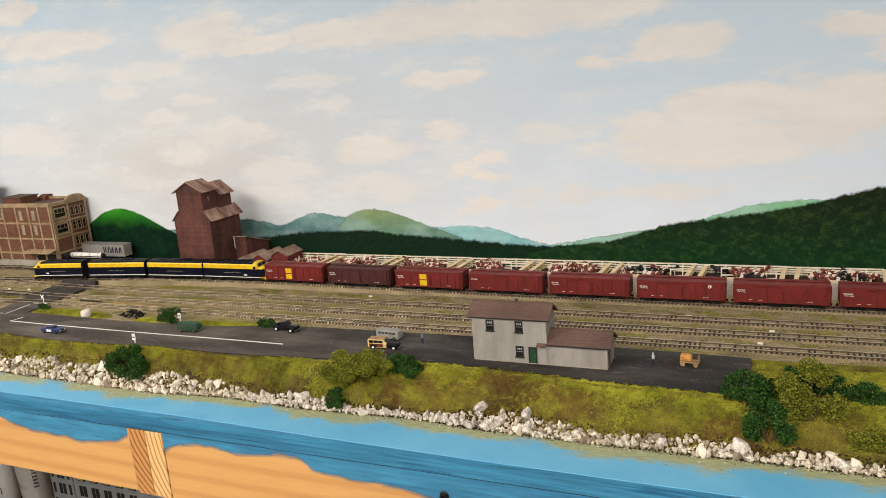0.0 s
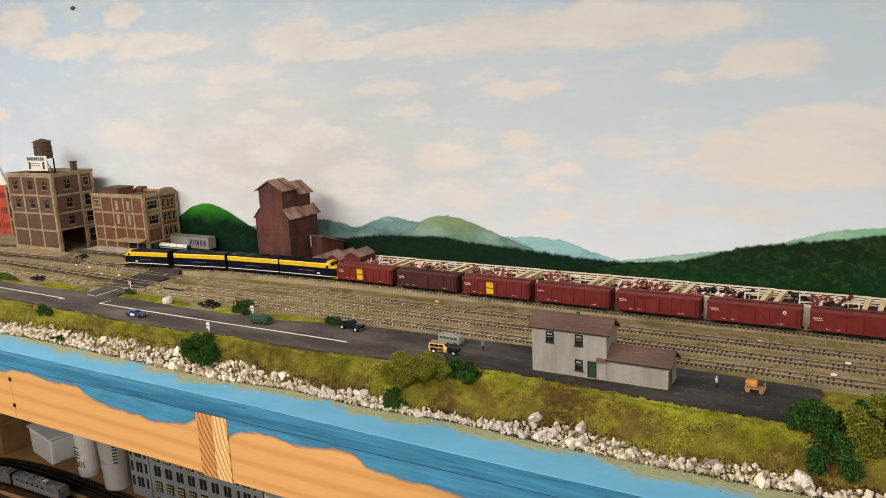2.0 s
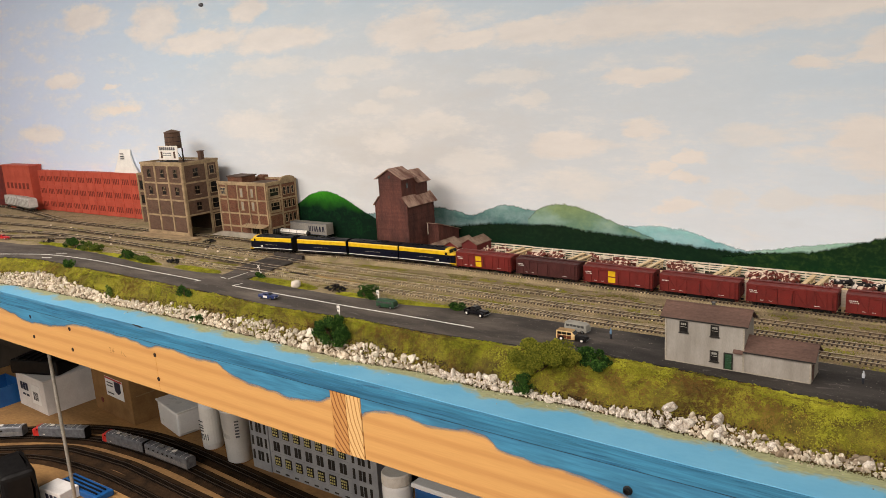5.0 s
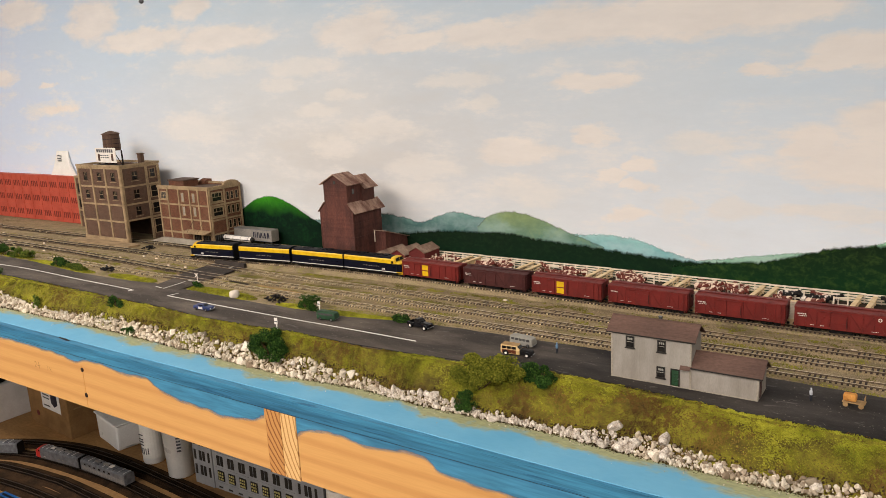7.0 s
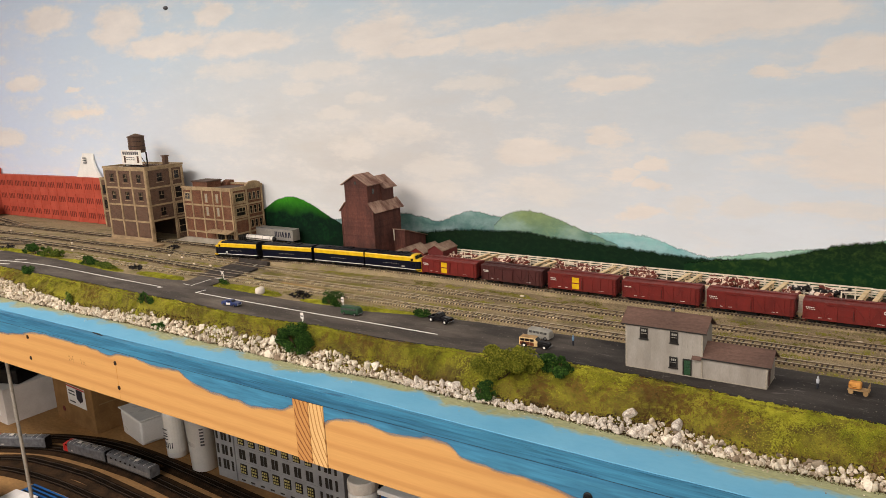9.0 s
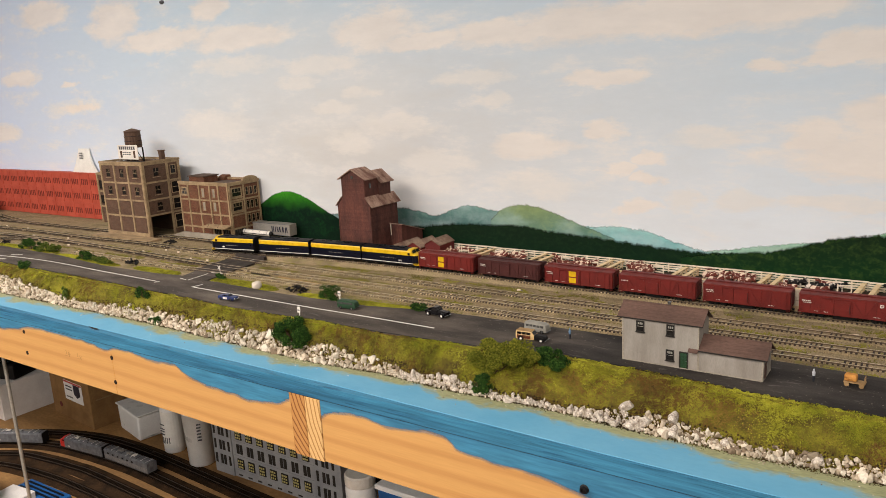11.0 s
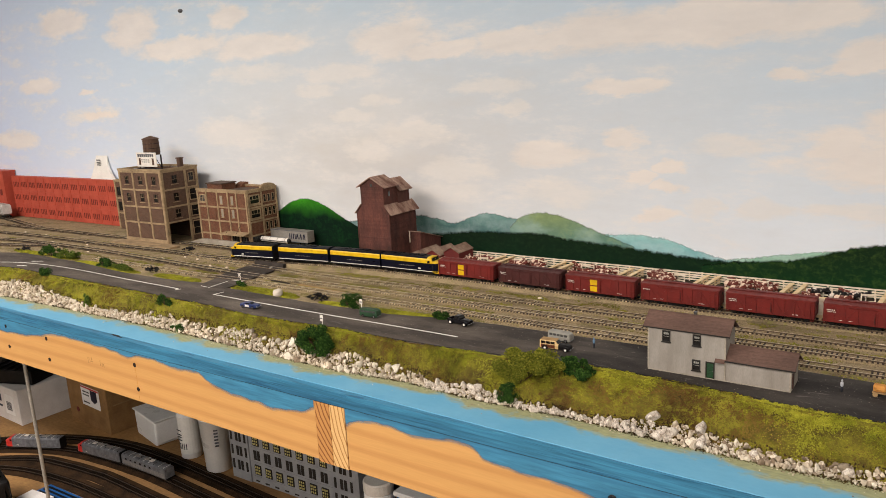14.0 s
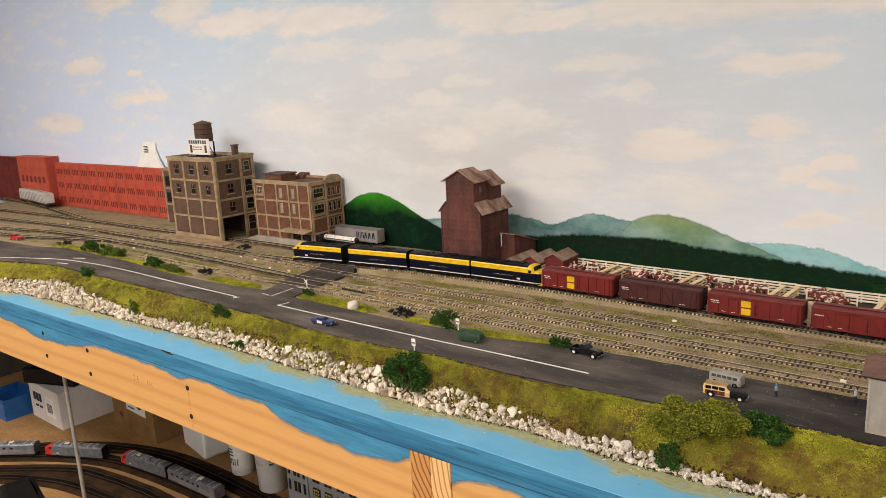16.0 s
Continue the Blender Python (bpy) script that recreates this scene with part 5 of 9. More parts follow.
    part("door_frame", boxes((0.0805, 0.0817, -0.0016, 0.0004, 0.0014, 0.0244), (0.0911, 0.0923, -0.0016, 0.0004, 0.0014, 0.0244), (0.08175, 0.09105, -0.0016, 0.0004, 0.0232, 0.0244)), M["frame_dark"], root, "dark door frame")
    door = part("door", boxes((0.0818, 0.0910, -0.0009, 0.0004, 0.0014, 0.0231)), M["door_green"], root, "dark green panelled door")
    for i in range(4):
        for u in (0.0828, 0.0868):
            part("door_panel", boxes((u, u + 0.0032, -0.0013, -0.0008, 0.0032 + i * 0.005, 0.0070 + i * 0.005)), M["olive_paint"], door)
    bm = bmesh.new()
    tube(bm, (0.0901, -0.0018, 0.0120), (0.0901, -0.0008, 0.0120), 0.0005, 8)
    part("door_knob", bm, M["chrome"], door)
    for u in (-0.0008, W1 - 0.0014):
        part("corner_board", boxes((u, u + 0.0022, -0.0007, 0.0002, 0.0014, 0.0612 if u < 0 else 0.0606)), M["concrete"], root, "pale corner board")
    part("corner_board", boxes((W2 - 0.0016, W2 + 0.0006, -0.0006, 0.0002, 0.0014, 0.0284)), M["concrete"], root, "pale corner board")
    part("door", boxes((0.0085, 0.0165, -0.0012, 0.0004, 0.0016, 0.0215), to=east), M["shingle"], root, "brown side door")
    bm = prism(bmesh.new(), [(-0.0045, 0.0262), (-0.0006, 0.0294), (-0.0006, 0.0310), (-0.0045, 0.0278)], W1 - 0.013, W1 - 0.0002)
    part("roof", bm, M["shingle"], root, "eave corner that laps over the taller wall")


station()


def elevator():
    root = thing("grain_elevator", "weathered red wooden grain elevator with rusty tin roofs", "building", pose(-1.123, 1.262, 0.0))
    # lower body, shoulders, headhouse
    part("body", prism(bmesh.new(), [(0.0, 0.0), (0.098, 0.0), (0.098, 0.131), (0.083, 0.148), (0.014, 0.148), (0.0, 0.132)], 0.0, 0.100, "y"), M["barn"], root, "tall red plank body")
    part("headhouse", prism(bmesh.new(), [(0.0145, 0.146), (0.084, 0.146), (0.084, 0.195), (0.0492, 0.2145), (0.0145, 0.195)], 0.0004, 0.048, "y"), M["barn"], root, "red plank headhouse")
    part("rear_headhouse", prism(bmesh.new(), [(0.030, 0.146), (0.0875, 0.146), (0.0875, 0.183), (0.060, 0.2045), (0.030, 0.190)], 0.048, 0.092, "y"), M["barn"], root)
    for pts, y0, y1 in (([(0.0065, 0.1908), (0.0492, 0.2147), (0.0492, 0.2167), (0.0060, 0.1926)], -0.005, 0.050),
                        ([(0.0492, 0.2147), (0.0920, 0.1908), (0.0925, 0.1926), (0.0492, 0.2167)], -0.005, 0.050),
                        ([(0.0600, 0.2047), (0.0950, 0.1778), (0.0956, 0.1796), (0.0600, 0.2067)], 0.0485, 0.097),
                        ([(0.0270, 0.1880), (0.0600, 0.2047), (0.0600, 0.2067), (0.0265, 0.1898)], 0.0505, 0.097),
                        ([(0.0845, 0.1500), (0.1050, 0.1275), (0.1058, 0.1290), (0.0850, 0.1520)], -0.003, 0.106),
                        ([(-0.0055, 0.1280), (0.0140, 0.1495), (0.0135, 0.1513), (-0.0062, 0.1294)], -0.003, 0.104)):
        rf = part("roof", prism(bmesh.new(), pts, y0, y1, "y"), M["tin"], root, "rusty corrugated tin roof")
        n = int((y1 - y0) / 0.006)
        (pa, za), (pb, zb) = pts[3] if pts[3][0] < pts[2][0] else pts[2], pts[2] if pts[3][0] < pts[2][0] else pts[3]
        for i in range(1, n):
            y = y0 + (y1 - y0) * i / n
            bm = bmesh.new()
            tube(bm, (pa, y, za), (pb, y, zb), 0.0005, 5)
            part("seam", bm, M["tin"], rf)
    # horizontal girts and plank joints
    for z in (0.034, 0.0725, 0.104):
        part("girt", boxes((-0.0012, 0.0995, -0.0014, 0.0002, z, z + 0.0022)), M["barn"], root)
        part("girt", boxes((0.0976, 0.0995, 0.0002, 0.100, z - 0.001, z + 0.0012)), M["barn"], root)
    for i in range(1, 26):
        z = 0.005 * i
        part("plank", boxes((0.0004, 0.0976, -0.0004, 0.0002, z + 0.0001, z + 0.0047)), M["barn"], root)
        part("plank", boxes((0.0976, 0.0983, 0.0006, 0.0994, z + 0.0001, z + 0.0048)), M["barn"], root)
    for i in range(9):
        z = 0.150 + 0.005 * i
        part("plank", boxes((0.0150, 0.0836, -0.0002, 0.0006, z + 0.0002, z + 0.0046)), M["barn"], root)
    for x in (-0.0004, 0.0964):
        part("corner_board", boxes((x, x + 0.0020, -0.0016, 0.0002, 0.0, 0.130)), M["barn"], root)
    part("window", boxes((0.046, 0.052, -0.0012, 0.0004, 0.1935, 0.2005)), M["pane"], root, "small gable window")
    part("window", boxes((0.0838, 0.0850, 0.017, 0.023, 0.170, 0.181)), M["pane"], root, "small side window")
    # lean-to behind
    bm = prism(bmesh.new(), [(0.068, 0.0), (0.150, 0.0), (0.150, 0.052), (0.068, 0.078)], 0.0986, 0.132)
    part("lean_to", bm, M["barn"], root, "red lean-to shed")
    bm = prism(bmesh.new(), [(0.065, 0.0790), (0.154, 0.0508), (0.154, 0.0526), (0.065, 0.0808)], 0.0985, 0.136)
    part("roof", bm, M["tin"], root, "lean-to roof")
    bm = bmesh.new()
    tube(bm, (0.1015, 0.066, 0.052), (0.1015, 0.066, 0.080), 0.0012, 6)
    part("spout", bm, M["fence"], root, "pale spout")
    # three-gabled warehouse at its foot
    shed = thing("storage_shed", "low dark red shed with three grey gable roofs", "building", pose(-0.990, 1.262, 0.0, 0, 0, 0))
    for i in range(3):
        x0, y0, z = i * 0.042, 0.012 + i * 0.014, 0.031 + i * 0.006
        part("wall", prism(bmesh.new(), [(x0, 0.0), (x0 + 0.0418, 0.0), (x0 + 0.0418, z), (x0 + 0.0209, z + 0.012), (x0, z)], y0, 0.098, "y"), M["maroon"], shed, "dark red gable wall")
        for a, b in (((x0 - 0.001, z - 0.0002), (x0 + 0.0209, z + 0.0122)), ((x0 + 0.0209, z + 0.0122), (x0 + 0.0428, z - 0.0002))):
            part("roof", prism(bmesh.new(), [a, b, (b[0], b[1] + 0.0016), (a[0], a[1] + 0.0016)], y0 - 0.003, 0.100, "y"), M["tin_grey"], shed, "grey weathered roof slope")


elevator()


def banded_front(root, to, levels, posts, post_w=0.006, band_w=0.005, proud=0.0022):
    """Concrete frame on a wall: posts at the given places, bands at the given levels."""
    for u in posts:
        part("pilaster", boxes((u - post_w / 2, u + post_w / 2, -proud, 0.0002, 0.0, levels[-1]), to=to), M["buff"], root)
    for z in levels:
        for a, b in zip(posts, posts[1:]):
            part("band", boxes((a + post_w / 2, b - post_w / 2, -proud * 0.8, 0.0002, z - band_w, z), to=to), M["buff"], root)


def warehouse():
    root = thing("brick_warehouse", "four-storey brown brick warehouse with buff concrete frame", "building", pose(-2.062, 1.246, 0.0))
    W, D, H = 0.207, 0.126, 0.216
    # walls with the railway portal left open through both ends
    part("wall", boxes((0, W, 0, 0.004, 0, H)), M["brick"], root, "brown brick front wall")
    part("wall", boxes((0, W, D - 0.004, D, 0, H)), M["brick"], root)
    for x0 in (0.0, W - 0.004):
        part("wall", boxes((x0, x0 + 0.004, 0.0042, 0.010, 0, 0.062), (x0, x0 + 0.004, 0.082, D - 0.0042, 0, 0.062), (x0, x0 + 0.004, 0.0042, D - 0.0042, 0.0622, H)), M["brick"], root, "brick end wall with a track portal")
    part("floor_slab", boxes((0.0042, W - 0.0042, 0.0042, D - 0.0042, 0.064, 0.068)), M["tar"], root)
    part("flat_roof", boxes((0.0042, W - 0.0042, 0.0042, D - 0.0042, H - 0.010, H - 0.006)), M["tar"], root, "tarred flat roof")
    levels = [0.010, 0.064, 0.112, 0.163, 0.2165]
    front = lambda u, d, z: (u, d, z)
    east = lambda u, d, z: (W - d, u, z)
    banded_front(root, front, levels, [0.003, 0.0705, 0.1365, 0.204], 0.0075)
    banded_front(root, east, [0.067, 0.112, 0.163, 0.2165], [0.003, 0.083, 0.123], 0.0075)
    part("plinth", boxes((-0.002, W + 0.0004, -0.0034, -0.0024, 0, 0.014)), M["buff"], root, "buff concrete base")
    cop = bmesh.new()
    for r in ((-0.003, W + 0.003, -0.003, 0.005, H + 0.001, H + 0.007), (-0.003, W + 0.003, D - 0.005, D + 0.003, H + 0.001, H + 0.007), (-0.003, 0.005, 0.0052, D - 0.0052, H + 0.001, H + 0.007), (W - 0.005, W + 0.003, 0.0052, D - 0.0052, H + 0.001, H + 0.007)):
        box(cop, *r)
    part("coping", cop, M["buff"], root)
    for z0 in (0.176, 0.124):
        for u in (0.030, 0.098, 0.164):
            window(root, front, u - 0.003, u + 0.019, z0, z0 + 0.027, "tank_brown", sash=2)
    for z0, z1 in ((0.176, 0.203), (0.124, 0.151), (0.075, 0.102)):
        window(root, east, 0.034, 0.055, z0, z1, "tank_brown")
    window(root, east, 0.093, 0.113, 0.178, 0.205, "buff")
    for z0, z1 in ((0.120, 0.157), (0.072, 0.107), (0.014, 0.058)):
        window(root, east, 0.090, 0.118, z0, z1, "buff", sash=0, sill=False)
    # panels in the blind lower bays
    for z0, z1 in ((0.017, 0.056), (0.071, 0.104)):
        for u in (0.009, 0.076, 0.142):
            part("panel", boxes((u, u + 0.054, -0.0010, 0.0002, z0, z1)), M["brick"], root)
    part("annex", boxes((-0.240, -0.150, 0.128, 0.160, 0, 0.166)), M["brick"], root, "narrow brick stair tower")
    for z in (0.064, 0.114):
        part("window", boxes((-0.230, -0.206, 0.1266, 0.1282, z, z + 0.028)), M["glass"], root)
        part("band", boxes((-0.241, -0.150, 0.1262, 0.1281, z - 0.012, z - 0.006)), M["buff"], root)
    part("pilaster", boxes((-0.241, -0.234, 0.1255, 0.1281, 0, 0.159)), M["buff"], root)
    part("band", boxes((-0.242, -0.150, 0.125, 0.162, 0.160, 0.1672)), M["buff"], root)
    st = boxes((0.180, 0.194, 0.080, 0.092, H - 0.006, 0.246))
    box(st, 0.178, 0.196, 0.078, 0.094, 0.2462, 0.249)
    part("chimney", st, M["tank_brown"], root, "square brown chimney")
    tagged(part("loading_apron", boxes((-2.090, -1.80, 1.205, 1.2425, -0.002, 0.004)), M["buff"]), "buff concrete apron in front of the warehouse", "apron", kind="structure")
    # rooftop water tank
    tank = thing("water_tank", "brown wooden rooftop water tank on dark legs", "tank", pose(-2.004, 1.330, H - 0.006))
    part("barrel", lathe([(0.0235, 0.046), (0.0245, 0.060), (0.0240, 0.075), (0.0235, 0.094)], 20), M["tank_brown"], tank)
    part("roof", lathe([(0.0265, 0.094), (0.0262, 0.0955), (0.013, 0.1005), (0.001, 0.104)], 20), M["tank_brown"], tank, "low conical lid")
    for z in (0.054, 0.066, 0.080):
        part("hoop", lathe([(0.0250, z), (0.0250, z + 0.0012)], 20), M["black"], tank)
    for sx in (-1, 1):
        for sy in (-1, 1):
            part("leg", boxes((sx * 0.017 - 0.0016, sx * 0.017 + 0.0016, sy * 0.017 - 0.0016, sy * 0.017 + 0.0016, 0, 0.0458)), M["black"], tank)
    bm = bmesh.new()
    tube(bm, (-0.017, -0.019, 0.002), (0.017, -0.019, 0.044), 0.0012, 5)
    tube(bm, (0.017, -0.019, 0.002), (-0.017, -0.019, 0.044), 0.0012, 5)
    part("brace", bm, M["black"], tank)
    # rooftop sign board
    sign = thing("rooftop_sign", "white rooftop billboard with dark lettering bars", "sign", pose(-1.985, 1.262, H - 0.006))
    part("board", soft_box(0, 0.097, 0, 0.002, 0.018, 0.060, 0.0004), M["white"], sign)
    for x0, x1, z0, z1 in ((0.008, 0.088, 0.047, 0.056), (0.024, 0.066, 0.037, 0.0395), (0.024, 0.066, 0.031, 0.0335)):
        n = max(1, int((x1 - x0) / 0.009))
        for i in range(n):
            a = x0 + (x1 - x0) * i / n
            part("lettering", boxes((a, a + (x1 - x0) / n * 0.72, -0.0006, 0.0, z0, z1)), M["ink"], sign)
    for x in (0.012, 0.076):
        part("emblem", boxes((x, x + 0.009, -0.0006, 0.0, 0.023, 0.043)), M["tank_brown"], sign)
    for x in (0.010, 0.048, 0.086):
        bm = bmesh.new()
        tube(bm, (x, 0.003, 0.0), (x, 0.003, 0.058), 0.0011, 5)
        tube(bm, (x, 0.030, 0.0), (x, 0.003, 0.050), 0.0011, 5)
        part("strut", bm, M["black"], sign)
    part("base_rail", boxes((0.0, 0.097, 0.0015, 0.0045, 0.010, 0.0135)), M["black"], sign)


warehouse()


def mill():
    root = thing("brick_mill", "three-storey red-brown brick mill with buff concrete frame", "building", pose(-1.775, 1.305, 0.0))
    W, D, H = 0.212, 0.110, 0.158
    part("wall", boxes((0, W, 0, D, 0.0, H - 0.006)), M["brick_red"], root, "red-brown brick walls")
    front = lambda u, d, z: (u, d, z)
    east = lambda u, d, z: (W - d, u, z)
    levels = [0.036, 0.074, 0.114, 0.158]
    posts = [0.003, 0.041, 0.088, 0.134, 0.170, 0.209]
    banded_front(root, front, levels, posts, 0.005, 0.0045)
    banded_front(root, east, levels, [0.003, 0.052, 0.107], 0.005, 0.0045)
    cop = bmesh.new()
    for r in ((-0.002, W + 0.002, -0.003, 0.004, H, H + 0.005), (-0.002, W + 0.002, D - 0.004, D + 0.002, H, H + 0.005), (W - 0.004, W + 0.002, 0.0042, D - 0.0042, H, H + 0.005)):
        box(cop, *r)
    part("coping", cop, M["buff"], root)
    part("parapet", boxes((0.001, W - 0.001, 0.001, 0.004, H - 0.006, H - 0.0002), (0.001, W - 0.001, D - 0.004, D - 0.001, H - 0.006, H - 0.0002)), M["brick_red"], root)
    # arched gable over the street end
    arch = [(0.052 + 0.0275 * (1 - math.cos(a)), H + 0.0052 + 0.011 * math.sin(a)) for a in [math.pi * i / 10 for i in range(11)]]
    part("arched_gable", prism(bmesh.new(), arch, W - 0.005, W + 0.002), M["buff"], root, "curved buff gable")
    # front windows
    window(root, front, 0.008, 0.036, 0.124, 0.147, "buff", "pane", sash=3)
    for u in (0.098, 0.144):
        for z in (0.120, 0.082):
            window(root, front, u, u + 0.012, z, z + 0.025, "buff", "concrete")
    for u in (0.012, 0.052):
        part("panel", boxes((u, u + 0.024, -0.001, 0.0002, 0.078, 0.106)), M["brick_red"], root)
    for u in (0.139, 0.175):
        d = part("loading_door", boxes((u, u + 0.027, -0.0016, 0.0002, 0.004, 0.033)), M["glass"], root, "dark glazed loading door")
        for k in range(1, 4):
            part("mullion", boxes((u + k * 0.0067 - 0.0004, u + k * 0.0067 + 0.0004, -0.0021, -0.0015, 0.004, 0.033)), M["pane"], d)
    # street end: wide factory windows, then three narrow bays
    for z in (0.120, 0.080):
        window(root, east, 0.008, 0.046, z, z + 0.028, "buff", "glass", sash=2)
    part("loading_door", boxes((0.008, 0.046, -0.0016, 0.0002, 0.0, 0.031), to=east), M["glass"], root, "dark shop front")
    for k in range(6):
        part("mullion", boxes((0.0085 + k * 0.0072, 0.0093 + k * 0.0072, -0.0022, -0.0015, 0.0, 0.031), to=east), M["pane"], root)
    for z in (0.122, 0.084, 0.044):
        for u in (0.059, 0.074, 0.090):
            window(root, east, u, u + 0.010, z, z + 0.022, "buff", "glass", sash=0)
    # canopy with hangers
    can = part("canopy", prism(bmesh.new(), [(-0.028, 0.0385), (0.0, 0.0425), (0.0, 0.0445), (-0.028, 0.0400)], 0.112, 0.212), M["buff"], root, "buff loading canopy")
    for u in (0.138, 0.180):
        bm = bmesh.new()
        tube(bm, (u, -0.026, 0.040), (u + 0.004, -0.001, 0.072), 0.0006, 5)
        part("hanger_rod", bm, M["tank_brown"], can)
    # lower roof pieces behind
    part("penthouse", boxes((0.010, 0.075, 0.030, 0.080, H - 0.006, 0.172)), M["brick_red"], root, "brick roof house")
    part("penthouse_roof", boxes((0.007, 0.078, 0.027, 0.083, 0.1722, 0.1752)), M["tar"], root)
    part("flat_roof", boxes((0.080, W - 0.005, 0.005, D - 0.005, H - 0.0058, H - 0.003)), M["tar"], root, "tarred flat roof")
    pts = [(0.092 + 0.02 * (1 - math.cos(a)), H - 0.004 + 0.016 * math.sin(a)) for a in [math.pi * i / 8 for i in range(9)]]
    part("roof_vent", prism(bmesh.new(), pts, 0.060, 0.085), M["brick_red"], root, "rounded roof monitor")
    dock = thing("loading_dock", "grey concrete loading dock before the mill", "dock", pose(-1.83, 1.298, 0.0))
    part("slab", soft_box(0.065, 0.36, -0.006, 0.003, 0.0, 0.017, 0.0006), M["concrete"], dock)
    part("ramp", prism(bmesh.new(), [(0.0, 0.0), (0.0648, 0.0), (0.0648, 0.017)], -0.006, 0.003, "y"), M["concrete"], dock, "sloping dock ramp")


mill()


def red_factory():
    """Long low-relief factory against the backdrop."""
    root = thing("red_factory", "long bright red low-relief factory front with rows of windows", "building", pose(-3.055, 1.400, 0.0))
    W, H = 0.72, 0.158
    part("wall", boxes((0, W, 0, 0.020, 0, H)), M["flat_red"], root, "plain red wall")
    part("coping", boxes((-0.001, W + 0.001, -0.0012, 0.021, H + 0.0002, H + 0.002)), M["flat_red"], root)
    n = 12
    for i in range(n + 1):
        u = W * i / n
        part("pilaster", boxes((u - 0.0014, u + 0.0014, -0.0014, 0.0002, 0, H)), M["flat_red"], root)
    for z in (0.052, 0.102):
        part("band", boxes((0, W, -0.0015, 0.0002, z - 0.002, z + 0.002)), M["flat_red"], root)
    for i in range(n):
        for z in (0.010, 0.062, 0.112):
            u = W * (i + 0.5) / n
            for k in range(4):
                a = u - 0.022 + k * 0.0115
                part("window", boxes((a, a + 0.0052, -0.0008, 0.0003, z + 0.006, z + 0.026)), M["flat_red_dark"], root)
    tower = thing("red_stair_tower", "taller bright red factory tower", "building", pose(-3.30, 1.372, 0.0))
    part("wall", boxes((0, 0.235, 0, 0.048, 0, 0.176)), M["flat_red"], tower)
    part("coping", boxes((-0.003, 0.238, -0.003, 0.049, 0.1762, 0.182)), M["flat_red"], tower)
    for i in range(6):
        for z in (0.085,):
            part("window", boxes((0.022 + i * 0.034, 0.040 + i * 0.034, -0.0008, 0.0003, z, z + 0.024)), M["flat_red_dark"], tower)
    dark = thing("maroon_factory", "dark maroon low-relief factory wall", "building", pose(-4.0, 1.395, 0.0))
    part("wall", boxes((0, 0.697, 0, 0.022, 0, 0.168)), M["maroon"], dark)
    part("coping", boxes((0, 0.697, -0.002, 0.023, 0.1682, 0.173)), M["maroon"], dark)
    for i in range(12):
        for z in (0.03, 0.10):
            part("window", boxes((0.03 + i * 0.055, 0.06 + i * 0.055, -0.0008, 0.0003, z, z + 0.03)), M["flat_red_dark"], dark)
    # curled paper slip stuck up behind the factory
    slip = thing("paper_slip", "curled white paper slip standing behind the red factory", "paper", pose(-2.52, 1.4225, 0.150))
    bm = bmesh.new()
    rows = []
    for i in range(13):
        t = i / 12
        x0 = 0.006 + 0.044 * t
        w = 0.186 - 0.066 * (1 - (1 - t) ** 2.2) - x0
        y = -0.012 * (1 - t) ** 2 - 0.0012
        rows.append([bm.verts.new((x0, y, 0.092 * t)), bm.verts.new((x0 + w, y - 0.006 * math.sin(t * 3.1), 0.092 * t)), bm.verts.new((x0 + w, y + 0.0005, 0.092 * t)), bm.verts.new((x0, y + 0.0005, 0.092 * t))])
    for a, b in zip(rows, rows[1:]):
        for i in range(4):
            bm.faces.new((a[i], a[(i + 1) % 4], b[(i + 1) % 4], b[i]))
    part("sheet", bm, M["paper"], slip, smooth=False)
    for z in (0.058, 0.066, 0.075):
        part("print", boxes((0.062, 0.084, -0.0096, -0.0088, z, z + 0.0035)), M["ink"], slip)


red_factory()


# ---- the freight train ----
TRAIN_PTS = smooth_line(TRAIN_LINE, 0.004)


def on_track(x):
    i = min(range(1, len(TRAIN_PTS) - 1), key=lambda j: abs(TRAIN_PTS[j].x - x))
    a, b, c = TRAIN_PTS[i - 1], TRAIN_PTS[i], TRAIN_PTS[i + 1]
    return b.y + (c.y - a.y) / (c.x - a.x) * (x - b.x)


def car_pose(x0, x1):
    """Pose of a vehicle whose trucks stand at x0 and x1 on the through track."""
    y0, y1 = on_track(x0), on_track(x1)
    z0, z1 = interp(TRAIN_RISE, x0), interp(TRAIN_RISE, x1)
    return pose((x0 + x1) / 2, (y0 + y1) / 2, 0.0041 + (z0 + z1) / 2, 0, -math.degrees(math.atan2(z1 - z0, x1 - x0)), math.degrees(math.atan2(y1 - y0, x1 - x0)))


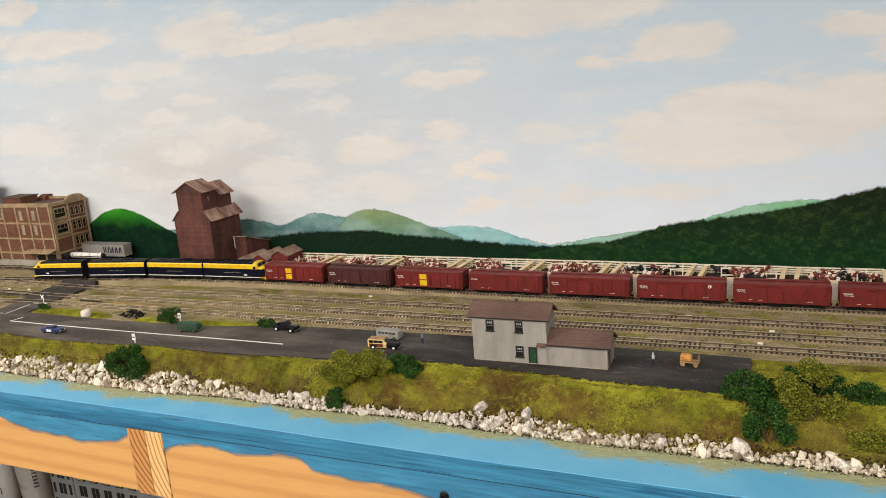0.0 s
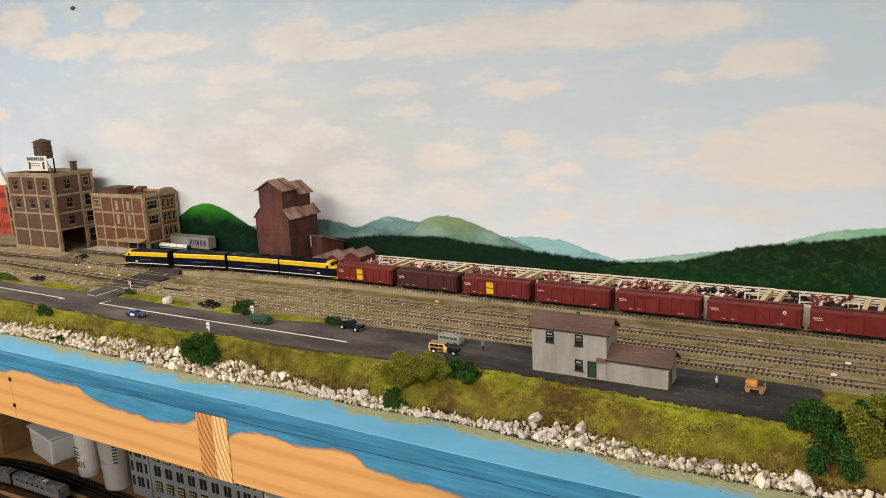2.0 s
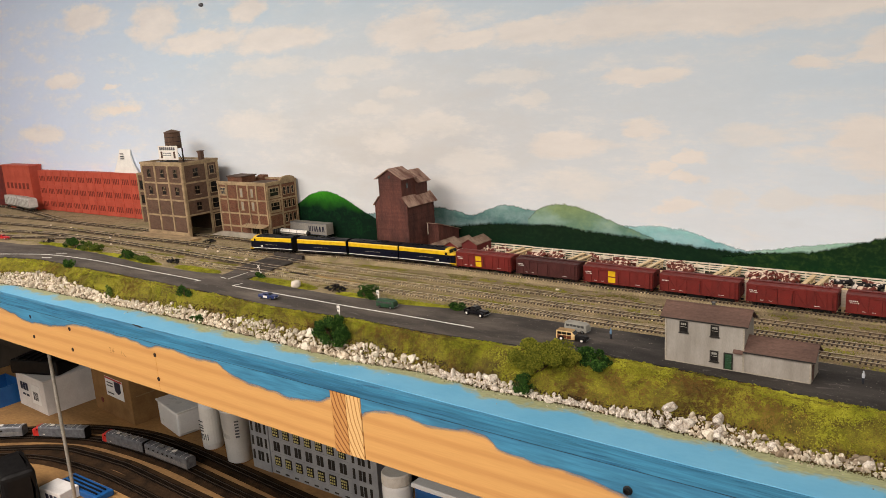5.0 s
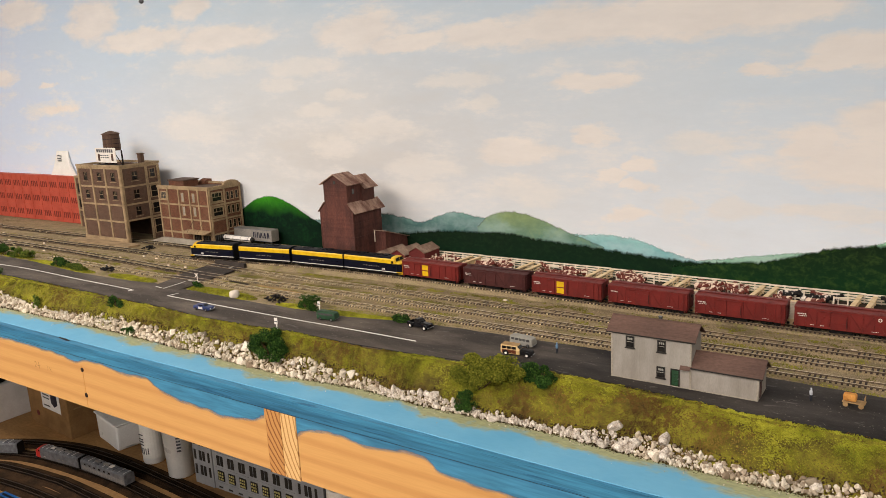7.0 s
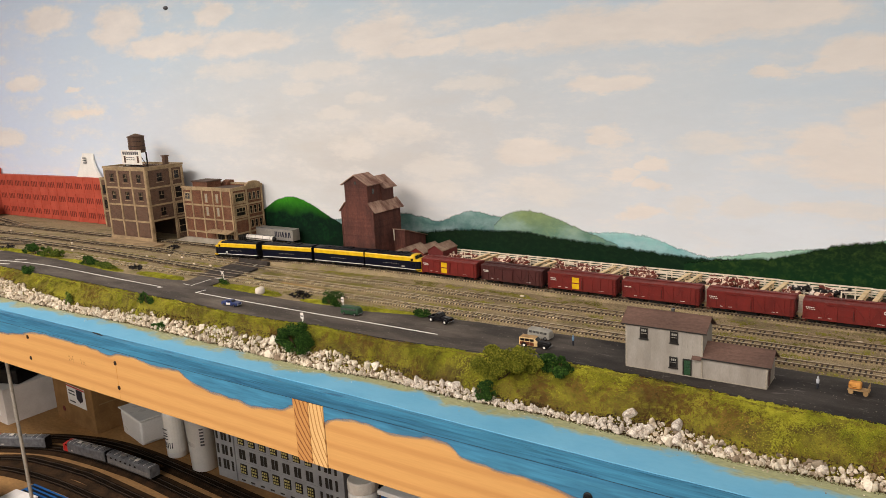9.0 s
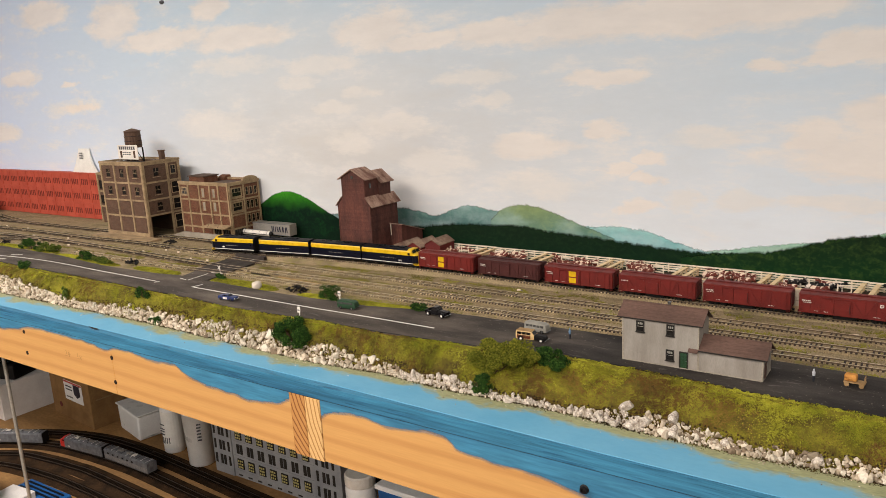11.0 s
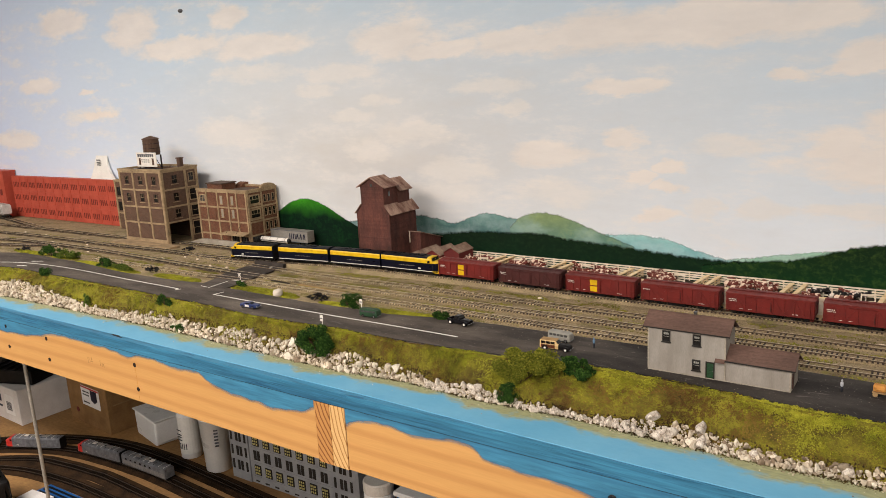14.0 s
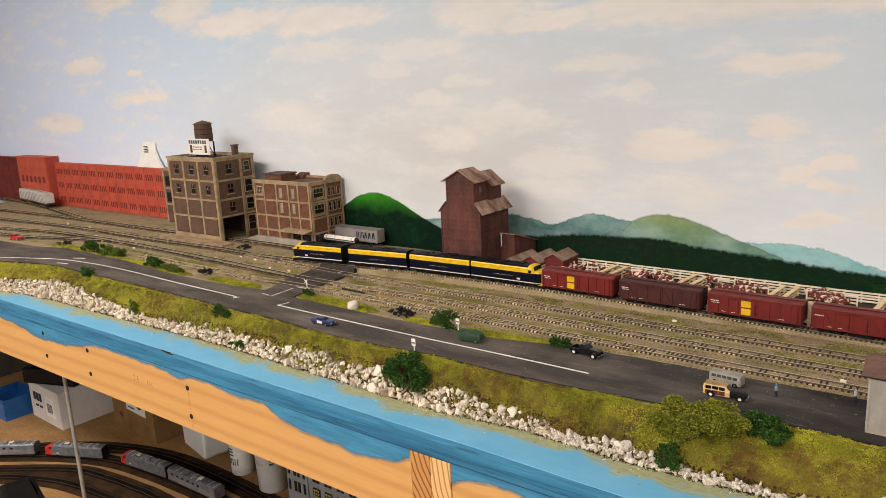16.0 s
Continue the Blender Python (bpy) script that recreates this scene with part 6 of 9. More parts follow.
def truck(root, x, material, base=0.024, wheel_r=0.0052, name="truck"):
    bm = bmesh.new()
    for s in (-1, 1):
        box(bm, x - base / 2 - 0.004, x + base / 2 + 0.004, s * 0.0122 - 0.0008, s * 0.0122 + 0.0008, 0.0052, 0.0078)
        for k in (-1, 0, 1):
            box(bm, x + k * base / 2 - 0.002, x + k * base / 2 + 0.002, s * 0.0128 - 0.0009, s * 0.0128 + 0.0009, 0.0030, 0.0072)
    box(bm, x - 0.003, x + 0.003, -0.0112, 0.0112, 0.0050, 0.0070)
    t = part(name, bm, material, root)
    for k in (-1, 1):
        for s in (-1, 1):
            wm = bmesh.new()
            tube(wm, (x + k * base / 2, s * 0.0074, wheel_r), (x + k * base / 2, s * 0.0092, wheel_r), wheel_r, 14)
            tube(wm, (x + k * base / 2, s * 0.0070, wheel_r), (x + k * base / 2, s * 0.0076, wheel_r), wheel_r + 0.0008, 14)
            part("wheel", wm, M["truck_grey"], t)
    return t


def shaped(sections, index):
    """Loft whose strips along the ring take material numbers from index."""
    bm = bmesh.new()
    rings = [[bm.verts.new(p) for p in s] for s in sections]
    n = len(rings[0])
    for a, b in zip(rings, rings[1:]):
        for i in range(n):
            bm.faces.new((a[i], a[(i + 1) % n], b[(i + 1) % n], b[i])).material_index = index[i]
    bm.faces.new(rings[0]).material_index = 0
    bm.faces.new(list(reversed(rings[-1]))).material_index = 0
    return bm


def unit_ring(x, w, low, hood):
    """Cross-section of a diesel body; hood squeezes what lies above the colour band's foot."""
    side = [(1.0, low), (1.0, low + 0.0012), (1.0, low + 0.0028), (1.0, 0.0284), (1.0, 0.0362), (0.93, 0.0385), (0.72, 0.0410), (0.36, 0.0422)]
    side = [(k, z if z <= 0.0284 else 0.0284 + (z - 0.0284) * hood) for k, z in side]
    return [(x, -w * k, z) for k, z in side] + [(x, w * k, z) for k, z in reversed(side)]


UNIT_INDEX = [0, 2, 0, 1, 1, 3, 3, 3, 3, 3, 1, 1, 0, 2, 0, 0]


def diesel(name, label, L, cab, skin, trim, roof, group):
    """Streamlined diesel: full-width body with a colour band, a bulldog nose on cab units."""
    root = thing(name, label, "locomotive", group=group)
    w, low, h = 0.0168, 0.0088, L / 2
    mats = [M[skin], M[trim], M["white"] if skin == "blue" else M[skin], M[roof]]
    secs = [unit_ring(-h, w, low, 1.0)]
    end = h - 0.030 if cab else h
    secs += [unit_ring(-h + 0.001, w, low, 1.0), unit_ring(end, w, low, 1.0)]
    part("body", shaped(secs, UNIT_INDEX), mats, root)
    if cab:
        nose_mats = [M[skin], M[trim], M["white"] if skin == "blue" else M[skin], M[trim]]
        cab_rings = [unit_ring(end + 0.0001, w, low, 1.0), unit_ring(end + 0.0085, w, low, 0.98), unit_ring(end + 0.0100, w, low, 0.90), unit_ring(end + 0.0135, w * 0.995, low, 0.36)]
        part("nose_cab", shaped(cab_rings, UNIT_INDEX), nose_mats, root, "yellow cab above the nose")
        snout = [M[skin], M[trim], M[trim], M[trim]] if skin == "blue" else nose_mats
        rows = [(0.0136, 0.995, 0.36), (0.0180, 0.975, 0.34), (0.0215, 0.93, 0.29), (0.0245, 0.85, 0.22), (0.0268, 0.74, 0.14)]
        ns = [unit_ring(end + x, w * k, low, hood) for x, k, hood in rows]
        nose = part("nose", shaped(ns, UNIT_INDEX), snout, root, "rounded nose with yellow top and chin stripe", smooth=True)
        tip = [unit_ring(end + x, w * k, low, hood) for x, k, hood in ((0.02685, 0.735, 0.138), (0.0286, 0.60, 0.08), (0.0297, 0.42, 0.03), (0.0302, 0.22, 0.005))]
        part("nose_tip", shaped(tip, UNIT_INDEX), [M[trim]] * 4, nose, "yellow nose front")
        part("chin", prism(bmesh.new(), [(end + 0.016, 0.0066), (end + 0.0285, 0.0066), (end + 0.0292, 0.0100), (end + 0.016, 0.0100)], -w * 0.80, w * 0.80, "y"), M[trim], nose)
        for s in (-1, 1):
            ws = bmesh.new()
            lo = [(end + 0.0132, s * 0.0012, 0.0330), (end + 0.0128, s * 0.0135, 0.0330), (end + 0.0104, s * 0.0122, 0.0392), (end + 0.0108, s * 0.0012, 0.0400)]
            loft([[(x + 0.0010, y, z + 0.0004) for x, y, z in lo], [(x - 0.0012, y, z - 0.0004) for x, y, z in lo]], bm=ws)
            part("windshield", ws, M["glass"], nose)
            part("side_window", boxes((end + 0.0015, end + 0.0075, s * w - 0.0004, s * w + 0.0004, 0.0290, 0.0342)), M["glass"], nose)
        bm = bmesh.new()
        tube(bm, (end + 0.024, 0, 0.0262), (end + 0.0302, 0, 0.0256), 0.0022, 12)
        part("headlight", bm, M["chrome"], nose)
        part("pilot", prism(bmesh.new(), [(end + 0.020, 0.0012), (end + 0.0305, 0.0012), (end + 0.0295, 0.0066), (end + 0.018, 0.0066)], -0.0125, 0.0125, "y"), M["black"], nose)
        for k in range(3):
            for side in (-1, 1):
                part("number_panel", boxes((end - 0.024 + k * 0.0028, end - 0.022 + k * 0.0028, side * w - 0.0003, side * w + 0.0003, 0.0140, 0.0176)), M["white"], root)
    # lettering bars on both flanks, portholes, roof gear
    a0, a1 = -h + 0.052, -h + 0.098
    for i in range(10):
        x = a0 + (a1 - a0) * i / 10
        for side in (-1, 1):
            part("lettering", boxes((x, x + 0.0028, side * w - 0.0003, side * w + 0.0003, 0.0195, 0.0202 + 0.0004 * (i % 3))), M["concrete"], root)
    part("sill", boxes((-h + 0.002, end, -w + 0.0012, w - 0.0012, 0.0066, 0.0086)), M["black"], root)
    for i, x in enumerate((-0.048, -0.036, -0.004, 0.008)):
        part("roof_fan", lathe([(0.0058, 0.0418), (0.0060, 0.0432), (0.0045, 0.0436)], 14, at=(x, 0, 0)), M["trailer_grey" if skin == "steel" else roof], root)
    # silver units: white hatch and ribs put roof highlights into the colour
    part("roof_hatch", boxes((0.020, 0.034, -0.006, 0.006, 0.0420, 0.0440)), M["white" if skin == "steel" else roof], root)
    if skin == "steel":
        for k in range(9):
            x = -h + 0.010 + k * (end + h - 0.02) / 8
            part("roof_rib", boxes((x, x + 0.0012, -0.0125, 0.0125, 0.0405, 0.0424)), M["label_white" if k % 3 else "black"], root)
        for z in (0.0135, 0.0165, 0.0195, 0.0225):
            part("side_flute", boxes((-h + 0.004, end - 0.002, -w - 0.0005, -w + 0.0002, z, z + 0.0010)), M["trailer_grey"], root)
        for k in range(6):
            x = -h + 0.018 + k * 0.024
            if x < end - 0.012:
                part("porthole", boxes((x, x + 0.008, -w - 0.0004, -w + 0.0002, 0.0270, 0.0320)), M["glass"], root)
    for x in (-0.024, 0.016):
        part("exhaust", boxes((x - 0.0022, x + 0.0022, -0.0012, 0.0012, 0.0420, 0.0446)), M["black"], root)
    for s in (-1, 1):
        for k in range(4):
            x = -h + 0.012 + k * 0.030
            if x < end - 0.004:
                part("grille", boxes((x, x + 0.022, s * w - 0.0003, s * w + 0.0003, 0.0352, 0.0360)), M[trim], root)
    part("fuel_tank", soft_box(-0.018, 0.018, -0.0125, 0.0125, 0.0016, 0.0064, 0.001), M["black"], root)
    part("coupler", boxes((-h - 0.0022, -h + 0.001, -0.002, 0.002, 0.0052, 0.0080)), M["black"], root)
    # diaphragm between units
    part("diaphragm", boxes((-h - 0.0016, -h - 0.0001, -0.0145, 0.0145, 0.0062, 0.0405)), M["black"], root)
    truck(root, -h + 0.027, M["truck_grey"], 0.026)
    truck(root, h - 0.034, M["truck_grey"], 0.026)
    return root


UNIT = 0.1500
A = diesel("diesel_cab_unit", "dark blue streamlined diesel cab unit with yellow band and nose", 0.158, True, "blue", "yellow", "roof_dark", "diesel locomotives of the train")
A.matrix_basis = car_pose(-1.012 + 0.02, -0.859 - 0.02) @ Matrix.Diagonal((0.97, 1, 1, 1))
copy_thing(A, car_pose(-1.489 + 0.02, -1.331 - 0.02) @ pose(0, 0, 0, 0, 0, 180))
B = diesel("diesel_booster_unit", "dark blue cabless diesel booster unit with a yellow band", UNIT, False, "blue", "yellow", "roof_dark", "diesel locomotives of the train")
B.matrix_basis = car_pose(-1.3175 + 0.02, -1.1655 - 0.02)
copy_thing(B, car_pose(-1.1595 + 0.02, -1.0155 - 0.02) @ Matrix.Diagonal((0.95, 1, 1, 1)))


def boxcar(paint, roof, label, doors=None, bracing=True, emblem=False, marks=1):
    root = thing("boxcar", label, "freight car", group="boxcars of the train")
    L, w, z0, z1 = 0.0688, 0.0169, 0.0093, 0.0372
    part("body", soft_box(-L, L, -w, w, z0, z1, 0.0004), M[paint], root)
    for s in (-1, 1):
        pts = [(s * (w + 0.0007), z1 + 0.0001), (0, z1 + 0.0022), (0, z1 + 0.0030), (s * (w + 0.0007), z1 + 0.0011)]
        part("roof", prism(bmesh.new(), pts, -L - 0.0005, L + 0.0005), M[roof], root)
    for k in range(13):
        x = -L + 0.002 + k * (2 * L - 0.004) / 12
        bm = bmesh.new()
        for s in (-1, 1):
            tube(bm, (x, s * (w + 0.0004), z1 + 0.0013), (x, s * 0.003, z1 + 0.0028), 0.0004, 5)
        part("roof_rib", bm, M[roof], root)
    rb = bmesh.new()
    for y in (-0.0019, 0, 0.0019):
        box(rb, -L, L, y - 0.0008, y + 0.0008, z1 + 0.0036, z1 + 0.0041)
    part("running_board", rb, M[roof], root)
    part("side_sill", boxes((-L, L, -w - 0.0005, -w + 0.0003, z0 - 0.0010, z0 + 0.0012)), M[paint], root)
    part("top_rail", boxes((-L, L, -w - 0.0006, -w + 0.0003, z1 - 0.0018, z1 - 0.0002)), M[paint], root)
    # posts and braces of the outside frame
    span = [-0.0675, -0.0530, -0.0380, -0.0200, 0.0060, 0.0235, 0.0385, 0.0535, 0.0675] if not doors else [-0.0675, -0.0530, -0.0380, -0.0230, 0.0050, 0.0230, 0.0380, 0.0530, 0.0675]
    for x in span:
        part("post", boxes((x - 0.0008, x + 0.0008, -w - 0.0010, -w + 0.0002, z0 + 0.0012, z1 - 0.0018)), M[paint], root)
    if bracing:
        for i, (a, b) in enumerate(zip(span, span[1:])):
            if i == 3:
                continue
            up = (i % 2 == 0) if i < 3 else (i % 2 == 1)
            p, q = (a + 0.001, z0 + 0.002), (b - 0.001, z1 - 0.0025)
            if not up:
                p, q = (a + 0.001, z1 - 0.0025), (b - 0.001, z0 + 0.002)
            d = 0.0008
            vs = [(p[0], p[1] - d), (p[0], p[1] + d), (q[0], q[1] + d), (q[0], q[1] - d)]
            bm = bmesh.new()
            f = [bm.verts.new((x, -w - 0.0008, z)) for x, z in vs]
            g = [bm.verts.new((x, -w + 0.0002, z)) for x, z in vs]
            bm.faces.new(f)
            bm.faces.new(list(reversed(g)))
            for k in range(4):
                bm.faces.new((f[k], f[(k + 1) % 4], g[(k + 1) % 4], g[k]))
            part("brace", bm, M[paint], root)
    # sliding door
    dx0, dx1 = span[3] + 0.0015, span[4] - 0.0015
    door = part("door", soft_box(dx0, dx1, -w - 0.0011, -w + 0.0002, z0 + 0.0008, z1 - 0.0024, 0.0003), M[paint], root)
    if doors:
        for za, zb in ((z0 + 0.0022, z0 + 0.0122), (z0 + 0.0144, z0 + 0.0244)):
            part("door_placard", boxes((dx0 + 0.0040, dx1 - 0.0068, -w - 0.0015, -w - 0.0009, za, zb)), M["yellow"], door, "bright yellow door placard")
    else:
        for z in (z0 + 0.009, z0 + 0.019):
            part("door_rib", boxes((dx0 + 0.001, dx1 - 0.001, -w - 0.0015, -w - 0.0009, z, z + 0.0008)), M[paint], door)
    part("door_track", boxes((dx0 - 0.016, dx1 + 0.002, -w - 0.0020, -w + 0.0002, z1 - 0.0030, z1 - 0.0020)), M[paint], root)
    for k in range(4):
        z = z0 + 0.003 + k * 0.0046
        part("grab_iron", boxes((-L + 0.0012, -L + 0.0058, -w - 0.0016, -w - 0.0011, z, z + 0.0005)), M[paint], root)
    part("door_latch", boxes((dx1 - 0.0016, dx1 - 0.0008, -w - 0.0019, -w - 0.0010, z0 + 0.004, z0 + 0.020)), M["car_brown"], root)
    x = L - 0.0065
    lad = bmesh.new()
    box(lad, x, x + 0.0005, -w - 0.0016, -w - 0.0004, z0, z1 - 0.001)
    box(lad, x + 0.0055, x + 0.0060, -w - 0.0016, -w - 0.0004, z0, z1 - 0.001)
    for k in range(7):
        box(lad, x, x + 0.0060, -w - 0.0017, -w - 0.0012, z0 + 0.001 + k * 0.0046, z0 + 0.0016 + k * 0.0046)
    part("ladder", lad, M[paint], root)
    # lettering bars
    rows = [(-0.0640, 0.0225, 5, 0.0017), (-0.0625, 0.0198, 5, 0.0011)]
    rows = rows if marks else rows[:1]
    for x, z, n, hgt in rows:
        for i in range(n):
            part("lettering", boxes((x + i * 0.0026, x + i * 0.0026 + 0.0016, -w - 0.0013, -w - 0.0008, z0 + z - 0.0045, z0 + z - 0.0045 + hgt)), M["white"], root)
    for x, n in ((-0.046, 3), (-0.032, 3), (0.036, 2), (0.040, 3)):
        for i in range(n):
            part("lettering", boxes((x + i * 0.0019, x + i * 0.0019 + 0.0012, -w - 0.0013, -w - 0.0008, z0 + 0.0030, z0 + 0.0038)), M["white"], root)
    if emblem:
        bm = bmesh.new()
        tube(bm, (0.046, -w - 0.0002, z0 + 0.022), (0.046, -w - 0.0014, z0 + 0.022), 0.0027, 18)
        part("emblem", bm, M["white"], root, "round white emblem")
        bm = boxes((0.0440, 0.0480, -w - 0.0017, -w - 0.0013, z0 + 0.0215, z0 + 0.0225))
        box(bm, 0.0455, 0.0465, -w - 0.00165, -w - 0.0013, z0 + 0.0200, z0 + 0.0214)
        box(bm, 0.0455, 0.0465, -w - 0.00165, -w - 0.0013, z0 + 0.0226, z0 + 0.0240)
        part("emblem_cross", bm, M[paint], root)
    part("underframe", boxes((-L + 0.002, L - 0.002, -0.006, 0.006, 0.0040, 0.0092), (-0.02, 0.012, -0.0125, -0.008, 0.0022, 0.0092)), M["black"], root)
    for s in (-1, 1):
        part("coupler", boxes((s * (L + 0.0018) - 0.0020, s * (L + 0.0018) + 0.0020, -0.0018, 0.0018, 0.0040, 0.0068)), M["black"], root)
    for k in range(8):
        z = z0 + 0.0022 + k * 0.0036
        part("end_rib", boxes((L - 0.0002, L + 0.0008, -w + 0.0006, w - 0.0006, z, z + 0.0015)), M[paint], root)
    end_lad = bmesh.new()
    for y in (-0.0155, -0.0105):
        box(end_lad, L + 0.0009, L + 0.0015, y - 0.0003, y + 0.0003, z0, z1)
    for k in range(7):
        box(end_lad, L + 0.0015, L + 0.0019, -0.0158, -0.0102, z0 + 0.001 + k * 0.0046, z0 + 0.0016 + k * 0.0046)
    part("end_ladder", end_lad, M["car_brown"], root)
    for x in (-L + 0.0030, L - 0.0030):
        part("step", boxes((x - 0.0022, x - 0.0017, -w - 0.0006, -w + 0.0002, z0 - 0.0042, z0 - 0.0011), (x + 0.0017, x + 0.0022, -w - 0.0006, -w + 0.0002, z0 - 0.0042, z0 - 0.0011), (x - 0.0016, x + 0.0016, -w - 0.0006, -w + 0.0002, z0 - 0.0042, z0 - 0.0037)), M[paint], root, "stirrup step")
    bm = bmesh.new()
    tube(bm, (L + 0.0008, 0.004, 0.030), (L + 0.0016, 0.004, 0.030), 0.0028, 12)
    part("brake_wheel", bm, M["black"], root)
    truck(root, -L + 0.022, M["black"], 0.0195, 0.0048)
    truck(root, L - 0.022, M["black"], 0.0195, 0.0048)
    return root


KINDS = (("car_red", "roof_red", "mineral red boxcar with two yellow door placards", True, False, False, 1),
         ("car_brown", "car_brown", "dark brown outside-braced boxcar", False, True, False, 1),
         ("car_red", "roof_red", "mineral red boxcar with two yellow door placards", True, False, False, 1),
         ("car_red", "roof_red", "mineral red outside-braced boxcar", False, True, False, 0),
         ("car_red", "roof_red", "mineral red outside-braced boxcar with white lettering bars", False, True, False, 1),
         ("car_red", "roof_red", "mineral red outside-braced boxcar with a round white emblem", False, True, True, 1),
         ("car_red", "roof_red", "mineral red outside-braced boxcar with white lettering bars", False, True, False, 1),
         ("car_red", "roof_red", "mineral red outside-braced boxcar with white lettering bars", False, True, False, 1))
for i, (paint, roof, label, placard, brace, emblem, marks) in enumerate(KINDS):
    x = -0.8595 + 0.1500 * i
    car = boxcar(paint, roof, label, placard, brace, emblem, marks)
    car.matrix_basis = car_pose(x + 0.022, x + 0.1202)


# ---- stock pens behind the train ----
PEN_FLOOR = 0.0150
PEN_PITCH = 0.150


def pens():
    """Board pens on a low platform: rear fence, two plank walkways to each pen, gates and a loading chute at each car's end."""
    root = thing("stock_pens", "cream-painted wooden stock pens in a long row", "pen", pose(0, 0, 0))
    rng = random.Random(8)
    X0, X1, Y0, Y1 = -0.905, 1.0, 1.262, 1.368

    def bar(x0, y0, x1, y1, z0, z1, half, name="rail", mt="fence"):
        bm = bmesh.new()
        strip(bm, [Vector((x0, y0, 0)), Vector((x1, y1, 0))], 0, half, z0, z1)
        part(name, bm, M[mt], root)

    def fence(x0, y0, x1, y1, top, rails, first):
        n = max(1, round(math.hypot(x1 - x0, y1 - y0) / 0.0245))
        for i in range(n + 1):
            x, y = x0 + (x1 - x0) * i / n, y0 + (y1 - y0) * i / n
            part("post", boxes((x - 0.0011, x + 0.0011, y - 0.0010, y + 0.0010, 0.0, top + 0.0003)), M["fence"], root)
        d = Vector((x1 - x0, y1 - y0, 0)).normalized()
        ox, oy = d.y * 0.0016, -d.x * 0.0016
        for k in range(rails):
            z = first + (top - 0.0022 - first) * k / (rails - 1)
            dz = rng.uniform(-0.0003, 0.0003)
            bar(x0 + ox, y0 + oy, x1 + ox, y1 + oy, z + dz, z + dz + 0.0027, 0.0005)

    n = 13
    for i in range(n):
        a, b = X0 + (X1 - X0) * i / n, X0 + (X1 - X0) * (i + 1) / n
        fence(a, Y1, b, Y1, 0.0350 - 0.0080 * i / n, 4, 0.0180 - 0.003 * i / n)
    fence(X0, Y0 + 0.02, X0, Y1 - 0.003, 0.0330, 4, 0.0170)
    part("pen_floor", boxes((X0, X1, Y0, Y1, -0.001, PEN_FLOOR)), M["pen_soil"], root, "dark earth floor of the pens")
    for i in range(12):
        x = -0.938 + PEN_PITCH * i
        # pair of walkway boards with rails under them, running back from the track
        for u in (0.0, 0.0215):
            if x + u < X0 + 0.01:
                continue
            top = 0.0322 - 0.0050 * i / 12
            bar(x + u, Y0 + 0.012, x + u + 0.007, Y1 - 0.004, top - 0.0012, top, 0.0038, "walkway_board", "walk_board")
            for z in (PEN_FLOOR + 0.002, PEN_FLOOR + 0.0070, PEN_FLOOR + 0.0118):
                bar(x + u, Y0 + 0.012, x + u + 0.007, Y1 - 0.004, z, z + 0.0022, 0.0005, "rail", "walk_board")
            for k in range(5):
                f = k / 4
                xx, yy = x + u + 0.007 * f, Y0 + 0.012 + (Y1 - 0.017 - Y0) * f
                part("post", boxes((xx - 0.0009, xx + 0.0009, yy - 0.0009, yy + 0.0009, PEN_FLOOR - 0.001, top - 0.0013)), M["walk_board"], root)
        # gates standing between the walkways
        for u, w, y, lean in ((0.050, 0.026, 1.338, 0.004), (0.098, 0.022, 1.346, -0.005), (0.118, 0.020, 1.320, 0.006)):
            gx = x + u + rng.uniform(-0.006, 0.006)
            if gx < X0 + 0.01 or rng.random() < 0.2:
                continue
            g = bmesh.new()
            hgt = 0.0352 - 0.005 * i / 12 + rng.uniform(-0.001, 0.002)
            for q in (0, w):
                box(g, gx + q - 0.0011, gx + q + 0.0011, y + lean * q / w - 0.0009, y + lean * q / w + 0.0009, PEN_FLOOR - 0.001, hgt)
            for z in (hgt - 0.0034, PEN_FLOOR + 0.004):
                strip(g, [Vector((gx + 0.0012, y, 0)), Vector((gx + w - 0.0012, y + lean, 0))], 0, 0.0006, z, z + 0.0026)
            part("gate", g, M["fence"], root, "cream pen gate")
        # dark feed trough
        tx = x + 0.062 + rng.uniform(-0.004, 0.004)
        if tx > X0 and i % 4:
            part("trough", soft_box(tx, tx + 0.040, 1.350, 1.362, PEN_FLOOR - 0.001, PEN_FLOOR + 0.0085, 0.0006), M["scrap"], root, "black feed trough")
        # plank chute facing the gap between two cars
        cx = -0.8595 + PEN_PITCH * (i + 1)
        cx += (cx - 0.08) * 0.033 - 0.014
        for k in range(6):
            part("chute_plank", boxes((cx, cx + 0.026, 1.2495, 1.2508, 0.0105 + k * 0.0048, 0.0148 + k * 0.0048)), M["fence"], root)
        part("chute", boxes((cx + 0.0005, cx + 0.0255, 1.2510, 1.2615, 0.0, 0.0385)), M["walk_board"], root, "tan plank loading chute")
    return root


pens()


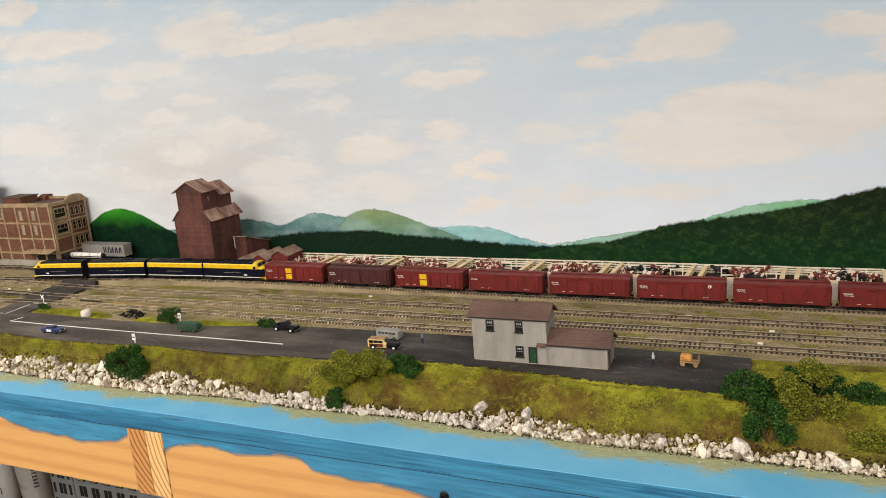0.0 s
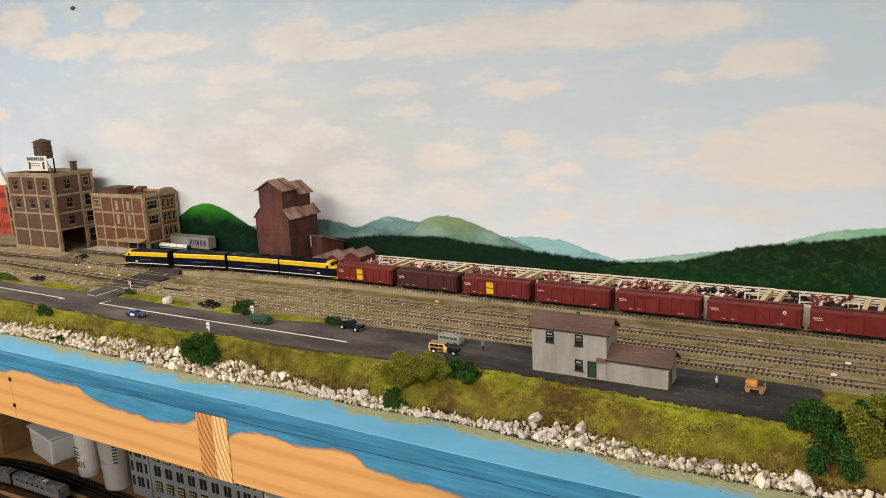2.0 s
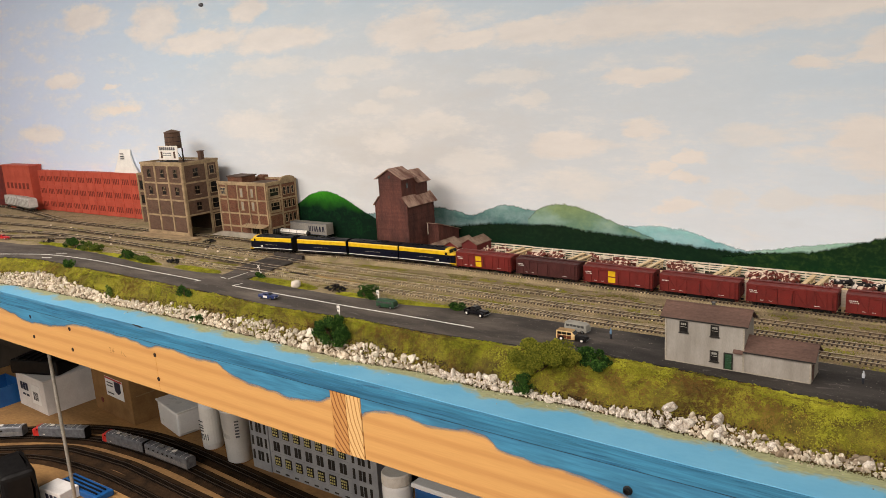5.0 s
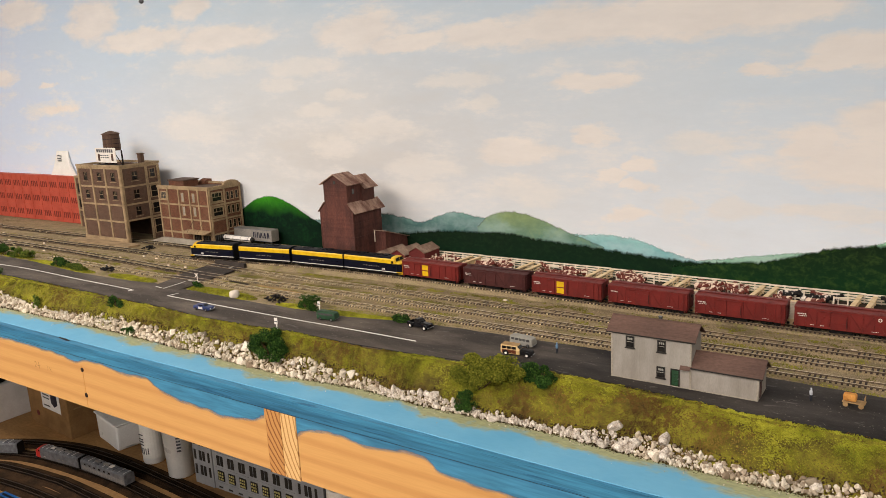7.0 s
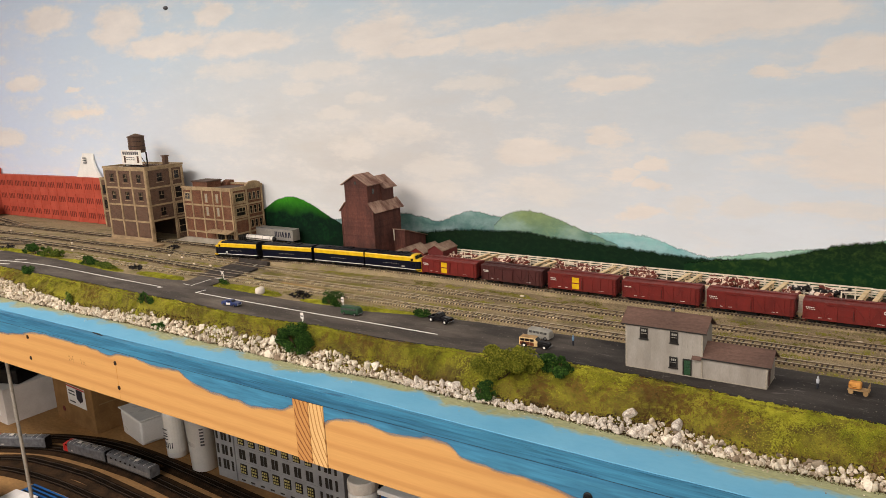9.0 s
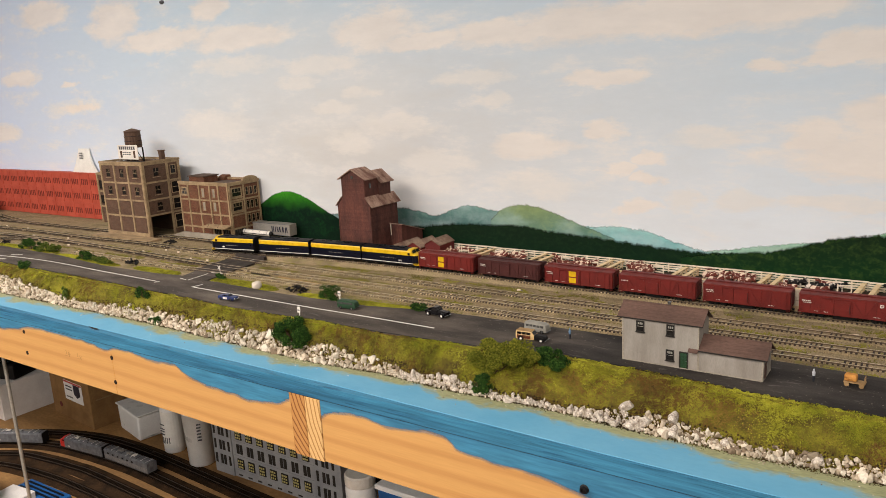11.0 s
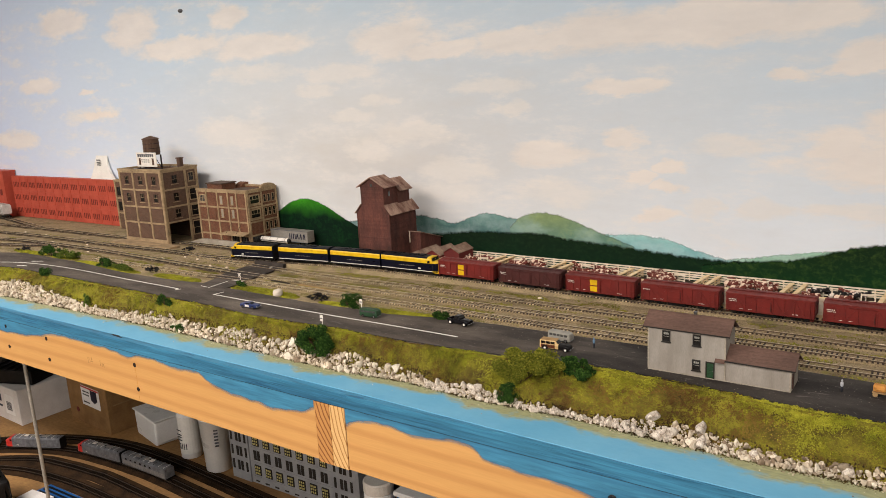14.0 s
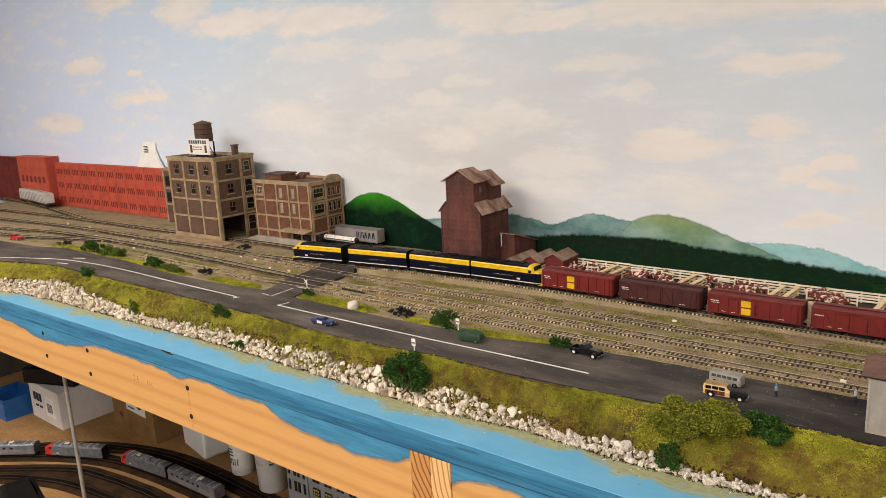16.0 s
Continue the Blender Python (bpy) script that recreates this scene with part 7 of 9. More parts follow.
def beast(material, label, name="livestock_figurine"):
    """A plain toy figure: loaf body, block head, four stub legs, in one mesh."""
    bm = bmesh.new()
    secs = []
    for x, wy, z0, z1 in ((-0.0125, 0.0022, 0.0090, 0.0150), (-0.0105, 0.0036, 0.0078, 0.0165), (0.0, 0.0040, 0.0070, 0.0160), (0.0085, 0.0034, 0.0078, 0.0166), (0.0118, 0.0020, 0.0100, 0.0160)):
        zc, hz = (z0 + z1) / 2, (z1 - z0) / 2
        secs.append([(x, wy * math.cos(a), zc + hz * math.sin(a)) for a in [6.28318 * i / 8 for i in range(8)]])
    loft(secs, bm=bm)
    box(bm, 0.0108, 0.0172, -0.0017, 0.0017, 0.0130, 0.0180)
    for sx in (-0.0095, 0.0075):
        for sy in (-0.0022, 0.0022):
            box(bm, sx - 0.0010, sx + 0.0010, sy - 0.0009, sy + 0.0009, 0, 0.0085)
    ob = part(name, bm, material)
    return tagged(ob, label, "figurine", group="toy livestock in the pens")


brown = beast(M["hide_brown"], "plain brown and white toy livestock shape")
black = beast(M["hide_black"], "plain black and white toy livestock shape")
rng = random.Random(17)
first = {True: brown, False: black}
used = set()
for i in range(12):
    for k in range(11):
        x = -0.938 + PEN_PITCH * i + 0.040 + rng.random() * 0.098
        y = rng.choice((1.300, 1.312, 1.324, 1.336, 1.348)) + rng.random() * 0.006
        if x > 0.75 or x < -0.885 or rng.random() < 0.12:
            continue
        kind = x < -0.20 + rng.uniform(-0.06, 0.06) or rng.random() < 0.55
        m = pose(x, y, PEN_FLOOR, 0, 0, rng.choice((0, 180, 20, 160, 200, 340, 90)) + rng.uniform(-15, 15)) @ Matrix.Diagonal((1.0, 1.1, 1.05, 1.0))
        if kind not in used:
            used.add(kind)
            first[kind].matrix_basis = m
        else:
            copy_thing(first[kind], m)


# ---- road vehicles ----
def wheels(root, xs, half, r=0.0039, hub="chrome"):
    for x in xs:
        for s in (-1, 1):
            bm = bmesh.new()
            tube(bm, (x, s * (half - 0.0022), r), (x, s * half, r), r, 14)
            w = part("wheel", bm, M["black"], root, "black tyre")
            bm = bmesh.new()
            tube(bm, (x, s * (half - 0.0002), r), (x, s * (half + 0.0003), r), r * 0.56, 12)
            part("hubcap", bm, M[hub], w)


def body_loft(stations, bm=None):
    """Car body from stations (x, half width, bottom, shoulder, top, top half width)."""
    secs = []
    for x, w, z0, z1, z2, wt in stations:
        secs.append([(x, -w, z0), (x, -w, z1), (x, -wt, z2 - 0.0006), (x, -wt + 0.0012, z2), (x, wt - 0.0012, z2), (x, wt, z2 - 0.0006), (x, w, z1), (x, w, z0)])
    return loft(secs, bm=bm)


SMALL = Matrix.Diagonal((0.80, 0.80, 0.76, 1.0))


def sedan(name, label, m, paint, cat="car", doors=None, top=None):
    root = thing(name, label, cat, m @ SMALL)
    part("body", body_loft([(-0.0285, 0.0085, 0.0040, 0.0085, 0.0100, 0.0075), (-0.0265, 0.0100, 0.0032, 0.0092, 0.0112, 0.0088), (-0.010, 0.0106, 0.0030, 0.0094, 0.0114, 0.0090),
                            (0.010, 0.0106, 0.0030, 0.0094, 0.0112, 0.0090), (0.0255, 0.0100, 0.0032, 0.0088, 0.0104, 0.0085), (0.0285, 0.0085, 0.0042, 0.0080, 0.0092, 0.0070)]), M[paint], root)
    part("cabin", body_loft([(-0.0155, 0.0080, 0.0110, 0.0114, 0.0118, 0.0078), (-0.0105, 0.0082, 0.0110, 0.0132, 0.0148, 0.0068), (0.0035, 0.0082, 0.0110, 0.0132, 0.0150, 0.0068), (0.0100, 0.0080, 0.0110, 0.0114, 0.0118, 0.0078)]), M[top or paint], root)
    for s in (-1, 1):
        part("side_window", prism(bmesh.new(), [(-0.0115, 0.0121), (0.0062, 0.0121), (0.0028, 0.0142), (-0.0092, 0.0142)], s * 0.0079 - 0.0006, s * 0.0079 + 0.0006, "y"), M["glass"], root)
        if doors:
            part("door", boxes((-0.0080, 0.0060, s * 0.0104 - 0.0006, s * 0.0104 + 0.0006, 0.0042, 0.0098)), M[doors], root, "white front door")
    part("windshield", prism(bmesh.new(), [(0.0042, 0.0148), (0.0104, 0.0119), (0.0108, 0.0121), (0.0046, 0.0151)], -0.0064, 0.0064, "y"), M["glass"], root)
    for x in (-0.0290, 0.0284):
        part("bumper", soft_box(x, x + 0.0010, -0.0092, 0.0092, 0.0038, 0.0056, 0.0003), M["chrome"], root)
    for s in (-1, 1):
        bm = bmesh.new()
        tube(bm, (0.0282, s * 0.006, 0.0074), (0.0291, s * 0.006, 0.0074), 0.0012, 8)
        part("headlight", bm, M["white"], root)
    wheels(root, (-0.0175, 0.0178), 0.0108)
    return root


Z_ROAD = 0.0020
sedan("police_car", "dark blue and white patrol car on the road", pose(-1.092, 0.888, Z_ROAD, 0, 0, 2), "cruiser", doors="white")


def van(label, m, paint):
    root = thing("camper_van", label, "van", m @ SMALL)
    part("body", body_loft([(-0.0250, 0.0090, 0.0036, 0.0110, 0.0178, 0.0078), (-0.0240, 0.0100, 0.0030, 0.0120, 0.0206, 0.0086), (0.016, 0.0100, 0.0030, 0.0120, 0.0208, 0.0086), (0.0232, 0.0098, 0.0030, 0.0112, 0.0182, 0.0080), (0.0252, 0.0088, 0.0036, 0.0094, 0.0112, 0.0078)]), M[paint], root)
    for s in (-1, 1):
        for i in range(5):
            x = -0.0205 + i * 0.0083
            part("side_window", boxes((x, x + 0.0066, s * 0.0094 - 0.0008, s * 0.0094 + 0.0003, 0.0128, 0.0172)), M["pane"], root)
    part("windshield", prism(bmesh.new(), [(0.0180, 0.0176), (0.0240, 0.0122), (0.0246, 0.0124), (0.0190, 0.0180)], -0.0072, 0.0072, "y"), M["glass"], root)
    for x in (-0.0258, 0.0250):
        part("bumper", soft_box(x, x + 0.0009, -0.0088, 0.0088, 0.0034, 0.0052, 0.0003), M["chrome"], root)
    part("roof_rack", boxes((-0.016, 0.010, -0.0055, 0.0055, 0.0209, 0.0214)), M[paint], root)
    wheels(root, (-0.0150, 0.0160), 0.0102)
    return root


van("dark green camper van parked at the road edge", pose(-0.826, 0.944, Z_ROAD, 0, 0, 4), "olive_paint")
van("pale grey camper van parked behind the wagon", pose(-0.452, 0.975, Z_ROAD, 0, 0, -4), "van_grey")


def woody():
    root = thing("station_wagon", "black station wagon with tan wooden body panels", "car", pose(-0.440, 0.936, Z_ROAD, 0, 0, 3) @ SMALL @ Matrix.Diagonal((1.12, 1.0, 0.97, 1.0)))
    part("hood", body_loft([(0.004, 0.0085, 0.0040, 0.0110, 0.0140, 0.0060), (0.020, 0.0078, 0.0040, 0.0100, 0.0128, 0.0050), (0.0265, 0.0060, 0.0046, 0.0085, 0.0108, 0.0040)]), M["black"], root, "glossy black hood")
    part("wood_body", body_loft([(-0.0285, 0.0090, 0.0042, 0.0120, 0.0195, 0.0080), (-0.0270, 0.0098, 0.0036, 0.0120, 0.0205, 0.0084), (0.0005, 0.0098, 0.0036, 0.0120, 0.0205, 0.0084), (0.0060, 0.0094, 0.0036, 0.0112, 0.0140, 0.0078)]), M["panelling"], root, "tan wood-sided body")
    part("roof", soft_box(-0.0280, 0.0012, -0.0082, 0.0082, 0.0200, 0.0215, 0.0006), M["tan_wood"], root, "tan slatted roof")
    for s in (-1, 1):
        for i in range(3):
            x = -0.0255 + i * 0.0088
            part("side_window", boxes((x - 0.0002, x + 0.0076, s * 0.0090 - 0.0008, s * 0.0090 + 0.0007, 0.0134, 0.0186)), M["glass"], root)
            part("wood_panel", boxes((x - 0.0004, x + 0.0078, s * 0.0098 - 0.0004, s * 0.0098 + 0.0004, 0.0046, 0.0120)), M["panel_brown"], root, "brown panel")
        for x in (-0.0185, 0.0195):
            bm = bmesh.new()
            tube(bm, (x, s * 0.0066, 0.0052), (x, s * 0.0104, 0.0052), 0.0056, 14)
            part("fender", bm, M["black"], root)
    part("windshield", prism(bmesh.new(), [(0.0012, 0.0196), (0.0056, 0.0142), (0.0061, 0.0143), (0.0018, 0.0198)], -0.0074, 0.0074, "y"), M["glass"], root)
    for x in (-0.0300, 0.0270):
        part("bumper", soft_box(x, x + 0.0010, -0.0092, 0.0092, 0.0036, 0.0052, 0.0003), M["chrome"], root)
    part("spare_wheel", lathe([(0.0040, -0.0006), (0.0042, 0.0), (0.0040, 0.0006)], 14), M["white"], root).matrix_basis = pose(-0.0296, 0, 0.0105, 0, 90, 0)
    wheels(root, (-0.0185, 0.0195), 0.0108, 0.0042, "white")


woody()


def pickup(label, m, paint):
    root = thing("pickup_truck", label, "truck", m @ SMALL)
    part("hood", body_loft([(0.002, 0.0085, 0.0044, 0.0105, 0.0135, 0.0062), (0.017, 0.0076, 0.0044, 0.0098, 0.0126, 0.0052), (0.0245, 0.0058, 0.0050, 0.0086, 0.0108, 0.0042)]), M[paint], root)
    part("cab", body_loft([(-0.0105, 0.0090, 0.0044, 0.0125, 0.0172, 0.0072), (-0.0085, 0.0092, 0.0044, 0.0128, 0.0192, 0.0076), (-0.0005, 0.0092, 0.0044, 0.0128, 0.0192, 0.0076), (0.0042, 0.0090, 0.0044, 0.0124, 0.0140, 0.0074)]), M[paint], root)
    bed = bmesh.new()
    for r in ((-0.028, -0.0112, -0.0090, -0.0080, 0.0050, 0.0108), (-0.028, -0.0112, 0.0080, 0.0090, 0.0050, 0.0108), (-0.028, -0.0270, -0.0079, 0.0079, 0.0050, 0.0108), (-0.0269, -0.0112, -0.0079, 0.0079, 0.0050, 0.0062)):
        box(bed, *r)
    part("bed", bed, M[paint], root, "open cargo bed")
    for s in (-1, 1):
        part("side_window", boxes((-0.0080, -0.0004, s * 0.0088 - 0.0008, s * 0.0088 + 0.0003, 0.0134, 0.0174)), M["glass"], root)
        for x in (-0.0190, 0.0170):
            bm = bmesh.new()
            tube(bm, (x, s * 0.0068, 0.0050), (x, s * 0.0106, 0.0050), 0.0056, 14)
            part("fender", bm, M[paint], root)
    part("windshield", prism(bmesh.new(), [(0.0000, 0.0184), (0.0038, 0.0142), (0.0043, 0.0143), (0.0006, 0.0186)], -0.0068, 0.0068, "y"), M["glass"], root)
    part("bumper", soft_box(0.0245, 0.0256, -0.0092, 0.0092, 0.0038, 0.0054, 0.0003), M["chrome"], root)
    wheels(root, (-0.0190, 0.0170), 0.0109, 0.0043, "white")
    return root


pickup("charcoal grey vintage pickup truck on the forecourt", pose(-0.647, 0.978, Z_ROAD, 0, 0, -8) @ Matrix.Scale(1.12, 4), "coupe")
pickup("bright red pickup truck parked near the road", pose(-2.480, 0.990, 0.001, 0, 0, 14), "truck_red")


# ---- highway trailers at the dock ----
def tanker():
    root = thing("tank_trailer", "silver tank trailer with a dark stripe beside the mill", "trailer", pose(-1.505, 1.345, 0.002) @ Matrix.Diagonal((0.98, 0.6, 0.64, 1.0)))
    bm = bmesh.new()
    tube(bm, (-0.060, 0, 0.030), (0.050, 0, 0.030), 0.0115, 18)
    part("tank", bm, M["white"], root, smooth=False)
    part("side_stripe", boxes((-0.059, 0.049, -0.0119, -0.0112, 0.0262, 0.0288)), M["black"], root, "dark side stripe")
    for x in (-0.050, -0.020, 0.010, 0.040):
        bm = bmesh.new()
        tube(bm, (x, 0, 0.030), (x + 0.0012, 0, 0.030), 0.0122, 18)
        part("band", bm, M["trailer_grey"], root)
    bm = bmesh.new()
    tube(bm, (0.050, 0, 0.030), (0.056, 0, 0.030), 0.0115, 18, 0.007)
    part("end_cap", bm, M["black"], root, "dark tank end")
    part("frame", boxes((-0.058, 0.048, -0.006, 0.006, 0.0155, 0.0185)), M["black"], root)
    part("catwalk", boxes((-0.045, 0.035, -0.003, 0.003, 0.0418, 0.0428)), M["steel"], root)
    part("landing_leg", boxes((0.022, 0.025, -0.007, -0.005, 0, 0.0154), (0.022, 0.025, 0.005, 0.007, 0, 0.0154)), M["black"], root)
    wheels(root, (-0.050, -0.038), 0.0120, 0.0058)


def box_trailer():
    root = thing("box_trailer", "grey aluminium box trailer with navy lettering bars", "trailer", pose(-1.505, 1.392, 0.0))
    part("body", soft_box(-0.075, 0.088, -0.0135, 0.0135, 0.0105, 0.0425, 0.0006), M["trailer_grey"], root)
    part("roof_rail", boxes((-0.0755, 0.0885, -0.0142, -0.0130, 0.0412, 0.0428)), M["steel"], root)
    part("floor_rail", boxes((-0.0755, 0.0885, -0.0142, -0.0130, 0.0102, 0.0118)), M["steel"], root)
    for i, (wide, lean) in enumerate(((0.009, 0.0), (0.0125, 0.003), (0.010, 0.004), (0.010, 0.004), (0.010, 0.003))):
        x = 0.018 + i * 0.0128
        part("lettering", prism(bmesh.new(), [(x, 0.0195), (x + 0.0032, 0.0195), (x + 0.0032 + lean, 0.0345), (x + lean, 0.0345)], -0.0141, -0.0134, "y"), M["mark_blue"], root)
        part("lettering", prism(bmesh.new(), [(x + wide - 0.0028, 0.0195), (x + wide, 0.0195), (x + wide - lean * 0.5, 0.0345), (x + wide - 0.0028 - lean * 0.5, 0.0345)], -0.0141, -0.0134, "y"), M["mark_blue"], root)
    for x in (0.020, 0.045, 0.070):
        part("side_post", boxes((x, x + 0.0008, -0.0139, -0.0133, 0.0120, 0.0202)), M["steel"], root)
    part("underframe", boxes((-0.070, 0.080, -0.005, 0.005, 0.0080, 0.0104)), M["black"], root)
    part("landing_leg", boxes((0.052, 0.055, -0.009, -0.007, 0, 0.0079), (0.052, 0.055, 0.007, 0.009, 0, 0.0079)), M["black"], root)
    wheels(root, (-0.058, -0.045), 0.0128, 0.0058)


tanker()
box_trailer()


def hopper(m):
    root = thing("hopper_car", "pale grey covered hopper car on the factory siding", "freight car", m, group="hopper cars on the siding")
    part("body", body_loft([(-0.070, 0.0165, 0.016, 0.046, 0.052, 0.014), (0.070, 0.0165, 0.016, 0.046, 0.052, 0.014)]), M["hopper_white"], root)
    for i in range(9):
        x = -0.066 + i * 0.0165
        part("rib", boxes((x - 0.0012, x + 0.0012, -0.0178, -0.0160, 0.014, 0.046)), M["trailer_grey"], root)
    for i in range(3):
        x = -0.045 + i * 0.045
        bm = bmesh.new()
        lo = [bm.verts.new((x + a, b, 0.0062)) for a, b in ((-0.007, -0.007), (0.007, -0.007), (0.007, 0.007), (-0.007, 0.007))]
        hi = [bm.verts.new((x + a, b, 0.0158)) for a, b in ((-0.021, -0.016), (0.021, -0.016), (0.021, 0.016), (-0.021, 0.016))]
        for k in range(4):
            bm.faces.new((lo[k], lo[(k + 1) % 4], hi[(k + 1) % 4], hi[k]))
        bm.faces.new(lo), bm.faces.new(list(reversed(hi)))
        part("bay", bm, M["trailer_grey"], root)
    part("roof_hatch", boxes((-0.060, 0.060, -0.003, 0.003, 0.0521, 0.0540)), M["trailer_grey"], root)
    truck(root, -0.056, M["black"], 0.0195, 0.0048)
    truck(root, 0.056, M["black"], 0.0195, 0.0048)
    return root


h1 = hopper(pose(-3.075, 1.349, 0.0042, 0, 0, -9))
copy_thing(h1, pose(-3.228, 1.369, 0.0042, 0, 0, -6))


# ---- signs, figures, cart, loose bits ----
def road_sign(x, y, h, w, ph, label, dark=True):
    root = thing("road_sign", label, "sign", pose(x, y, 0.0))
    bm = bmesh.new()
    tube(bm, (0, 0, -0.01), (0, 0, h), 0.0009, 6)
    part("post", bm, M["white"], root, "thin white post")
    part("plate", soft_box(-w / 2, w / 2, -0.0016, -0.0009, h - ph, h, 0.0002), M["white"], root)
    if dark:
        part("marking", boxes((-w / 2 + 0.001, w / 2 - 0.001, -0.0020, -0.0016, h - ph * 0.65, h - ph * 0.45)), M["ink"], root)
    return root


road_sign(-0.874, 0.866, 0.021, 0.0075, 0.011, "white road sign on a post above the bank")
buck = thing("crossbuck", "white railway crossbuck on a thin post", "sign", pose(-1.286, 1.028, 0.0))
bm = bmesh.new()
tube(bm, (0, 0, -0.004), (0, 0, 0.0205), 0.0008, 6)
part("post", bm, M["white"], buck)
for turn in (-42, 42):
    arm = part("arm", soft_box(-0.0062, 0.0062, -0.0016, -0.0010, -0.0011, 0.0011, 0.0002), M["white"], buck, "white crossed board")
    arm.matrix_basis = pose(0, 0.0 if turn < 0 else -0.0007, 0.0172, 0, turn, 0)
road_sign(-0.868, 0.968, 0.024, 0.007, 0.009, "white road sign beside the green van")

def plain_figure(x, y, upper, label, turn=0):
    """A toy figure left as one plain peg shape."""
    prof = [(0.0018, 0), (0.0026, 0.004), (0.0027, 0.010), (0.0034, 0.0150), (0.0026, 0.0168), (0.0011, 0.0176), (0.0017, 0.0190), (0.0016, 0.0206), (0.0006, 0.0214)]
    bm = lathe(prof, 10)
    for f in bm.faces:
        if f.calc_center_median().z < 0.0095:
            f.material_index = 1
    ob = part("toy_figure", bm, [M[upper], M["dark_cloth"]])
    ob.matrix_basis = pose(x, y, Z_ROAD, 0, 0, turn) @ Matrix.Diagonal((0.62, 0.62, 0.80, 1.0))
    return tagged(ob, label, "figurine")


plain_figure(-0.045, 0.951, "shirt", "plain peg figure with pale top and dark base")
plain_figure(-0.311, 0.996, "shirt", "plain peg figure with pale top beside the depot")
plain_figure(-0.391, 0.966, "figure_blue", "plain grey-blue peg figure on the forecourt")

cart = thing("baggage_cart", "tan platform cart loaded with a rounded orange bale", "cart", pose(0.001, 0.958, Z_ROAD, 0, 0, -3) @ Matrix.Diagonal((0.72, 0.74, 0.72, 1.0)))
part("deck", soft_box(-0.017, 0.017, -0.0085, 0.0085, 0.0068, 0.0082, 0.0002), M["tan_wood"], cart)
for k in range(5):
    part("plank", boxes((-0.0168 + k * 0.0068, -0.0106 + k * 0.0068, -0.0083, 0.0083, 0.00825, 0.0086)), M["tan_wood"], cart)
part("bale", soft_box(-0.0165, 0.0040, -0.0072, 0.0072, 0.0088, 0.0212, 0.0042, 3), M["hay"], cart, "rounded orange load")
for s in (-1, 1):
    part("end_rack", boxes((0.0150, 0.0158, s * 0.0078 - 0.0005, s * 0.0078 + 0.0005, 0.0083, 0.0190)), M["tan_wood"], cart)
part("end_rack", boxes((0.0150, 0.0158, -0.0072, 0.0072, 0.0172, 0.0188), (0.0150, 0.0158, -0.0072, 0.0072, 0.0125, 0.0138)), M["tan_wood"], cart)
for x in (-0.0115, 0.0115):
    for s in (-1, 1):
        bm = bmesh.new()
        tube(bm, (x, s * 0.0078, 0.0042), (x, s * 0.0090, 0.0042), 0.0042, 14)
        part("wheel", bm, M["tan_wood"], cart)


def scrap_heap(x, y, r, label, n=26, seed=1):
    root = thing("scrap_heap", label, "scrap", pose(x, y, 0.0))
    rng = random.Random(seed)
    for i in range(n):
        a, d = rng.random() * 6.28, rng.random() * r
        L = rng.uniform(0.004, 0.014)
        bm = bmesh.new()
        if i % 3:
            box(bm, -L / 2, L / 2, -0.0014, 0.0014, -0.0009, 0.0009)
        else:
            tube(bm, (0, 0, -0.001), (0, 0, 0.001), rng.uniform(0.003, 0.005), 10)
        ob = part("scrap_piece", bm, M["scrap"], root)
        ob.matrix_basis = pose(d * math.cos(a) * 1.6, d * math.sin(a), 0.0018 + max(0, (r - d)) * 0.55 * rng.random(), rng.uniform(-40, 40), rng.uniform(-40, 40), rng.uniform(0, 180))
    return root


scrap_heap(-1.012, 0.998, 0.019, "heap of black scrap iron beside the track", 34, 1)
scrap_heap(-1.606, 1.015, 0.016, "small heap of black scrap iron by the road", 24, 2)
scrap_heap(-1.735, 1.226, 0.014, "small heap of black scrap beside the warehouse", 20, 3)
scrap_heap(-2.27, 1.03, 0.018, "heap of dark scrap near the spur track", 20, 4)


def boulder(x, y, z, r, label, seed):
    bm = bmesh.new()
    bmesh.ops.create_icosphere(bm, subdivisions=3, radius=r)
    for v in bm.verts:
        n = v.co.normalized()
        v.co *= 1 + 0.22 * noise.noise(n * 1.6 + Vector((seed, 0, 0))) + 0.07 * noise.noise(n * 5 + Vector((0, seed, 0)))
        v.co.z *= 0.82
    ob = part("boulder", bm, M["stone"], smooth=True)
    ob.matrix_basis = pose(x, y, z)
    return tagged(ob, label, "rock")


boulder(-1.112, 0.980, 0.0062, 0.0105, "single round pale boulder in the grass", 3.1)
# white switch stands and chips lying by the rails
rng = random.Random(23)
for x, y in ((-2.30, 1.135), (-2.02, 1.088), (-1.985, 1.100), (-1.71, 1.120), (-1.60, 1.150), (-2.46, 1.199), (-2.13, 1.150), (-1.66, 1.155), (-1.50, 1.112), (-0.60, 1.185), (0.10, 1.115), (0.085, 1.062), (-0.335, 1.060), (-0.02, 1.165), (-2.6, 1.20), (-1.44, 1.115)):
    st = thing("switch_stand", "small white switch machine beside the rails", "switch", pose(x, y, -0.0015, 0, 0, rng.uniform(-15, 15)), group="white switch machines in the yard")
    part("housing", soft_box(-0.0036, 0.0036, -0.0016, 0.0016, 0.0, 0.0034, 0.0005), M["fence"], st)
    part("lever", boxes((0.0037, 0.0075, -0.0006, 0.0006, 0.0008, 0.0018)), M["steel"], st)
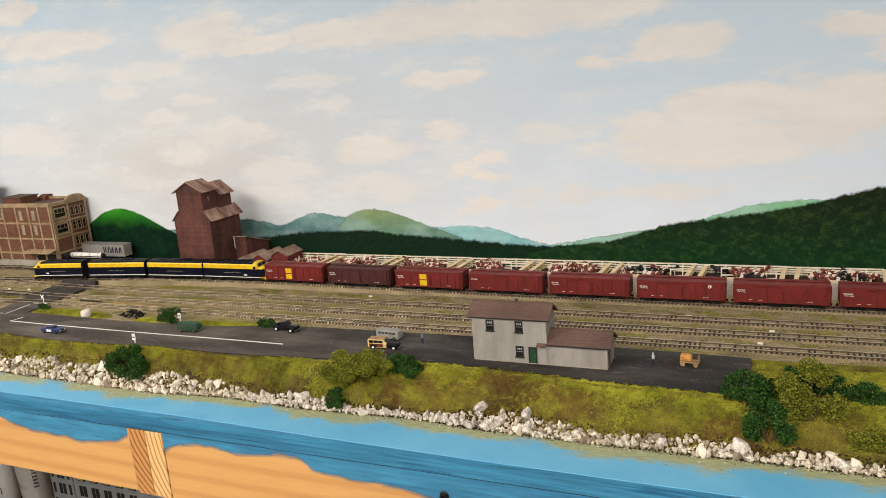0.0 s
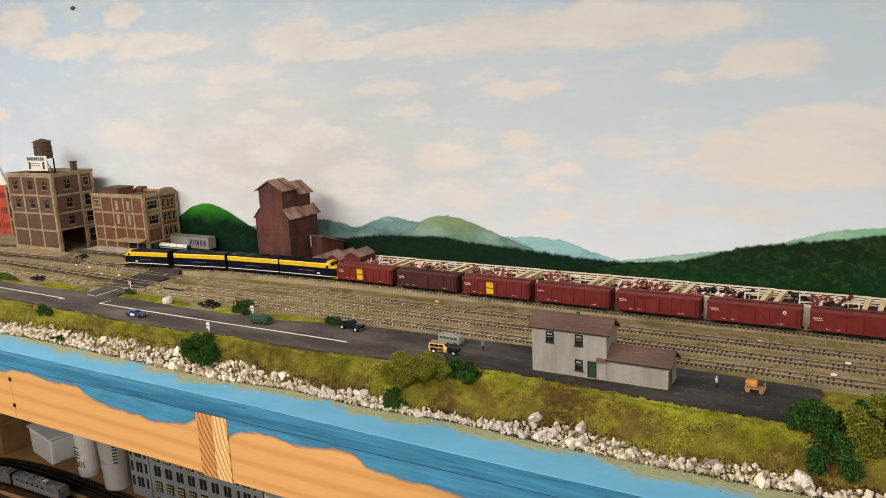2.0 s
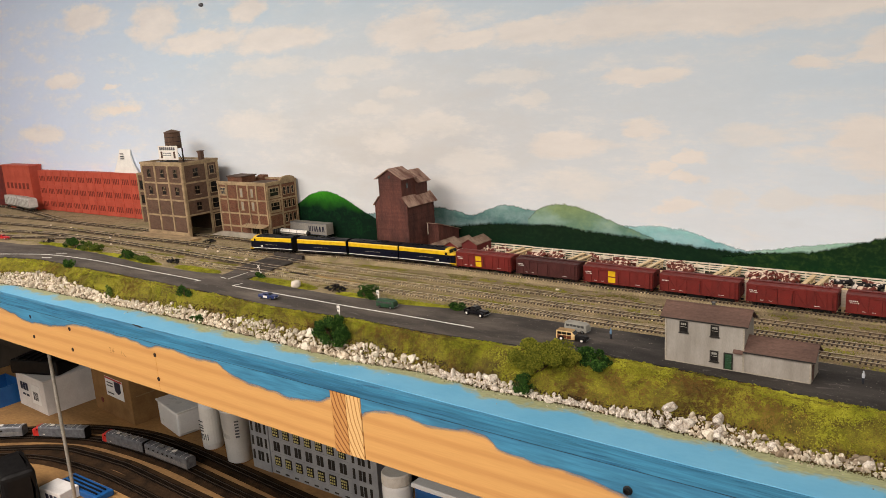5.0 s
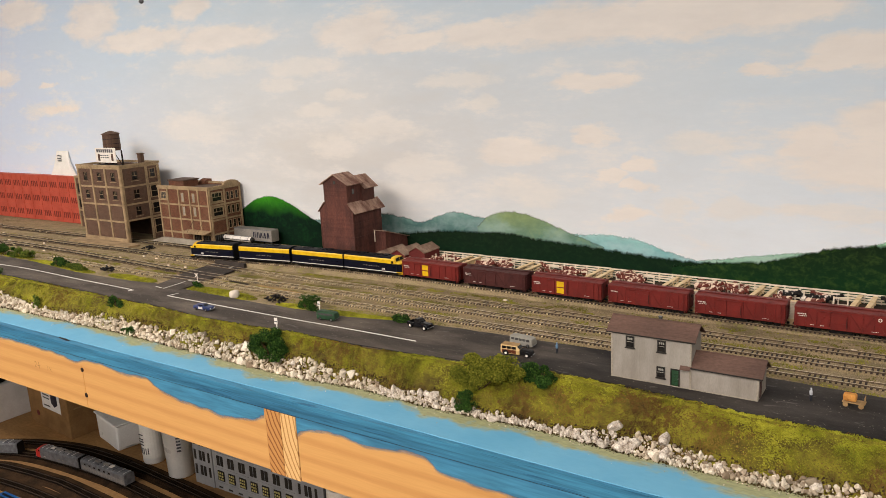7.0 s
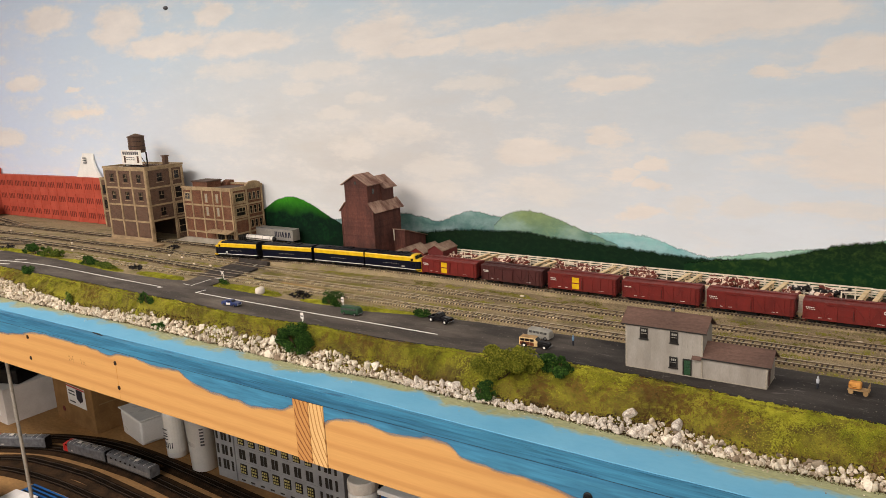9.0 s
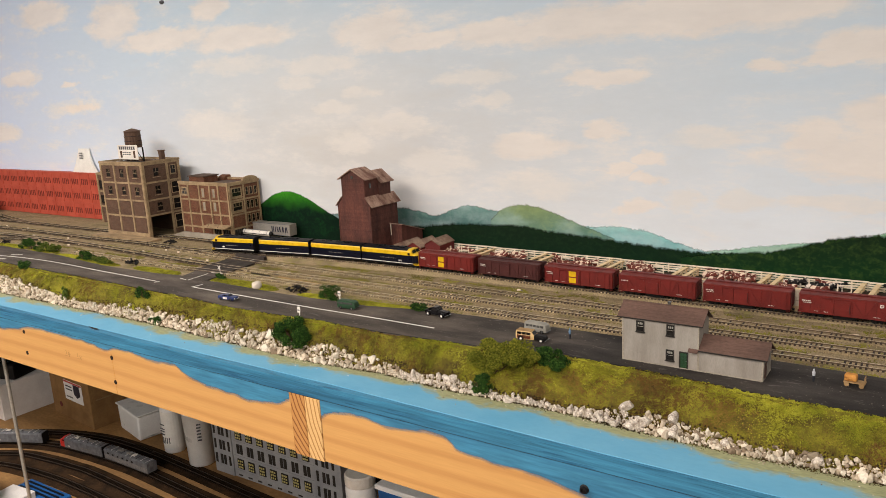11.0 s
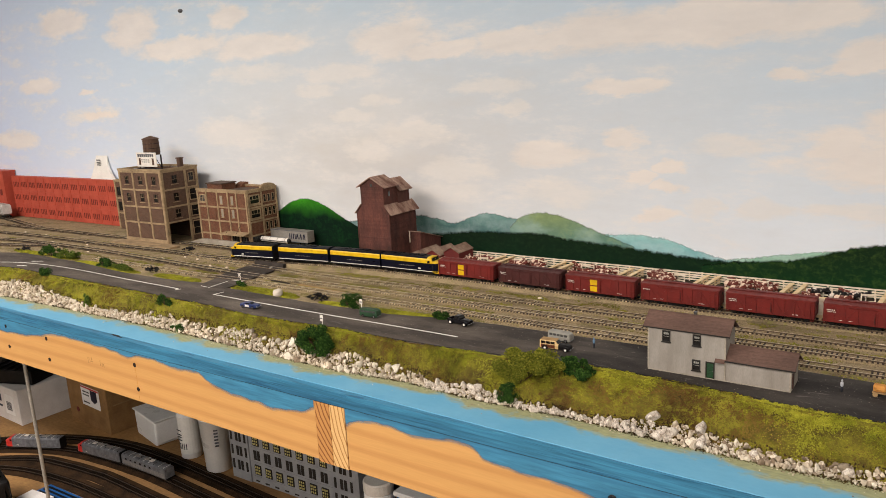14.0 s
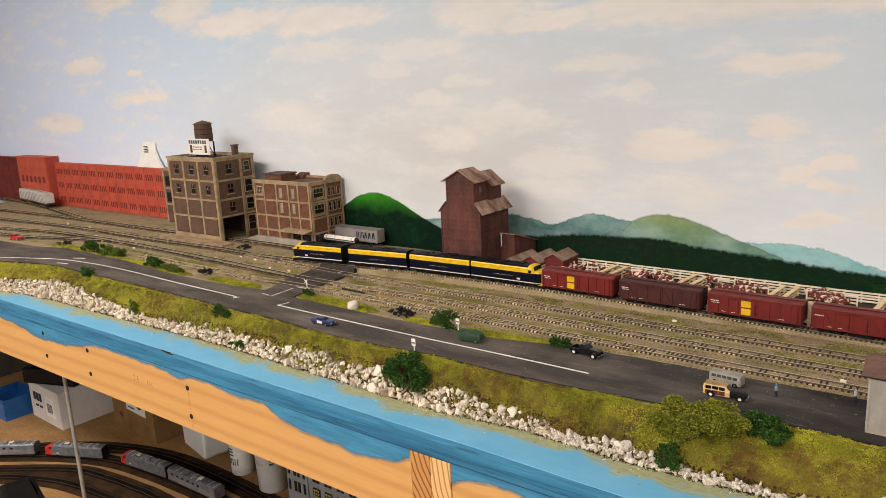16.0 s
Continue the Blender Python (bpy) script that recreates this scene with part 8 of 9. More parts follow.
# loose timbers lying along the front track
for a, b, wide, mt, lab in (((-1.140, 1.068), (-0.985, 1.056), 0.0016, "tan_wood", "long pale strip of timber lying between the tracks"), ((-1.227, 1.067), (-1.165, 1.064), 0.0014, "tie_dark", "short dark stick lying between the tracks")):
    bm = bmesh.new()
    strip(bm, [Vector((*a, 0)), Vector((*b, 0))], 0, wide, -0.002, 0.0016)
    tagged(part("loose_timber", bm, M[mt]), lab, "timber", group="loose timbers in the yard")
# chipped spot on the backdrop
bm = lathe([(0.0005, 0.0), (0.011, 0.0), (0.008, 0.004), (0.0005, 0.007)], 12)
ob = part("wall_hook", bm, M["ink"])
ob.matrix_basis = pose(-1.908, WALL_Y - 0.0008, 0.676, 90, 0, 0) @ Matrix.Diagonal((1.0, 0.55, 1.0, 1.0))
tagged(ob, "dark scuffed knob on the painted sky", "knob")


# ---- lower shelf ----
LOWER_LINES = ([(-2.95, 0.74), (-2.706, 0.930), (-2.55, 1.05), (-2.402, 1.136), (-2.208, 1.196), (-2.0, 1.212), (-1.736, 1.204), (-1.2, 1.18), (-0.2, 1.16)],
               [(-2.90, 0.72), (-2.652, 0.905), (-2.48, 1.015), (-2.311, 1.085), (-2.15, 1.112), (-1.982, 1.124), (-1.856, 1.126), (-1.4, 1.11), (-0.2, 1.10)],
               [(-2.75, 0.72), (-2.557, 0.865), (-2.366, 0.985), (-2.23, 1.018), (-2.094, 1.034), (-1.991, 1.039), (-1.5, 1.03), (-0.2, 1.02)],
               [(-2.66, 0.73), (-2.508, 0.845), (-2.327, 0.930), (-2.12, 0.964), (-1.9, 0.972), (-1.5, 0.965), (-0.2, 0.955)])
for lift, pts in enumerate(LOWER_LINES):
    track(pts, "curved lower-deck track on brown roadbed", "lower_tie", 0.0085, LOW_Z, "lower_bed", group="lower deck tracks", rail="lower_rail", bed_lift=lift)
LOW_PTS = smooth_line(LOWER_LINES[1], 0.004)


def low_pose(x0, x1, flip=False):
    def at(x):
        return min(LOW_PTS, key=lambda p: abs(p.x - x))
    a, b = at(x0), at(x1)
    m = pose((a.x + b.x) / 2, (a.y + b.y) / 2, LOW_Z + 0.0076, 0, 0, math.degrees(math.atan2(b.y - a.y, b.x - a.x)))
    return m @ pose(0, 0, 0, 0, 0, 180) if flip else m


SA = diesel("silver_cab_unit", "silver streamlined diesel cab unit with a red nose", 0.208, True, "steel", "steel", "steel", "silver diesels on the lower deck")
SA.matrix_basis = low_pose(-2.255, -2.065, True)
for o in SA.children:
    if o.name.startswith("nose"):
        for i in range(4):
            o.data.materials[i] = M["signal_red"]
copy_thing(SA, low_pose(-2.515, -2.345, True))
SB = diesel("silver_booster_unit", "silver cabless streamlined diesel unit", 0.214, False, "steel", "steel", "steel", "silver diesels on the lower deck")
SB.matrix_basis = low_pose(-2.030, -1.840)
copy_thing(SB, low_pose(-2.72, -2.56))


def carton(name, label, m, sx, sy, sz, material, flap=True):
    root = thing(name, label, "box", m)
    part("body", soft_box(0, sx, 0, sy, 0, sz, 0.0015), M[material], root)
    if flap:
        part("lid", soft_box(-0.001, sx + 0.001, -0.001, sy + 0.001, sz + 0.0002, sz + 0.0035, 0.001), M[material], root)
    return root


# brown shipping carton with an address label
c = carton("cardboard_box", "large brown cardboard carton with a white shipping label", pose(-2.580, 1.243, LOW_Z, 0, 0, -4), 0.285, 0.165, 0.235, "card")
lab = part("shipping_label", boxes((0.125, 0.232, -0.0012, -0.0002, 0.075, 0.138)), M["label_white"], c, "white shipping label")
lab.matrix_basis = Matrix.Translation((0.172 - 1.2 * 0.178, 0, 0.114 - 1.15 * 0.106)) @ Matrix.Diagonal((1.2, 1.0, 1.15, 1.0))
part("label_band", boxes((0.126, 0.231, -0.0016, -0.0012, 0.132, 0.137)), M["signal_red"], lab)
part("label_flag", prism(bmesh.new(), [(0.182, 0.131), (0.218, 0.131), (0.218, 0.100), (0.200, 0.090), (0.182, 0.100)], -0.0017, -0.0012, "y"), M["mark_blue"], lab, "navy pennant")
for z in (0.118, 0.108, 0.084):
    part("print", boxes((0.134, 0.172, -0.0016, -0.0012, z, z + 0.004)), M["ink"], lab)
part("tape", boxes((0.2852, 0.2860, 0.02, 0.145, 0.10, 0.104)), M["tan_wood"], c)
bm = bmesh.new()
tube(bm, (0.062, -0.0012, 0.046), (0.062, -0.0002, 0.046), 0.010, 14)
part("stamp", bm, M["maroon"], c, "dark round stamp")
# white carton with a black tool case on it
w = carton("white_carton", "white carton with navy print and barcode label", pose(-2.895, 1.112, LOW_Z, 0, 0, -1.5), 0.225, 0.19, 0.130, "white_card")
for i in range(3):
    part("print", boxes((0.030 + i * 0.022, 0.047 + i * 0.022, -0.0010, -0.0002, 0.070, 0.100)), M["mark_blue"], w)
for i in range(2):
    part("print", boxes((0.040 + i * 0.03, 0.062 + i * 0.03, -0.0010, -0.0002, 0.048, 0.056)), M["mark_blue"], w)
lb = part("barcode_label", boxes((0.118, 0.188, -0.0012, -0.0002, 0.030, 0.105)), M["label_white"], w)
for i in range(9):
    part("bar", boxes((0.132 + i * 0.0045, 0.1345 + i * 0.0045, -0.0016, -0.0012, 0.045, 0.078)), M["ink"], lb)
case = thing("tool_case", "black plastic tool case lying on the carton", "case", pose(-2.80, 1.175, LOW_Z + 0.134, 0, 0, 20))
part("shell", soft_box(-0.10, 0.12, -0.055, 0.055, 0, 0.055, 0.008, 2), M["black"], case)
for i in range(5):
    part("rib", soft_box(-0.07 + i * 0.035, -0.055 + i * 0.035, -0.050, 0.050, 0.0552, 0.060, 0.001), M["black"], case)
blue = thing("blue_bin", "blue plastic storage bin beside the carton", "bin", pose(-3.08, 1.03, LOW_Z))
bl = bmesh.new()
for r in ((0, 0.16, 0, 0.004, 0, 0.075), (0, 0.16, 0.116, 0.12, 0, 0.075), (0, 0.004, 0.0041, 0.1159, 0, 0.075), (0.156, 0.16, 0.0041, 0.1159, 0, 0.075), (0.0041, 0.1559, 0.0041, 0.1159, 0, 0.004)):
    box(bl, *r)
part("tub", bl, M["blue_plastic"], blue)
part("rim", boxes((-0.004, 0.164, -0.004, -0.0002, 0.068, 0.075)), M["blue_plastic"], blue)

# clear tray leaning, bottle, jug
tray = thing("clear_tray", "cloudy white plastic food container on the shelf", "tray", pose(-2.150, 1.262, LOW_Z + 0.0005, 0, 0, -12))
tr = bmesh.new()
soft_box(-0.078, 0.082, 0.0, 0.085, 0.0, 0.088, 0.010, 3, bm=tr)
for v in tr.verts:
    k = 1.0 + 1.1 * v.co.z
    v.co.x, v.co.y = v.co.x * k, v.co.y * k
part("shell", tr, M["clear"], tray)
part("rim", soft_box(-0.090, 0.094, -0.004, 0.096, 0.0885, 0.093, 0.002), M["clear"], tray)
stick = thing("track_offcut", "short brown offcut of track on the shelf", "offcut", pose(-2.0, 1.215, LOW_Z, 0, 0, 3))
part("strip", boxes((-0.055, 0.045, -0.004, 0.004, 0, 0.006)), M["tie"], stick)
for i in range(8):
    part("tie", boxes((-0.052 + i * 0.012, -0.047 + i * 0.012, -0.008, 0.008, 0.0061, 0.0085)), M["lower_tie"], stick)
bottle = thing("spray_bottle", "white plastic bottle with dark cap and printed label", "bottle", pose(-1.918, 1.272, LOW_Z))
part("flask", lathe([(0.030, 0.0), (0.033, 0.004), (0.033, 0.145), (0.030, 0.162), (0.016, 0.176), (0.015, 0.182)], 24), M["label_white"], bottle, smooth=True)
part("cap", lathe([(0.0165, 0.1822), (0.017, 0.184), (0.016, 0.204), (0.013, 0.207)], 20), M["black"], bottle, "black cap")
part("label", lathe([(0.0334, 0.020), (0.0334, 0.140)], 24), M["paper"], bottle)
for k in range(5):
    a = math.radians(-112 + k * 13)
    part("print", soft_box(-0.0012, 0.0012, -0.0009, 0.0003, 0.035, 0.055, 0.0001), M["ink"], bottle).matrix_basis = pose(0.0337 * math.cos(a), 0.0337 * math.sin(a), 0, 0, 0, math.degrees(a) + 90)
for z in (0.066, 0.076, 0.084, 0.098):
    a = math.radians(-95)
    part("print", boxes((-0.011, 0.011, -0.0036, -0.0010, z, z + 0.0018)), M["ink"], bottle).matrix_basis = pose(0.0333 * math.cos(a), 0.0333 * math.sin(a), 0, 0, 0, math.degrees(a) + 90)
jug = thing("plastic_jug", "translucent tall plastic jug with measuring marks", "jug", pose(-1.770, 1.262, LOW_Z))
part("vessel", lathe([(0.036, 0.0), (0.040, 0.003), (0.047, 0.170), (0.049, 0.1705), (0.0485, 0.174), (0.045, 0.174), (0.038, 0.006), (0.002, 0.005)], 28), M["clear"], jug, smooth=True)
for k in range(6):
    a = math.radians(-38)
    part("scale_mark", boxes((-0.006, 0.006, -0.0016, 0.0008, 0.09 + k * 0.010, 0.094 + k * 0.010)), M["ink"], jug).matrix_basis = pose(0.0455 * math.cos(a), 0.0455 * math.sin(a), 0, 0, 0, 52)
jar = thing("paint_jar", "white-capped paint jar behind the front board", "jar", pose(-1.060, 1.190, LOW_Z))
part("glass_body", lathe([(0.036, 0), (0.038, 0.004), (0.038, 0.150), (0.034, 0.160)], 22), M["clear"], jar, smooth=True)
part("cap", lathe([(0.037, 0.1602), (0.038, 0.163), (0.038, 0.185), (0.035, 0.189)], 22), M["white"], jar, "ribbed white cap")
tub = thing("blue_tub", "light blue plastic tub on the lower shelf", "tub", pose(-0.90, 1.23, LOW_Z))
part("shell", soft_box(-0.10, 0.16, -0.05, 0.08, 0, 0.165, 0.008, 2), M["blue_plastic"], tub)
part("lid", soft_box(-0.105, 0.165, -0.055, 0.085, 0.1652, 0.178, 0.003), M["clear"], tub)
bm = bmesh.new()
tube(bm, (0, 0, 0), (0, 0, -0.0762 - LOW_Z), 0.0045, 12)
rod = part("hanger_rod", bm, M["rod"])
rod.matrix_basis = pose(-1.892, 0.803, LOW_Z)
tagged(rod, "galvanised steel rod between the two decks", "rod")
# loose gear at the front of the lower shelf
gear = thing("speaker_box", "black plastic speaker box at the shelf front", "speaker", pose(-2.10, 0.745, LOW_Z, 0, 0, -14))
part("housing", soft_box(-0.11, 0.06, -0.045, 0.045, 0, 0.125, 0.016, 3), M["black"], gear)
part("grille", soft_box(-0.075, 0.045, -0.0465, -0.0452, 0.015, 0.09, 0.0005), M["scrap"], gear)
kit = carton("track_box", "white carton with dark printing lying at the shelf front", pose(-2.095, 0.798, LOW_Z, 0, 0, 6), 0.10, 0.06, 0.035, "white_card", False)
for i in range(4):
    part("print", boxes((0.03 + i * 0.02, 0.044 + i * 0.02, -0.0010, -0.0002, 0.008, 0.024)), M["mark_blue"], kit)
bt = thing("blue_tray", "blue plastic tray with black parts", "tray", pose(-2.115, 0.862, LOW_Z + 0.0005, 0, 0, 2))
part("base", soft_box(0, 0.20, 0, 0.055, 0, 0.018, 0.002), M["blue_plastic"], bt)
for i in range(3):
    part("rod_stock", boxes((0.015, 0.185, 0.010 + i * 0.014, 0.014 + i * 0.014, 0.0182, 0.022)), M["black"], bt)


def kit_building():
    root = thing("kit_building", "grey plastic kit building with rows of windows", "building", pose(-1.690, 1.252, LOW_Z, 0, 0, 0.6))
    H = 0.25
    blocks = ((0.0, 0.080, -0.004), (0.0802, 0.410, 0.0), (0.4102, 0.505, -0.004))
    for a, b, y in blocks:
        part("wall", boxes((a, b, y, 0.13, 0, H)), M["grey_kit"], root, "grey moulded wall")
        part("cornice", boxes((a, b, y - 0.003, 0.13, H + 0.0002, H + 0.006)), M["grey_kit"], root)
    for z in (0.030, 0.076, 0.122, 0.168, 0.212):
        part("band", boxes((0.081, 0.409, -0.0014, 0.0002, z - 0.008, z - 0.0065)), M["grey_kit"], root)
    rows = ((0.030, "six"), (0.076, "pair"), (0.122, "six"), (0.168, "pair"), (0.212, "pair"))
    for z, kind in rows:
        for i in range(7):
            u = 0.098 + i * 0.0445
            if kind == "six":
                f = part("window", boxes((u, u + 0.026, -0.0024, 0.0002, z, z + 0.030)), M["frame_dark"], root, "gridded window")
                for r in range(3):
                    for q in range(3):
                        part("pane", boxes((u + 0.003 + q * 0.0074, u + 0.0075 + q * 0.0074, -0.0031, -0.0024, z + 0.003 + r * 0.0092, z + 0.0085 + r * 0.0092)), M["lit_pane"], f)
            else:
                for q in (0, 0.014):
                    part("window", boxes((u + q, u + q + 0.011, -0.0012, 0.0002, z, z + 0.030)), M["frame_dark"], root)
        for a in (0.006, 0.4170):
            for q, wd in ((0.0, 0.008), (0.022, 0.010), (0.036, 0.010), (0.058, 0.008)):
                part("window", boxes((a + q, a + q + wd, -0.0052, -0.0038, z, z + 0.030)), M["frame_dark"], root)
    for i in range(8):
        part("vent", boxes((0.096 + i * 0.040, 0.112 + i * 0.040, -0.0012, 0.0002, 0.006, 0.010)), M["frame_dark"], root)


kit_building()


# ---- bushes and turf ----
def bush(label, x, y, z, rx, ry, rz, material, n, seed, lump=0.0017):
    """Shrub of foam clumps round a few twigs, ragged at the edge."""
    rng = random.Random(seed)
    root = thing("bush", label, "bush", pose(x, y, z))
    bm = bmesh.new()
    for i in range(5):
        a = rng.random() * 6.28
        tube(bm, (0, 0, -0.004), (rx * 0.5 * math.cos(a), ry * 0.5 * math.sin(a), rz * rng.uniform(0.5, 0.9)), 0.0012, 5, 0.0005)
    part("twig", bm, M["twig"], root)
    spots = []
    heads = [(rng.uniform(-0.8, 0.8), rng.uniform(-0.75, 0.75), rng.uniform(0.12, 0.9), rng.uniform(0.22, 0.38)) for _ in range(15 if material == "leaf_olive" else 19 if n > 700 else 10)]
    full = 1.0 if n > 700 else 1.35
    heads = [(hx / full, hy / full, hz * (1.15 - 0.45 * abs(hx)), hr * full) for hx, hy, hz, hr in heads]
    for i in range(int(n * 3.4)):
        hx, hy, hz, hr = rng.choice(heads)
        d = Vector((rng.gauss(0, 1), rng.gauss(0, 1), rng.gauss(0, 1))).normalized() * (rng.random() ** 0.4) * hr
        spots.append(((hx + d.x) * rx, (hy + d.y) * ry, max(0.0005, (hz + d.z * 0.8) * rz * 1.15), lump * rng.uniform(0.45, 1.0)))
    vs, fs = lump_cloud(spots, rng)
    stuff("foliage", vs, fs, M[material], "foam foliage", "", root)
    return root


def bush_z(x, y):
    return ground_z(x, y)


BUSHES = (
    ("dark green bush on the bank above the rocks", -0.860, 0.832, 0.040, 0.024, 0.036, "leaf_dark", 1900, 1),
    ("olive bush on the bank below the forecourt", -0.462, 0.850, 0.058, 0.024, 0.038, "leaf_olive", 2300, 2),
    ("olive bush on the bank below the forecourt", -0.432, 0.862, 0.040, 0.018, 0.034, "leaf_olive", 1300, 3),
    ("dark green bush beside the olive bushes", -0.380, 0.876, 0.026, 0.014, 0.024, "leaf_dark", 800, 4),
    ("small dark green bush among the rocks", -0.470, 0.824, 0.022, 0.014, 0.026, "leaf_dark", 460, 5),
    ("large dark green bush at the platform end", 0.072, 0.868, 0.036, 0.022, 0.036, "leaf_dark", 1500, 6),
    ("dark green bush hanging down to the rocks", 0.098, 0.842, 0.027, 0.016, 0.042, "leaf_dark", 1300, 7),
    ("olive tree-like bush at the platform end", 0.139, 0.860, 0.042, 0.022, 0.056, "leaf_olive", 2100, 8),
    ("dark green bush behind the olive bush", 0.130, 0.905, 0.024, 0.016, 0.030, "leaf_dark", 800, 9),
    ("dark green bush behind the olive bush", 0.188, 0.900, 0.048, 0.016, 0.022, "leaf_dark", 1000, 10),
    ("olive bush on the grassy bank", 0.205, 0.846, 0.030, 0.014, 0.020, "leaf_olive", 500, 11),
    ("dark green bush beside the van", -0.911, 0.985, 0.036, 0.014, 0.021, "leaf_dark", 640, 12),
    ("small dark bush near the pickup truck", -0.698, 0.988, 0.021, 0.011, 0.015, "leaf_dark", 340, 13),
    ("small dark bush near the crossing", -1.255, 1.005, 0.015, 0.010, 0.013, "leaf_dark", 220, 14),
    ("dark green bush between road and track", -2.080, 1.012, 0.046, 0.018, 0.026, "leaf_dark", 760, 15),
    ("green bush between road and track", -1.990, 1.014, 0.046, 0.018, 0.024, "leaf_mid", 760, 16),
    ("dark green bush between road and track", -1.777, 0.994, 0.036, 0.015, 0.021, "leaf_dark", 600, 17),
    ("green bush between road and track", -1.688, 0.986, 0.046, 0.015, 0.019, "leaf_mid", 640, 18),
    ("dark green bush on the bank", -1.846, 0.870, 0.030, 0.012, 0.018, "leaf_dark", 380, 19),
    ("dark green bush on the bank", -1.320, 0.852, 0.026, 0.012, 0.022, "leaf_dark", 340, 20),
    ("small green bush among the rocks", -1.250, 0.822, 0.020, 0.010, 0.018, "leaf_dark", 280, 21),
    ("small olive bush among the rocks", -1.602, 0.832, 0.016, 0.010, 0.022, "leaf_mid", 240, 22),
)
for label, x, y, rx, ry, rz, mt, n, seed in BUSHES:
    bush(label, x, y, bush_z(x, y) - 0.002, rx, ry, rz, mt, n, seed)

# turf crumbs on the bank, and weeds in the yard
rng = random.Random(5)
yel, brn, lit, weed = [], [], [], []


def tone_at(x, y, k):
    """Which turf lies here: bright towards the road, bare soil lower down, in drifts."""
    drift = noise.noise((x * 7, y * 18, 4)) + 0.55 * noise.noise((x * 34, y * 44, 7))
    pick = rng.uniform(-0.34, 0.34) + drift * 1.1
    if pick < -0.62 + interp([(-1.2, 0.62), (-0.6, 0.95), (0.5, 0.85)], x) * min(1.0, k * 1.25):
        return brn
    return lit if pick > -0.05 + 1.0 * k else yel


for i in range(70000):
    x = rng.uniform(-2.6, 0.65) if i % 3 else rng.uniform(-1.1, 0.4)
    e = front_y(x)
    k = rng.random()
    y = e + 0.0012 - k * (e - foot_y(x) - 0.004)
    tone_at(x, y, k).append((x, y, ground_z(x, y) + 0.0003, rng.uniform(0.0004, 0.0010)))
for i in range(16000):
    x = rng.uniform(0.0835, 0.42)
    y = rng.uniform(0.89, 0.99)
    yel.append((x, y, ground_z(x, y) + 0.0004, rng.uniform(0.0005, 0.0016)))
GRASS_PATCHES = ((-1.20, 0.996, 0.085, 0.020), (-1.12, 0.990, 0.060, 0.018), (-0.80, 0.990, 0.085, 0.016), (-0.74, 0.996, 0.05, 0.012), (-0.955, 0.986, 0.045, 0.012), (-1.50, 0.995, 0.065, 0.018), (-1.44, 0.994, 0.055, 0.016),
                 (-1.87, 1.004, 0.07, 0.014), (-2.02, 1.018, 0.07, 0.018), (-2.20, 1.016, 0.10, 0.016), (-1.69, 0.988, 0.075, 0.014), (-1.78, 0.996, 0.05, 0.014))
for cx, cy, rx, ry in GRASS_PATCHES:
    for i in range(int(rx * 34000)):
        a, d = rng.random() * 6.28, rng.random() ** 0.6
        x, y = cx + math.cos(a) * d * rx, cy + math.sin(a) * d * ry
        if y < interp(ROAD_BACK, x) + 0.004:
            continue
        (lit if rng.random() < 0.55 else yel).append((x, y, ground_z(x, y) + 0.0006 + 0.003 * (1 - d) * rng.random(), rng.uniform(0.0005, 0.0014)))
for i in range(60000):
    x, y = rng.uniform(-2.6, 0.7), rng.choice((1.063, 1.119, 1.186, 1.063, 1.119, 1.195, 1.012, 1.18)) + rng.gauss(0, 0.008)
    if noise.noise((x * 16, y * 40, 3)) + 0.4 * noise.noise((x * 60, y * 60, 9)) < 0.0 or y < interp(ROAD_BACK, x) + 0.006 or -1.41 < x < -1.25:
        continue
    weed.append((x, y, ground_z(x, y) + 0.0005, rng.uniform(0.0005, 0.0014)))
# mounded tufts of coarse foam, thickest along the road edge
for i in range(9000):
    x = rng.uniform(-2.5, 0.6) if i % 2 else rng.uniform(-1.1, 0.4)
    e = front_y(x)
    k = rng.random() ** 1.25
    y = e - 0.0005 - k * 0.86 * (e - foot_y(x))
    if noise.noise((x * 16, y * 34, 5)) < -0.30 + 0.45 * k:
        continue
    tone = tone_at(x, y, k)
    r = rng.uniform(0.0016, 0.0046) * (0.75 if tone is brn else 1.0)
    hgt = rng.uniform(0.5, 1.0)
    for j in range(int(8 + r * 4600)):
        a, d = rng.random() * 6.28, rng.random() ** 0.5
        px, py = x + math.cos(a) * d * r * 1.3, y + math.sin(a) * d * r
        tone.append((px, py, ground_z(px, py) + r * hgt * (1 - d * d), rng.uniform(0.0004, 0.0009)))
# dry leaves caught along the broken road edge
for i in range(1500):
    x = rng.uniform(-1.6, 0.35)
    y = front_y(x) - abs(rng.gauss(0, 0.004))
    if noise.noise((x * 22, 1.0, 3)) > -0.05:
        brn.append((x, y, ground_z(x, y) + rng.uniform(0.0006, 0.003), rng.uniform(0.0005, 0.0011)))
stuff("turf", *lump_cloud(yel, rng), M["foam_yellow"], "yellow-green foam turf and weeds", "grass")
stuff("bright_turf", *lump_cloud(lit, rng), M["foam_bright"], "bright yellow-green foam turf along the road edge", "grass")
stuff("yard_weeds", *lump_cloud(weed, rng), M["foam_weed"], "olive-brown weeds between the yard tracks", "weeds")
stuff("soil_crumbs", *lump_cloud(brn, rng), M["foam_brown"], "brown soil crumbs on the bank", "soil")
grains = []
for i in range(26000):
    x, y = rng.uniform(-2.3, 0.6), rng.uniform(1.0, 1.25)
    if y < interp(ROAD_BACK, x) + 0.004 or -1.41 < x < -1.25:
        continue
    grains.append((x, y, ground_z(x, y) + 0.0001, rng.uniform(0.0004, 0.0010)))
